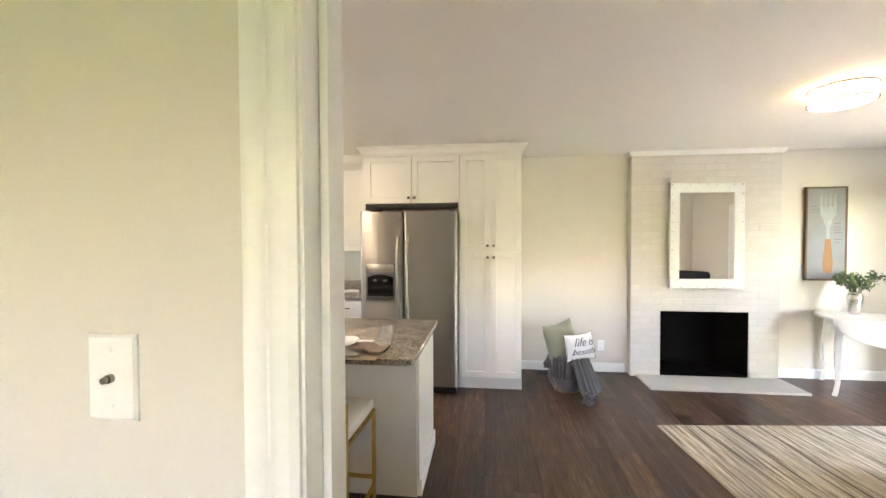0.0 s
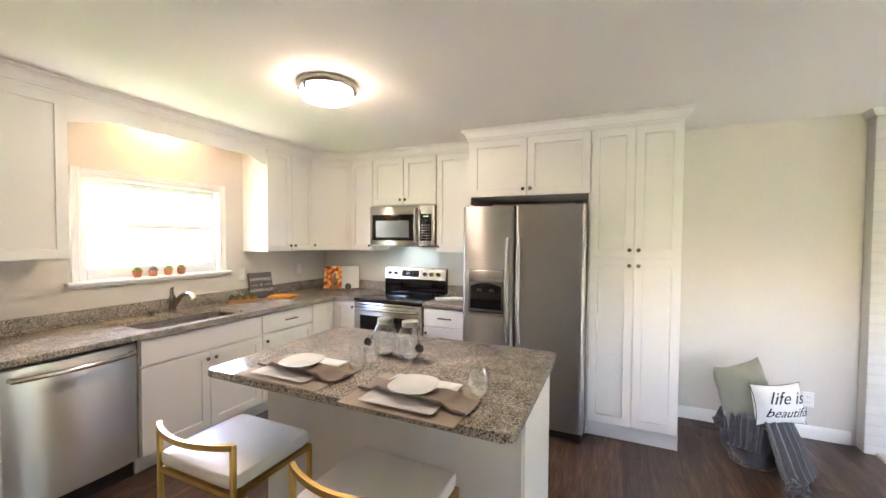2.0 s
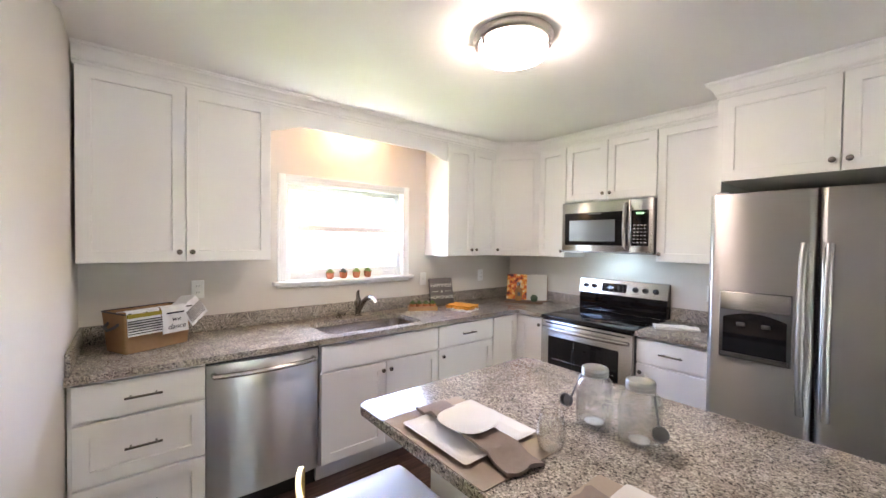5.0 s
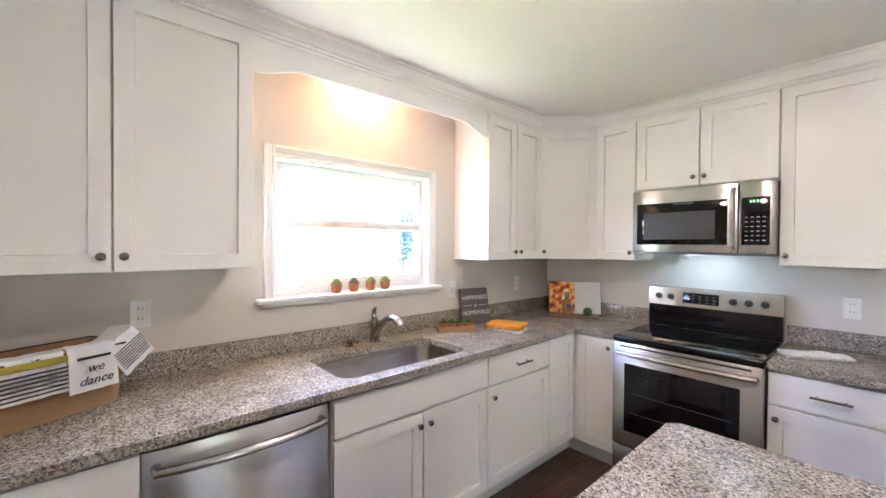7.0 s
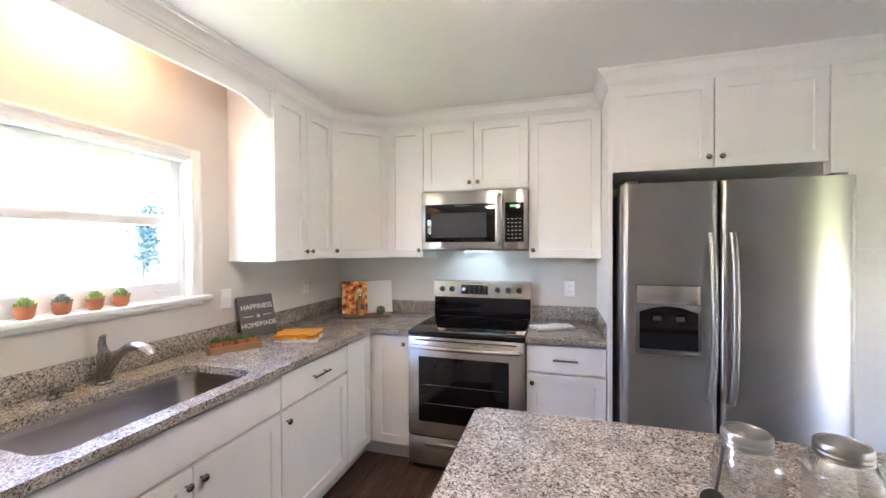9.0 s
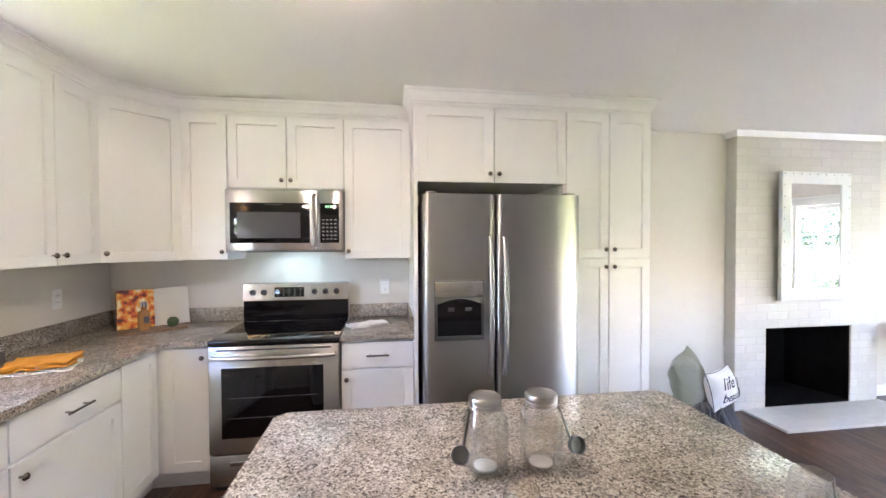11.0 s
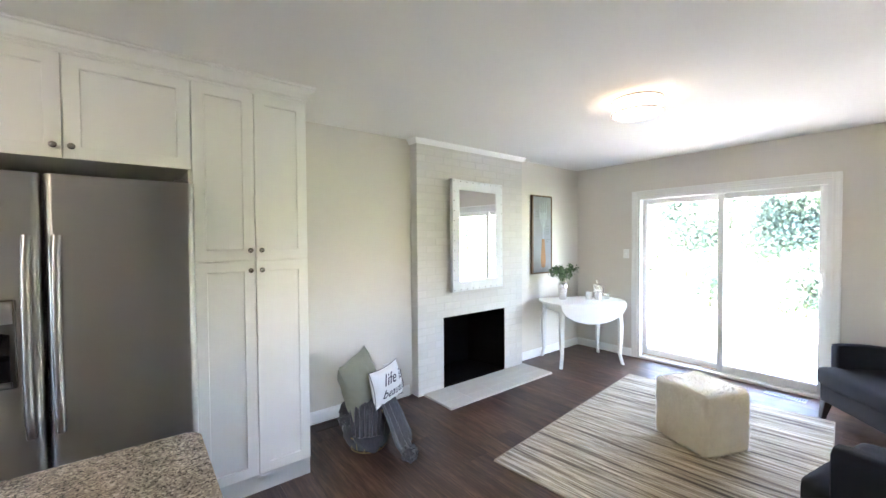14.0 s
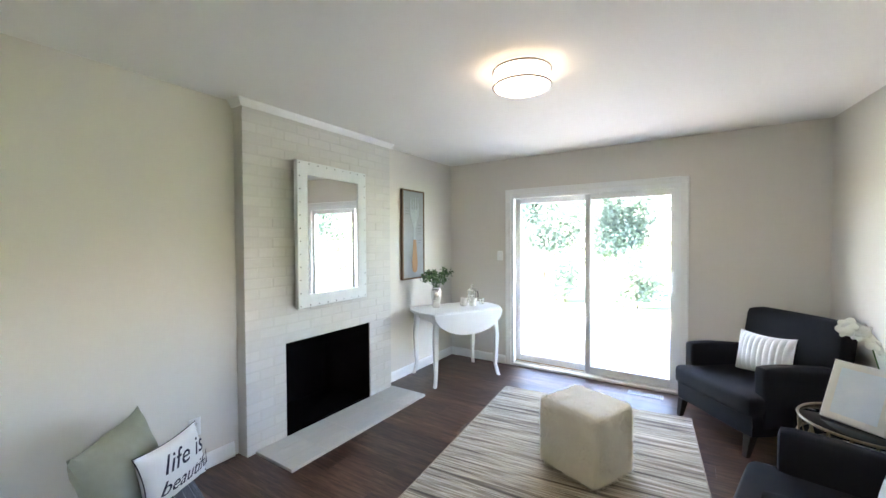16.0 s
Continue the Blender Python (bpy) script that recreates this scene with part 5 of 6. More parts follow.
def setting(x, y, seed):
    """Place mat, square charger, napkin and plate, each resting on the one below."""
    z = ITOP + 0.0003
    solid("place_mat", slab(bmesh.new(), rounded(-0.235, -0.165, 0.235, 0.165, 0.006, 2), 0, 0.003), MATTAN, "tan woven place mat on the island", "place mat", m=pose(x, y, z), group="place settings")
    solid("charger_plate", plate(bmesh.new(), 0.305, 0.012, 0.012, 0), CHINA, "square white china charger plate", "plate", m=pose(x - 0.01, y + 0.012, z + 0.0032), group="place settings")
    nk = bmesh.new()
    n, k = 26, 8
    rows = []
    for i in range(n + 1):
        u = i / n - 0.5
        wd = 0.066 + 0.03 * abs(u) + 0.008 * noise.noise((i * 0.3, seed, 0))
        zz = 0.021 if abs(u) < 0.31 else 0.021 - 0.017 * min(1, (abs(u) - 0.31) / 0.07)
        rows.append([(0.47 * u + 0.01 * noise.noise((i * 0.25, j * 0.5, seed)), wd * (j / k - 0.5) * 2 * 0.75 + 0.03 * u, zz + 0.010 + 0.005 * math.cos(j * 0.9 + seed) * (0.2 + abs(u)) + 0.004 * noise.noise((i * 0.5, j * 0.7, seed + 5))) for j in range(k + 1)])
    low = [[(a, b, c - 0.010) for a, b, c in r] for r in rows]
    loft(nk, [r + l[::-1] for r, l in zip(rows, low)])
    solid("napkin", nk, TAUPE, "taupe linen napkin under a white plate", "napkin", m=pose(x + 0.015, y, z + 0.002, 0, 0, -9), group="place settings")
    solid("side_plate", plate(bmesh.new(), 0.19, 0.075, 0.013, 0), CHINA, "rounded square white china plate on a napkin", "plate", m=pose(x - 0.005, y + 0.012, z + 0.0345, 1.5, -1, 3), group="place settings")
    g = bmesh.new()
    prof = [(0.001, 0.0), (0.026, 0.0), (0.034, 0.012), (0.041, 0.04), (0.040, 0.075), (0.034, 0.112), (0.0328, 0.112), (0.0385, 0.075), (0.0395, 0.04), (0.0325, 0.014), (0.024, 0.006), (0.001, 0.005)]
    lathe(g, prof, 28)
    solid("stemless_glass", g, CLEAR, "clear stemless drinking glass on the island", "glass", m=pose(x + 0.22, y + 0.125, z), group="place settings")


setting(-1.485, 1.645, 1)
setting(-0.88, 1.605, 6)


def jar(x, y, turn, lean):
    j = thing("glass_jar", pose(x, y, ITOP + 0.0005, 0, 0, turn), "square clear glass jar with a metal screw lid", "jar", "glass jars on the island")
    bm = bmesh.new()
    outer = [(0.044, 0.022, 0.0), (0.049, 0.022, 0.006), (0.050, 0.022, 0.125), (0.047, 0.03, 0.148), (0.038, 0.034, 0.160), (0.037, 0.036, 0.178)]
    rings = [[(a, b, z) for a, b in rounded(-w, -w, w, w, r, 5)] for w, r, z in outer]
    rings += [[(a, b, z) for a, b in rounded(-w, -w, w, w, r, 5)] for w, r, z in ((0.0345, 0.034, 0.178), (0.0350, 0.033, 0.160), (0.0435, 0.028, 0.146), (0.0465, 0.02, 0.125), (0.0455, 0.02, 0.012), (0.03, 0.02, 0.008))]
    loft(bm, rings)
    part("jar", bm, CLEAR, j)
    part("jar_base", lathed([(0.002, 0.0085), (0.030, 0.0085), (0.031, 0.0105), (0.027, 0.0125), (0.002, 0.0120)], 24), BASE_SHINE, j, "thick pale glass base")
    bm = bmesh.new()
    lathe(bm, [(0.0405, 0.164), (0.0425, 0.165), (0.041, 0.169), (0.0425, 0.173), (0.041, 0.177), (0.0425, 0.181), (0.042, 0.188), (0.039, 0.192), (0.034, 0.1925), (0.033, 0.191), (0.001, 0.191)], 28)
    part("lid", bm, STEEL, j, "silver screw lid")
    s = part("scoop", bmesh.new(), STEEL_D, j, "dark metal measuring scoop hung on the jar")
    bm = bmesh.new()
    k = lean
    tube(bm, [(k * 0.044, 0, 0.158), (k * 0.058, -0.012, 0.12), (k * 0.07, -0.02, 0.082)], 0.0035, 6)
    lathe(bm, [(0.002, 0.0), (0.016, 0.001), (0.021, 0.006), (0.0225, 0.022), (0.0205, 0.022), (0.019, 0.008), (0.002, 0.005)], 18, (0, 0, 0))
    vs = list(bm.verts)[-18 * 7:]
    bmesh.ops.rotate(bm, verts=vs, matrix=Matrix.Rotation(radians(70), 3, "X") @ Matrix.Rotation(radians(20 * k), 3, "Y"))
    bmesh.ops.translate(bm, verts=vs, vec=(k * 0.078, -0.02, 0.065))
    bmesh.ops.recalc_face_normals(bm, faces=bm.faces)
    bm.to_mesh(s.data)
    bm.free()


jar(-1.275, 2.025, 12, -1)
jar(-1.125, 2.02, -8, 1)


# ---------------------------------------------------------------- bar stools
def stool(m):
    s = thing("bar_stool", m, "gold metal bar stool with a white padded seat", "stool", "stools at the island")
    part("seat", soft_box(bmesh.new(), -0.22, -0.195, 0.585, 0.22, 0.195, 0.65, 0.022, puff=0.02, cuts=9), LEATHER, s, "white padded leather seat")
    for x in (-0.215, 0.215):
        for y, top in ((-0.19, 0.765), (0.19, 0.584)):
            part("leg", boxed(x - 0.009, y - 0.009, 0.0, x + 0.009, y + 0.009, top, bevel=0.002), GOLD, s)
    bm = bmesh.new()
    for q in ((-0.206, -0.199, 0.206, -0.181), (-0.206, 0.181, 0.206, 0.199), (-0.224, -0.181, -0.206, 0.181), (0.206, -0.181, 0.224, 0.181)):
        box(bm, q[0], q[1], 0.565, q[2], q[3], 0.583)
    part("seat_frame", bm, GOLD, s)
    for q in ((-0.206, -0.198, 0.206, -0.182, 0.2), (-0.206, 0.182, 0.206, 0.198, 0.2), (-0.223, -0.181, -0.207, 0.181, 0.16), (0.207, -0.181, 0.223, 0.181, 0.16)):
        part("stretcher", boxed(q[0], q[1], q[4], q[2], q[3], q[4] + 0.016), GOLD, s)
    pts = [(-0.215 + 0.43 * i / 16, -0.19 - 0.06 * math.sin(math.pi * i / 16) ** 0.8, 0.757) for i in range(17)]
    part("back_rail", tubed(pts, 0.01, flat=(0.016, 0.022)), GOLD, s)
    return s


s0 = stool(pose(-1.645, 1.445, 0, 0, 0, 0))
copy_thing(s0, pose(-0.93, 1.445, 0, 0, 0, -2))


# ---------------------------------------------------------------- ceiling lights
def drum_light(m, r, h, ring, label):
    c = thing("ceiling_light", m, label, "ceiling light", "flush ceiling lights")
    if ring:
        part("pan", lathed([(0.05, 0), (r + 0.022, 0), (r + 0.024, -0.022), (r + 0.016, -0.042), (r + 0.004, -0.046), (r - 0.02, -0.042)], 40), NICKEL, c, "brushed nickel pan")
        z0 = -0.042
    else:
        part("pan", lathed([(0.05, 0), (r - 0.01, 0), (r - 0.01, -0.008), (0.05, -0.008)], 40), NICKEL, c)
        for z in (-0.012, -h + 0.014):
            bm = bmesh.new()
            tube(bm, [((r + 0.004) * math.cos(2 * math.pi * i / 48), (r + 0.004) * math.sin(2 * math.pi * i / 48), z) for i in range(49)], 0.006, 6)
            part("band", bm, STEEL_D, c, "thin metal band")
        z0 = -0.008
    part("shade", lathed([(r - 0.004, z0), (r, z0 - 0.01), (r, -h + 0.02), (r - 0.006, -h + 0.006), (r - 0.02, -h), (0.01, -h - 0.004)], 40), SHADE if ring else SHADE2, c, "glowing white glass shade")
    if ring:
        for a in (20, 140, 260):
            x, y = (r + 0.006) * math.cos(radians(a)), (r + 0.006) * math.sin(radians(a))
            part("clip", lathed([(0.001, -0.074), (0.009, -0.072), (0.009, -0.042), (0.001, -0.040)], 10, (x, y, 0)), NICKEL, c)
    return c


SHADE = glow_material("lit_white_glass", (1.0, 0.92, 0.76), 0.58)
SHADE2 = glow_material("lit_white_glass_warm", (1.0, 0.84, 0.60), 0.13)
drum_light(pose(-1.795, 2.185, H), 0.156, 0.092, True, "round ceiling light with a nickel pan and white shade")
drum_light(pose(2.10, 2.295, H), 0.155, 0.112, False, "round white drum ceiling light with thin metal bands")

# ---------------------------------------------------------------- fireplace
fp = thing("fireplace", pose(0, 0, 0), "painted brick fireplace with a black firebox", "fireplace")
FY0, fxa, fxb = 4.03, 1.468, 2.97
bm = bmesh.new()
arch = [(fxa + 0.003, 0.0), (FB[0] - 0.003, 0.0), (FB[0] - 0.003, FB[3] + 0.003), (FB[1] + 0.003, FB[3] + 0.003), (FB[1] + 0.003, 0.0), (fxb - 0.003, 0.0), (fxb - 0.003, H - 0.001), (fxa + 0.003, H - 0.001)]
loft(bm, [[(x, y, z) for x, z in arch] for y in (FY0 + 0.001, NY - 0.001)])
breast = part("breast", bm, MORTAR, fp)
xa, xb, yb, zb = FB[0], FB[1], 4.55, FB[3]
bm = bmesh.new()
outer = [(xa - 0.02, 0.0), (xb + 0.02, 0.0), (xb + 0.02, zb + 0.02), (xa - 0.02, zb + 0.02)]
inner = [(xa, 0.03), (xb, 0.03), (xb, zb), (xa, zb)]
back = [(xa + 0.12, 0.03), (xb - 0.12, 0.03), (xb - 0.12, zb), (xa + 0.12, zb)]
loft(bm, [[(x, yb, z) for x, z in outer], [(x, FY0 + 0.012, z) for x, z in outer], [(x, FY0 + 0.012, z) for x, z in inner], [(x, yb - 0.02, z) for x, z in back]])
part("firebox", bm, SOOT, fp, "soot-black firebox")
bm = bmesh.new()
prof = [(0.0, H - 0.046), (0.012, H - 0.046), (0.02, H - 0.03), (0.034, H - 0.012), (0.038, H - 0.001), (0.0, H - 0.001)]
pts = [(fxa, NY - 0.002), (fxa, FY0), (fxb, FY0), (fxb, NY - 0.002)]
nrm = [(-1, 0), (-1, -1), (1, -1), (1, 0)]
loft(bm, [[(x + nx * u, y + ny * u, z) for u, z in prof] for (x, y), (nx, ny) in zip(pts, nrm)])
part("top_trim", bm, TRIM, fp, "white moulding at the ceiling")

# mirror
mr = thing("mirror", pose(1.832, FY0 - 0.050, 0.972, 0, 0, 3.4), "rectangular mirror in a whitewashed studded frame", "mirror")
W, HM = 0.762, 1.12
part("frame", panel(bmesh.new(), W, HM, [(0.0, 0.0), (0.0, -0.03), (0.004, -0.034), (0.075, -0.034), (0.09, -0.028), (0.1, -0.030), (0.105, -0.018)]), WHITEWASH, mr)
part("glass", boxed(0.101, -0.0215, 0.101, W - 0.101, -0.0185, HM - 0.101), MIRROR, mr)
bm = bmesh.new()
for i in range(9):
    for x, z in ((0.022 + i * 0.0897, 0.02), (0.022 + i * 0.0897, HM - 0.02)):
        lathe(bm, [(0.005, 0), (0.005, 0.001), (0.003, 0.003), (0.0005, 0.0035)], 8, (x, z, 0))
for i in range(1, 12):
    for x in (0.022, W - 0.022):
        lathe(bm, [(0.005, 0), (0.005, 0.001), (0.003, 0.003), (0.0005, 0.0035)], 8, (x, 0.02 + i * 0.0983, 0))
bmesh.ops.rotate(bm, verts=bm.verts, matrix=Matrix.Rotation(radians(90), 3, "X"))
bmesh.ops.translate(bm, verts=bm.verts, vec=(0, -0.034, 0))
part("stud", bm, NICKEL, mr, "small metal studs")

# framed fork print
ar = thing("wall_art", pose(3.262, NY - 0.001, 1.055), "framed print of a fork on grey", "picture")
W, HM = 0.395, 0.99
part("frame", panel(bmesh.new(), W, HM, [(0.0, 0.0), (0.0, -0.035), (0.014, -0.035), (0.016, -0.028)]), ARTWOOD, ar)
part("print", boxed(0.0165, -0.0295, 0.0165, W - 0.0165, -0.0281, HM - 0.0165), ARTGREY, ar)


def flat_shape(outline, y0, y1):
    bm = bmesh.new()
    loft(bm, [[(x, y, z) for x, z in outline] for y in (y0, y1)])
    return bm


cx = 0.215
fork = [(cx - 0.018, 0.44), (cx - 0.016, 0.56), (cx - 0.05, 0.64), (cx - 0.078, 0.70), (cx - 0.082, 0.80), (cx - 0.076, 0.905)]
tines = []
for k in range(4):
    a = cx - 0.076 + k * 0.043
    tines += [(a, 0.905), (a + 0.008, 0.915), (a + 0.018, 0.905)] + ([(a + 0.021, 0.775), (a + 0.040, 0.775)] if k < 3 else [])
fork = fork[:-1] + tines + [(cx + 0.078, 0.80), (cx + 0.072, 0.70), (cx + 0.04, 0.64), (cx + 0.016, 0.56), (cx + 0.016, 0.44)]
part("fork_head", flat_shape(fork[::-1], -0.0297, -0.0312), FORKSTEEL, ar)
hnd = [(cx - 0.026, 0.44), (cx - 0.034, 0.34), (cx - 0.05, 0.18), (cx - 0.04, 0.09), (cx, 0.07), (cx + 0.04, 0.09), (cx + 0.05, 0.18), (cx + 0.034, 0.34), (cx + 0.026, 0.44)]
part("fork_handle", flat_shape(hnd, -0.0297, -0.0312), material("printed_wood", (0.36, 0.17, 0.07), 0.6, second=(0.28, 0.13, 0.05), scale=14, stretch=(6, 1, 1)), ar)
FAINT = material("faint_print_ink", (0.16, 0.17, 0.18), 0.6)
rg = random.Random(2)
for z in (0.72, 0.75, 0.78, 0.40, 0.43, 0.50, 0.53, 0.56, 0.60):
    a = 0.05 if z > 0.7 else 0.27
    part("print_bar", boxed(a, -0.0305, z, a + 0.05 + 0.03 * rg.random(), -0.0296, z + 0.008), FAINT, ar)

# ---------------------------------------------------------------- drop-leaf table
TM = pose(3.67, 3.695, 0, 0, 0, -28)
tb = thing("drop_leaf_table", TM, "white drop-leaf table with curved legs", "table")
R, VH, TZ = 0.50, 0.275, 0.745
n = 20
a0 = math.asin(VH / R)
arc = [(R * math.cos(a0 * (2 * i / n - 1)), R * math.sin(a0 * (2 * i / n - 1))) for i in range(n + 1)]
outline = arc + [(-x, -y) for x, y in arc]
part("tabletop", slab(bmesh.new(), outline, TZ - 0.022, TZ, 0.005, 3), TRIM, tb)
for s, nm in ((-1, "drop_leaf"), (1, "drop_leaf")):
    bm = bmesh.new()
    ch = R * math.cos(a0)
    pts = [(ch * math.cos(math.pi * i / n), -(R - VH) * math.sin(math.pi * i / n)) for i in range(n + 1)]
    y0, y1 = s * (VH + 0.004), s * (VH + 0.024)
    loft(bm, [[(x, y + s * 0.02 * (z / -0.22), TZ - 0.012 + z) for x, z in pts] for y in (y0, y1)])
    if s < 0:
        part(nm, bm, TRIM, tb)
    else:
        bm.free()
bm = bmesh.new()
for q in ((-0.36, -0.22, 0.36, -0.20), (-0.36, 0.20, 0.36, 0.22), (-0.36, -0.20, -0.34, 0.20), (0.34, -0.20, 0.36, 0.20)):
    box(bm, q[0], q[1], TZ - 0.12, q[2], q[3], TZ - 0.0225)
part("apron", bm, TRIM, tb)
for x in (-0.365, 0.365):
    for y in (-0.225, 0.225):
        sxn, syn = math.copysign(1, x), math.copysign(1, y)
        bm = bmesh.new()
        rings = []
        for z, o, w in ((TZ - 0.0225, 0.0, 0.026), (TZ - 0.12, 0.0, 0.026), (0.45, 0.014, 0.025), (0.28, 0.010, 0.021), (0.12, 0.006, 0.017), (0.03, 0.022, 0.017), (0.0, 0.032, 0.018)):
            rings.append([(x + sxn * o + a * w, y + syn * o + b * w, z) for a, b in ((-1, -1), (1, -1), (1, 1), (-1, 1))])
        loft(bm, rings)
        bmesh.ops.bevel(bm, geom=[e for e in bm.edges if abs(e.verts[0].co.z - e.verts[1].co.z) > 0.02], offset=0.006, segments=2, affect="EDGES")
        part("leg", bm, TRIM, tb)
TOPZ = TZ + 0.0005
vs = thing("vase", TM @ pose(-0.20, 0.08, TOPZ) @ Matrix.Diagonal((1.22, 1.22, 1.22, 1)), "hammered silver vase with green sprigs", "vase")
part("vase", lathed([(0.03, 0), (0.034, 0.004), (0.038, 0.05), (0.047, 0.11), (0.05, 0.145), (0.043, 0.165), (0.036, 0.172), (0.04, 0.185), (0.037, 0.185), (0.033, 0.172), (0.03, 0.12)], 24), SILVERPOT, vs)
bm = bmesh.new()
rg = random.Random(11)
tips = []
for k in range(16):
    a, t = rg.random() * 6.28, 0.03 + 0.11 * rg.random()
    tip = Vector((math.cos(a) * t, math.sin(a) * t, 0.24 + 0.10 * rg.random()))
    tube(bm, [(0, 0, 0.12), (tip.x * 0.3, tip.y * 0.3, 0.2), tip], [0.0025, 0.002, 0.001], 5)
    tips.append(tip)
sprigs = part("stems", bm, DKGREEN, vs)
for k, tip in enumerate(tips):
    leaf_part("sprig", leaves(42, tip * 0.88 + Vector((0, 0, 0.02)), (0.042, 0.042, 0.045), 0.026, k + 30, 0.1), GREEN if k % 3 else DKGREEN, sprigs)


def mug(m, seed):
    g = thing("mug", m, "white mug with dark lettering bars", "mug", "mugs on the table")
    part("cup", lathed([(0.032, 0), (0.038, 0.003), (0.041, 0.05), (0.042, 0.088), (0.039, 0.088), (0.037, 0.05), (0.034, 0.008), (0.002, 0.007)], 24), CHINA, g)
    part("handle", tubed([(-0.038, 0, 0.072), (-0.06, 0, 0.07), (-0.068, 0, 0.048), (-0.058, 0, 0.024), (-0.038, 0, 0.022)], 0.0055, 8), CHINA, g)
    bm = bmesh.new()
    for i, z in enumerate((0.03, 0.046, 0.06)):
        rings = [[((0.0418) * math.cos(a), (0.0418) * math.sin(a), zz) for a in [radians(-95 + 50 * k / 6 + i * 5) for k in range(7)]] for zz in (z, z + 0.008)]
        loft(bm, rings, cap=False, closed=False)
    part("print_bar", bm, INK, g)


mug(TM @ pose(0.12, 0.02, TOPZ, 0, 0, 28), 1)
mug(TM @ pose(0.215, -0.03, TOPZ, 0, 0, 20), 2)
fpz = thing("french_press", TM @ pose(0.30, 0.13, TOPZ), "glass coffee press with a steel frame", "coffee press")
part("carafe", lathed([(0.045, 0.012), (0.047, 0.016), (0.047, 0.15), (0.045, 0.15), (0.045, 0.018), (0.002, 0.016)], 24), CLEAR, fpz)
bm = bmesh.new()
lathe(bm, [(0.05, 0), (0.05, 0.02), (0.048, 0.02), (0.048, 0.004), (0.002, 0.003)], 24)
lathe(bm, [(0.0485, 0.09), (0.0495, 0.09), (0.0495, 0.1), (0.0485, 0.1)], 24)
for k in range(4):
    a = k * math.pi / 2
    tube(bm, [(0.0495 * math.cos(a), 0.0495 * math.sin(a), 0.0), (0.0495 * math.cos(a), 0.0495 * math.sin(a), 0.15)], 0.0025, 6)
part("cage", bm, CHROME, fpz)
part("lid", lathed([(0.05, 0.15), (0.05, 0.158), (0.03, 0.175), (0.006, 0.18), (0.006, 0.2), (0.013, 0.203), (0.013, 0.215), (0.002, 0.22)], 24), CHROME, fpz)
part("handle", tubed([(0.048, 0, 0.14), (0.085, 0, 0.135), (0.09, 0, 0.06), (0.05, 0, 0.03)], 0.007, 8), BLACK, fpz)
for k, (u, v) in enumerate(((0.36, 0.02), (0.405, 0.06), (0.19, 0.16))):
    c = thing("canister", TM @ pose(u, v, TOPZ), "small glass canister with a steel lid", "canister", "canisters on the table")
    part("jar", lathed([(0.024, 0), (0.026, 0.003), (0.026, 0.045), (0.002, 0.045)], 18), CLEAR, c)
    part("lid", lathed([(0.027, 0.0455), (0.027, 0.06), (0.024, 0.063), (0.002, 0.064)], 18), CHROME, c)

# ---------------------------------------------------------------- rug, ottoman, armchairs
RUG = pose(2.51, 2.165, 0.0005, 0, 0, 5.5)
rug = thing("rug", RUG, "striped cream and taupe area rug", "rug")
part("rug_body", soft_box(bmesh.new(), -1.18, -0.79, 0.0, 1.18, 0.79, 0.011, 0.004, cuts=0), rug_material(), rug)
for y in (-0.791, 0.791):
    part("binding", boxed(-1.18, y - 0.006, 0.0, 1.18, y + 0.006, 0.009, bevel=0.003), MATTAN, rug)
for x in (-1.181, 1.181):
    part("binding", boxed(x - 0.006, -0.79, 0.0, x + 0.006, 0.79, 0.009, bevel=0.003), MATTAN, rug)
ot = thing("ottoman", pose(2.60, 2.06, 0.0118, 0, 0, -23), "cube ottoman covered in cream fur", "ottoman")
bm = soft_box(bmesh.new(), -0.2, -0.215, 0.0, 0.2, 0.215, 0.43, 0.035, puff=0.02, cuts=34, jitter=0.006)
for v in bm.verts:
    v.co += v.co.normalized() * 0.004 * noise.noise(v.co * 45)
part("cover", bm, FUR, ot)
# short fur: fine tapering blades standing off the cover
rgn = np.random.RandomState(5)
vv, ff = [], []
for i in range(34000):
    face = rgn.randint(5)
    a, b = rgn.rand() * 2 - 1, rgn.rand() * 2 - 1
    if face == 0:
        p, nn = np.array((a * 0.19, b * 0.205, 0.428)), np.array((0, 0, 1.0))
    elif face < 3:
        s = 1 if face == 1 else -1
        p, nn = np.array((s * 0.199, a * 0.2, 0.215 + b * 0.205)), np.array((s, 0, -0.35))
    else:
        s = 1 if face == 3 else -1
        p, nn = np.array((a * 0.185, s * 0.214, 0.215 + b * 0.205)), np.array((0, s, -0.35))
    d = nn * 0.7 + rgn.normal(size=3) * 0.4
    d /= np.linalg.norm(d)
    side = np.cross(d, rgn.normal(size=3))
    side *= 0.0009 / np.linalg.norm(side)
    L = 0.013 + 0.008 * rgn.rand()
    k = len(vv)
    vv += [p - side, p + side, p + d * L]
    ff.append((k, k + 1, k + 2))
me = bpy.data.meshes.new("fur")
me.from_pydata([tuple(q) for q in vv], [], ff)
leaf_part("fur", me, HAIR, ot)["kind"] = "stuff"


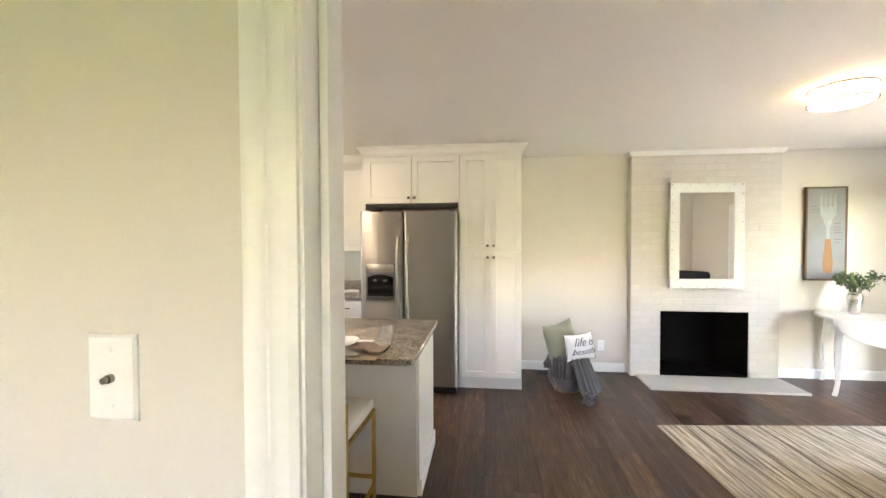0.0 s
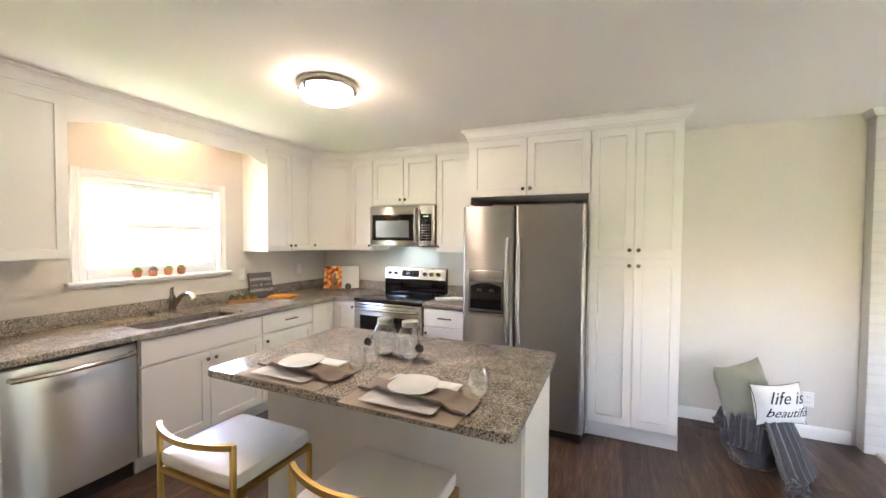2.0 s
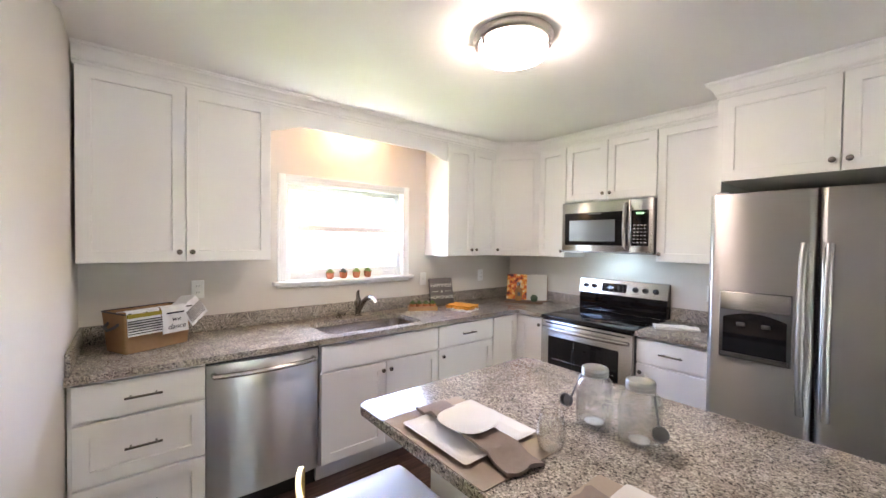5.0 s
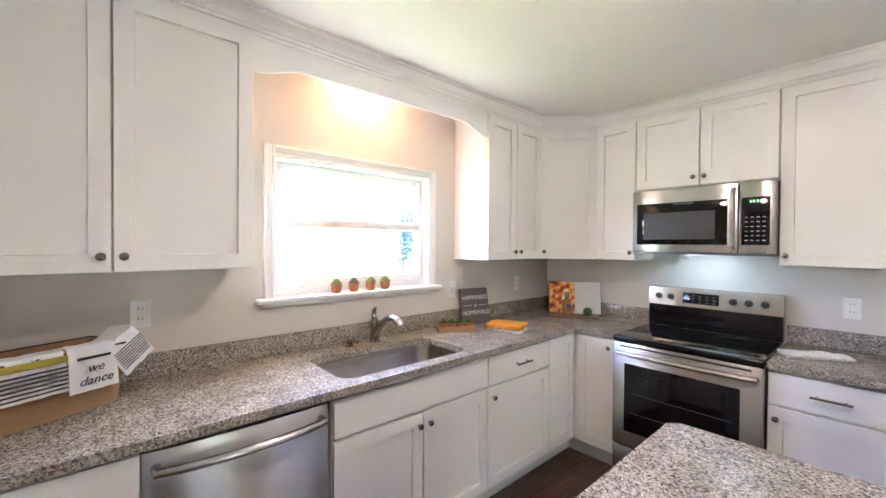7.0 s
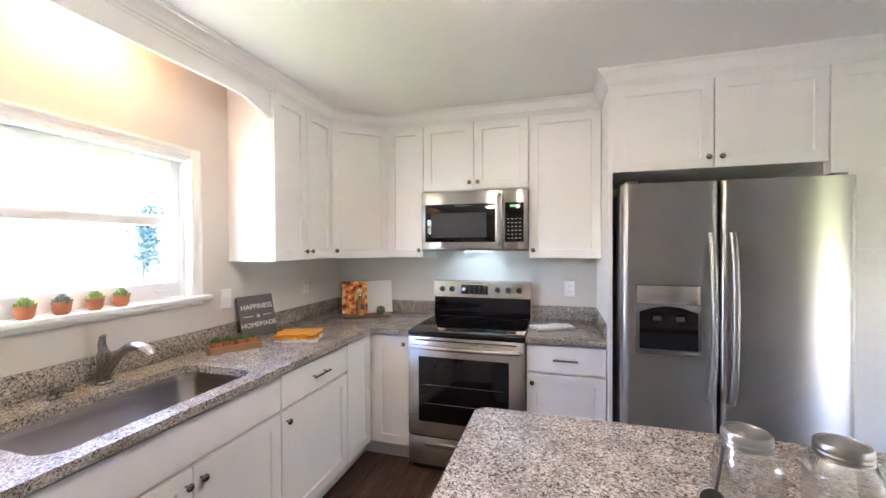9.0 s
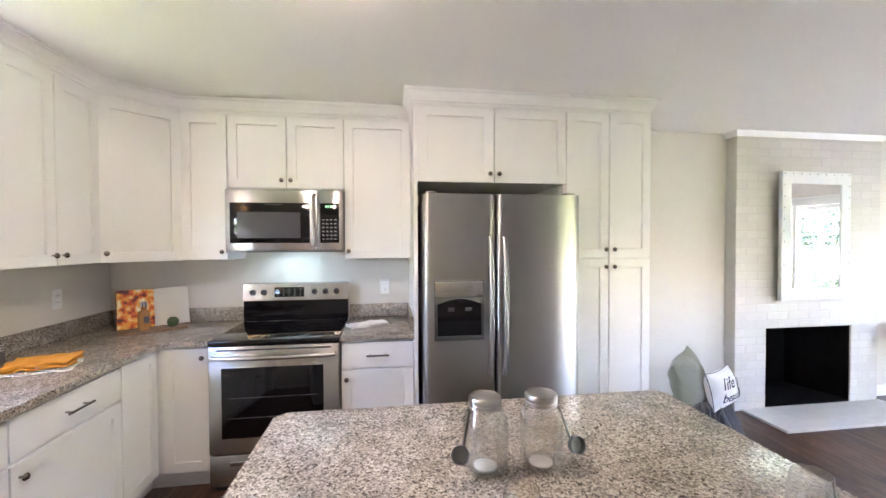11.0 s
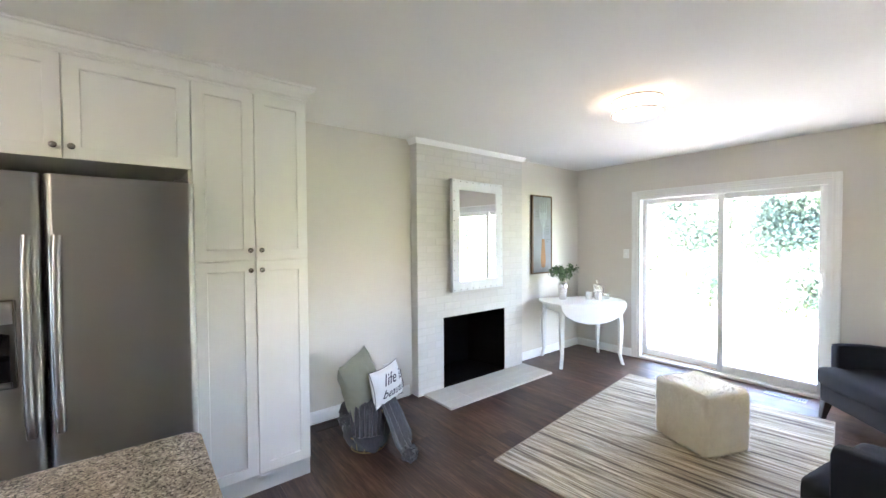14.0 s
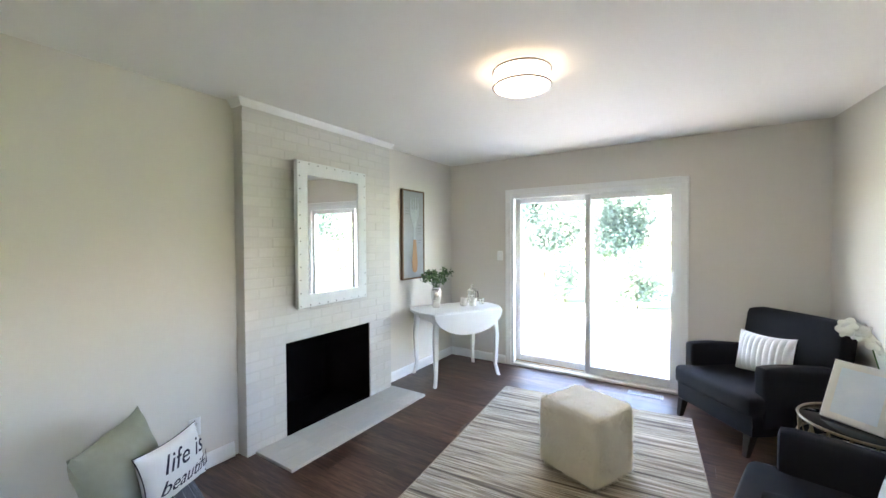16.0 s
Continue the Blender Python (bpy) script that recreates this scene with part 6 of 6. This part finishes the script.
def cushion(bm, w, h, t, n=14, ribs=0, wob=0.0, seed=0):
    """A filled cushion in the xz plane: thick in the middle, thin at the seam, pointed corners."""
    sides = []
    for s in (-1, 1):
        g = []
        for i in range(n + 1):
            u = 2 * i / n - 1
            row = []
            for j in range(n + 1):
                v = 2 * j / n - 1
                k = (1 - abs(u) ** 2.6) ** 0.6 * (1 - abs(v) ** 2.6) ** 0.6
                pin = 1 - 0.13 * (1 - u * u) * (abs(v) ** 3) - 0.0
                pin2 = 1 - 0.13 * (1 - v * v) * (abs(u) ** 3)
                y = s * (t / 2) * k
                if ribs:
                    y += s * 0.012 * abs(math.sin(u * ribs * math.pi / 2)) * k ** 0.3
                if wob:
                    y += wob * noise.noise((u * 2, v * 2, seed))
                row.append((w / 2 * u * pin2, y, h / 2 * v * pin))
            g.append(row)
        sides.append(g)
    va = [[bm.verts.new(p) for p in r] for r in sides[0]]
    vb = [[va[i][j] if i in (0, n) or j in (0, n) else bm.verts.new(p) for j, p in enumerate(r)] for i, r in enumerate(sides[1])]
    for i in range(n):
        for j in range(n):
            bm.faces.new((va[i][j], va[i + 1][j], va[i + 1][j + 1], va[i][j + 1]))
            bm.faces.new((vb[i][j], vb[i][j + 1], vb[i + 1][j + 1], vb[i + 1][j]))
    return bm


def armchair(m, label):
    """Faces local -y; the seat's front edge is centred on the origin."""
    c = thing("armchair", m, label, "armchair", "armchairs")
    part("base", soft_box(bmesh.new(), -0.355, 0.02, 0.14, 0.355, 0.74, 0.30, 0.02, cuts=6), FABRIC, c)
    bm = bmesh.new()
    soft_box(bm, -0.36, -0.01, 0.27, 0.36, 0.62, 0.43, 0.045, cuts=12, puff=0.02)
    part("seat", bm, FABRIC, c)
    for s in (-1, 1):
        bm = bmesh.new()
        soft_box(bm, min(s * 0.275, s * 0.375), 0.10, 0.20, max(s * 0.275, s * 0.375), 0.72, 0.62, 0.03, cuts=10)
        for v in bm.verts:
            v.co.z -= 0.04 * max(0, (v.co.y - 0.3) / 0.45) if v.co.z > 0.4 else 0
        part("arm", bm, FABRIC, c)
    bm = bmesh.new()
    soft_box(bm, -0.375, 0.58, 0.25, 0.375, 0.74, 0.90, 0.045, cuts=12, puff=0.015)
    for v in bm.verts:
        v.co.y += 0.16 * max(0, v.co.z - 0.3)
    part("backrest", bm, FABRIC, c)
    for x in (-0.315, 0.315):
        for y, o in ((0.05, -0.03), (0.69, 0.05)):
            bm = bmesh.new()
            loft(bm, [[(x + a * w, y + d + b * w, z) for a, b in ((-1, -1), (1, -1), (1, 1), (-1, 1))] for z, w, d in ((0.0, 0.016, o), (0.145, 0.028, 0.0))])
            part("leg", bm, DARKWOOD, c)
    return c


A1, A2 = pose(3.55, 1.385, 0, 0, 0, 219.3), pose(2.04, 1.31, 0, 0, 0, 168)
armchair(A1, "charcoal fabric armchair with dark tapered legs by the window wall")
armchair(A2, "charcoal fabric armchair with dark tapered legs beside the side table")
for A, r in ((A1, 6), (A2, -5)):
    p = thing("cushion", A @ pose(0.0 if r > 0 else 0.06, 0.47, 0.59, -12, -3 if r > 0 else r, 0), "white ribbed cushion on an armchair", "cushion", "white cushions")
    part("cover", cushion(bmesh.new(), 0.47, 0.33, 0.13, 40, ribs=10), WHITE_CLOTH, p)

# side table with frame and orchid
BRONZE = material("dark_bronze", (0.30, 0.24, 0.16), 0.35, 1.0, scale=30)
ST = pose(2.62, 0.775, 0)
st = thing("side_table", ST, "round dark side table with a bronze lattice rim", "side table")
part("tabletop", lathed([(0.002, 0.585), (0.245, 0.585), (0.25, 0.59), (0.25, 0.597), (0.245, 0.6), (0.002, 0.6)], 40), BLACK_GLASS, st)
bm = bmesh.new()
for z in (0.602, 0.50):
    tube(bm, [(0.252 * math.cos(2 * math.pi * i / 48), 0.252 * math.sin(2 * math.pi * i / 48), z) for i in range(49)], 0.0065, 6)
part("rim", bm, BRONZE, st)
bm = bmesh.new()
for k in range(20):
    for s in (-1, 1):
        pts = []
        for i in range(7):
            a = 2 * math.pi * (k + s * (0.5 * i / 6)) / 20 * 1.0
            wv = 0.25 + 0.0 * i
            pts.append((wv * math.cos(a), wv * math.sin(a), 0.502 + 0.098 * i / 6 + 0.006 * math.sin(i * 1.05)))
        tube(bm, pts, 0.003, 5)
part("lattice", bm, BRONZE, st, "dark bronze lattice band")
for k in range(4):
    a = radians(45 + 90 * k)
    part("leg", tubed([(0.245 * math.cos(a), 0.245 * math.sin(a), 0.5), (0.2 * math.cos(a), 0.2 * math.sin(a), 0.25), (0.23 * math.cos(a), 0.23 * math.sin(a), 0.0)], 0.008, 8), BRONZE, st)
pf = thing("picture_frame", ST @ pose(-0.06, 0.075, 0.604, -22, 0, 228), "cream picture frame leaning back on the side table", "picture frame")
part("frame", panel(bmesh.new(), 0.24, 0.29, [(0, 0), (0, -0.014), (0.004, -0.018), (0.022, -0.016), (0.034, -0.010)], -0.12, 0.0), material("cream_frame", (0.78, 0.76, 0.71), 0.35, second=(0.70, 0.68, 0.62), scale=20), pf)
part("print", boxed(-0.087, -0.0125, 0.033, 0.087, -0.0095, 0.257), PRINT, pf)
part("strut", boxed(-0.02, 0.0, 0.02, 0.02, 0.006, 0.2), BLACK, pf)
oc = thing("orchid", ST @ pose(0.10, -0.06, 0.601), "white orchid in a pale pot", "orchid")
part("pot", lathed([(0.04, 0), (0.045, 0.005), (0.055, 0.09), (0.06, 0.1), (0.055, 0.1), (0.05, 0.08)], 24), CHINA, oc)
bm = bmesh.new()
for k in range(6):
    a = k * 1.05
    pts = [(0, 0, 0.085), (0.06 * math.cos(a), 0.06 * math.sin(a), 0.14), (0.13 * math.cos(a), 0.13 * math.sin(a), 0.125)]
    tube(bm, pts, 0.02, flat=(0.036, 0.003))
part("leaf", bm, DKGREEN, oc)
stem = [(0, 0, 0.09), (0.02, 0.0, 0.24), (0.015, 0.03, 0.36), (-0.04, 0.09, 0.43), (-0.10, 0.15, 0.46)]
part("stem", tubed(stem, 0.003, 6), GREEN, oc)
rg = random.Random(7)
for k in range(9):
    t = 1.9 + 2.1 * k / 8
    i = min(3, int(t))
    p = Vector(stem[i]).lerp(Vector(stem[i + 1]), t - i) + Vector((rg.uniform(-0.02, 0.02), rg.uniform(-0.02, 0.02), rg.uniform(-0.03, 0.01)))
    bm = bmesh.new()
    tilt = Matrix.Rotation(rg.uniform(0, 6.28), 4, "Z") @ Matrix.Rotation(rg.uniform(0.9, 1.4), 4, "X")
    for q in range(5):
        a = q * 1.2566
        r = 0.03 + 0.006 * (q % 2)
        c = bmesh.ops.create_icosphere(bm, subdivisions=2, radius=1.0, matrix=Matrix.Translation(p) @ tilt @ Matrix.Rotation(a, 4, "Z") @ Matrix.Translation((r * 0.62, 0, 0.004)) @ Matrix.Diagonal((r * 0.72, r * 0.58, 0.003, 1)))
    part("bloom", bm, PETAL, oc, "white petals")

# ---------------------------------------------------------------- basket with throw and cushions
BK = pose(0.70, 3.57, 0)
bs = thing("wire_basket", BK, "round wire basket on the floor", "basket")
WIRE = material("gold_wire", (0.45, 0.34, 0.2), 0.35, 1.0)
bm = bmesh.new()
for z, r in ((0.006, 0.125), (0.10, 0.14), (0.2, 0.15), (0.30, 0.16)):
    tube(bm, [(r * math.cos(2 * math.pi * i / 32), r * math.sin(2 * math.pi * i / 32), z) for i in range(33)], 0.004, 6)
part("hoop", bm, WIRE, bs)
bm = bmesh.new()
for k in range(14):
    a = 2 * math.pi * k / 14
    tube(bm, [(0.125 * math.cos(a), 0.125 * math.sin(a), 0.006), (0.16 * math.cos(a), 0.16 * math.sin(a), 0.30)], 0.003, 5)
for k in range(4):
    a = math.pi * k / 4
    tube(bm, [(0.125 * math.cos(a), 0.125 * math.sin(a), 0.006), (-0.125 * math.cos(a), -0.125 * math.sin(a), 0.006)], 0.003, 5)
part("wire", bm, WIRE, bs)
th = thing("throw_blanket", BK, "dark grey knitted throw with pompoms draped over a basket", "blanket")
bm = bmesh.new()
# the bunched part inside the basket
rings = []
for k in range(9):
    z = 0.012 + 0.36 * k / 8
    r0 = 0.128 + 0.04 * math.sin(k * 0.35) - (0.07 if k == 8 else 0)
    rings.append([((r0 + 0.045 * noise.noise((math.cos(a) * 2.5, math.sin(a) * 2.5, z * 9))) * math.cos(a), (r0 + 0.045 * noise.noise((math.cos(a) * 2.5, math.sin(a) * 2.5, z * 9))) * math.sin(a), z + 0.02 * noise.noise((math.cos(a) * 2, math.sin(a) * 2, 4))) for a in [2 * math.pi * i / 36 for i in range(36)]])
loft(bm, rings)
part("body", bm, THROW, th)


def fall(a0, a1, out, z_end, top=0.345, w_end=0.8, seed=0):
    """A pleated length that hangs over the rim and down outside."""
    bm = bmesh.new()
    n, rows = 28, []
    path = [(0.08, top - 0.03), (0.135, top), (0.175, top - 0.02), (0.19, top - 0.08), (0.19 + out * 0.4, (top + z_end) / 2), (0.19 + out * 0.8, z_end + 0.05), (0.19 + out, z_end)]
    mid = (a0 + a1) / 2
    for k, (r, z) in enumerate(path):
        f = 1 - (1 - w_end) * k / (len(path) - 1)
        row = []
        for i in range(n + 1):
            a = radians(mid + (a1 - a0) * f * (i / n - 0.5))
            q = r + 0.011 * math.sin(i * 1.45 + seed) * min(1, k / 2) + 0.008 * noise.noise((i * 0.3, k * 0.7, seed))
            row.append((q * math.cos(a), q * math.sin(a), z + 0.012 * noise.noise((i * 0.4, k, seed + 3))))
        rows.append(row)
    low = [[(x * 0.93, y * 0.93, z - 0.008) for x, y, z in r] for r in rows]
    loft(bm, [r + l[::-1] for r, l in zip(rows, low)])
    return bm


part("drape", fall(-100, 25, 0.13, 0.04, top=0.42, seed=1, w_end=0.55), THROW, th)
part("drape", fall(-165, -85, 0.0, 0.15, top=0.37, seed=4), THROW, th)
part("drape", fall(150, 205, 0.0, 0.22, seed=7), THROW, th)
for k, (x, y, z, r) in enumerate(((0.13, -0.355, 0.045, 0.055), (-0.19, -0.02, 0.25, 0.04), (0.20, 0.02, 0.22, 0.03))):
    bm = bmesh.new()
    bmesh.ops.create_icosphere(bm, subdivisions=4, radius=r, matrix=Matrix.Translation((x, y, z)))
    for v in bm.verts:
        v.co += (v.co - Vector((x, y, z))) * 0.35 * noise.noise(v.co * 70)
    part("pompom", bm, THROW, th, "fluffy grey pompom")
c1 = thing("cushion", BK @ pose(-0.05, 0.03, 0.47, -12, -7, 38), "sage green cushion standing in the basket", "cushion")
part("cover", cushion(bmesh.new(), 0.40, 0.40, 0.21, 18, wob=0.02, seed=3), SAGE, c1)
c2 = thing("cushion", BK @ pose(0.10, -0.10, 0.455, -12, -2, 24), "white lettered cushion with dark piping in the basket", "cushion")
cover = part("cover", cushion(bmesh.new(), 0.33, 0.26, 0.15, 18, wob=0.004, seed=5), WHITE_CLOTH, c2)
edge = [(0.165 * u * (1 - 0.13 * (1 - v * v) * abs(u) ** 3), 0, 0.13 * v * (1 - 0.13 * (1 - u * u) * abs(v) ** 3)) for u, v in [(-1 + 2 * i / 12, -1) for i in range(13)] + [(1, -1 + 2 * i / 12) for i in range(1, 13)] + [(1 - 2 * i / 12, 1) for i in range(1, 13)] + [(-1, 1 - 2 * i / 12) for i in range(1, 13)]]
part("piping", tubed(edge, 0.0025, 6), INK, c2)
script = material("navy_script", (0.02, 0.02, 0.05), 0.8)
for words, size, up in (("life is", 0.105, 0.045), ("beautiful", 0.078, -0.042)):
    line = text(c2, words, size, pose(0.0, 0.0, up, 90, 0, 0), script, shear=0.5)
    # the ink follows the swell of the cushion
    for v in line.data.vertices:
        u, w = min(0.95, abs(v.co.x) / 0.165), min(0.95, abs(v.co.y + up) / 0.13)
        v.co.z += 0.075 * ((1 - u ** 2.6) * (1 - w ** 2.6)) ** 0.6 + 0.009


# ---------------------------------------------------------------- floor vents
def floor_vent(m, mat, label):
    v = thing("floor_vent", m, label, "floor vent", "floor vents")
    bm = bmesh.new()
    for q in ((-0.15, -0.055, 0.15, -0.042), (-0.15, 0.042, 0.15, 0.055), (-0.15, -0.042, -0.135, 0.042), (0.135, -0.042, 0.15, 0.042)):
        box(bm, q[0], q[1], 0.0005, q[2], q[3], 0.005)
    part("frame", bm, mat, v)
    for i in range(14):
        x = -0.125 + i * 0.0192
        part("slat", boxed(x - 0.004, -0.042, 0.0015, x + 0.004, 0.042, 0.0042), mat, v)
    part("backing", boxed(-0.135, -0.042, 0.0004, 0.135, 0.042, 0.0012), SLOT, v)


floor_vent(pose(0.62, 4.04, 0), VENT, "dark brown slatted floor vent by the skirting board")
floor_vent(pose(4.13, 1.86, 0, 0, 0, 90), VENTGREY, "grey slatted floor vent by the sliding door")

# ---------------------------------------------------------------- outdoors
CONC = material("pale_concrete", (0.26, 0.255, 0.245), 0.9, second=(0.21, 0.205, 0.20), scale=2, bump=0.2)
LAWN = material("lawn", (0.10, 0.15, 0.05), 0.95, second=(0.16, 0.19, 0.08), scale=3, bump=0.5, bump_scale=30)
BARK = material("bark", (0.10, 0.075, 0.055), 0.9, bump=0.8, bump_scale=20)
FOL = [material("foliage_light", (0.15, 0.21, 0.16), 0.5, second=(0.20, 0.26, 0.19), scale=3), material("foliage_dark", (0.06, 0.10, 0.082), 0.5, second=(0.09, 0.13, 0.105), scale=3)]
solid("ground", boxed(-400, -400, -0.45, 400, 400, -0.30), LAWN, "mown lawn round the house", "ground", "structure")
solid("patio", boxed(EX + 0.17, -2.0, -0.30, 9.5, 7.5, -0.06, bevel=0.01), CONC, "pale concrete patio outside the sliding door", "patio", "structure")
solid("driveway", boxed(-14.0, -30.0, -0.30, -8.0, 30.0, -0.27), CONC, "pale concrete driveway beyond the kitchen window", "road", "structure")
solid("foundation", boxed(WX - 0.16, -2.72, -0.30, EX + 0.16, NY + 0.15, -0.125), CONC, "concrete foundation under the house", "foundation", "structure")
# out of view; the long east overhang is added to keep sun off the patio
solid("roof", boxed(WX - 0.55, -3.1, H + 0.125, EX + 1.75, NY + 0.55, H + 0.3), TRIM, "flat white roof edge over the house", "roof", "structure")


def tree(name, x, y, h, r, seed, count, label, mats, trunk=True, size=0.22):
    t = thing(name, pose(x, y, -0.30), label, "tree" if trunk else "shrub", "garden " + ("trees" if trunk else "shrubs"))
    rg = random.Random(seed)
    bm = bmesh.new()
    pts = [(0.1 * noise.noise((seed, k, 0)), 0.1 * noise.noise((seed, k, 5)), h * 0.75 * k / 6) for k in range(7)]
    w = 0.018 * h if trunk else 0.02
    tube(bm, pts, [w * (1 - 0.12 * k) for k in range(7)], 8)
    for k in range(6):
        a, z = rg.random() * 6.28, h * (0.3 + 0.4 * rg.random())
        tube(bm, [(0, 0, z), (math.cos(a) * r * 0.4, math.sin(a) * r * 0.4, z + r * 0.3), (math.cos(a) * r * 0.75, math.sin(a) * r * 0.75, z + r * 0.45)], [w * 0.4, w * 0.25, w * 0.08], 6)
    part("trunk", bm, BARK, t)
    n = 8
    for k in range(n):
        a, q = rg.random() * 6.28, r * 0.6 * rg.random()
        c = (math.cos(a) * q, math.sin(a) * q, h * (0.35 + 0.5 * k / n) if trunk else h * (0.2 + 0.65 * k / n))
        leaf_part("crown", leaves(count // n, c, (r * 0.55, r * 0.55, h * 0.2), size, seed * 10 + k, 0.25), mats[k % 2], t)
    return t


rg = random.Random(21)
for k in range(9):
    tree("hedge_tree", 12.0 + 2.5 * rg.random(), -5.0 + 2.1 * k, 4.2 + 1.6 * rg.random(), 1.75, 40 + k, 20000, "leafy garden tree beyond the patio", FOL, True, 0.10)
for k in range(7):
    tree("shrub", 10.6 + 0.6 * rg.random(), -3.0 + 1.9 * k, 1.5 + 0.4 * rg.random(), 0.95, 60 + k, 3600, "leafy shrub behind the patio", FOL, False, 0.09)
FOLW = [material("foliage_blue_green", (0.035, 0.075, 0.07), 0.7, second=(0.05, 0.10, 0.09), scale=3), material("foliage_deep", (0.025, 0.055, 0.05), 0.7, second=(0.04, 0.08, 0.07), scale=3)]
tree("conifer", -14.5, 10.4, 3.7, 0.75, 81, 1500, "blue-green garden tree beyond the kitchen window", FOLW, True, 0.16)
for k, (x, y, h, r) in enumerate(((-19, 5.0, 0.9, 0.9), (-20, 2.0, 0.8, 0.9), (-16, 14.5, 1.5, 1.1), (-21, -2.5, 0.9, 1.0))):
    tree("shrub", x, y, h, r, 90 + k, 1000, "leafy shrub across the driveway", FOLW, False, 0.16)


# ---------------------------------------------------------------- pieces of the setting
# floor planks along y, in staggered rows
rng = random.Random(4)
PW, PL = 0.178, 1.22
plank_mesh = {}
x = WX + 0.001 + PW / 2
while x - PW / 2 < EX + 0.06:
    y_start = -2.6 if abs(x) < 1.2 else 0.02
    y = y_start - rng.random() * PL
    while y < NY:
        a, b = max(y, y_start), min(y + PL, NY + 0.02 if not FB[0] < x < FB[1] else FY0)
        key = round(b - a, 3)
        if key > 0.03:
            if key not in plank_mesh:
                plank_mesh[key] = mesh_of("plank", boxed(-PW / 2 + 0.0004, 0, -0.0095, PW / 2 - 0.0004, key - 0.0008, 0.0, bevel=0.0005, seg=1), PLANK)
            p = new("plank", plank_mesh[key])
            p.parent = floor
            p.location = (x, a, 0)
        y += PL
    x += PW

# painted bricks on the chimney breast, running bond
BL, BH, GAP, proud = 0.205, 0.062, 0.010, 0.006
brick_mesh = {}


def brick(w, x, z, depth_x=None):
    key = round(w, 3)
    if key not in brick_mesh:
        brick_mesh[key] = mesh_of("brick", boxed(0, 0, 0, w, 0.02, BH, bevel=0.002, seg=1), BRICK)
    b = new("brick", brick_mesh[key])
    b.parent = fp
    b.location = (x, FY0 - 0.0001 + rng.uniform(-0.0007, 0.0010), z)


rowi, z = 0, 0.004
while z + BH < H - 0.04:
    x = fxa + 0.001
    first = True
    while x < fxb - 0.02:
        w = BL if not (first and rowi % 2) else BL / 2 - GAP / 2
        first = False
        w = min(w, fxb - 0.001 - x)
        spans = [(x, x + w)]
        if z < FB[3] - 0.01:
            spans = [(a, b) for a, b in ((x, min(x + w, FB[0])), (max(x, FB[1]), x + w)) if b - a > 0.02]
        for a, b in spans:
            brick(b - a, a, z)
        x += w + GAP
    rowi += 1
    z += BH + GAP
# pale tiles of the hearth, laid flush on the floor
hearth = thing("hearth", pose(0, 0, 0), "pale tiled hearth slab in front of the fireplace", "hearth")
part("bed", boxed(fxa + 0.06, 3.62, 0.0005, fxb + 0.012, FY0 - 0.004, 0.012), MORTAR, hearth)
tx = (fxb + 0.012 - fxa - 0.06) / 5
for i in range(5):
    for j in range(3):
        tw = 0.133
        y0 = 3.622 + j * (tw + 0.002)
        t = new("tile", mesh_of("tile", boxed(0.001, 0, 0.012, tx - 0.001, tw, 0.02, bevel=0.001, seg=1), HEARTH))
        t.parent = hearth
        t.location = (fxa + 0.06 + i * tx, y0, 0)
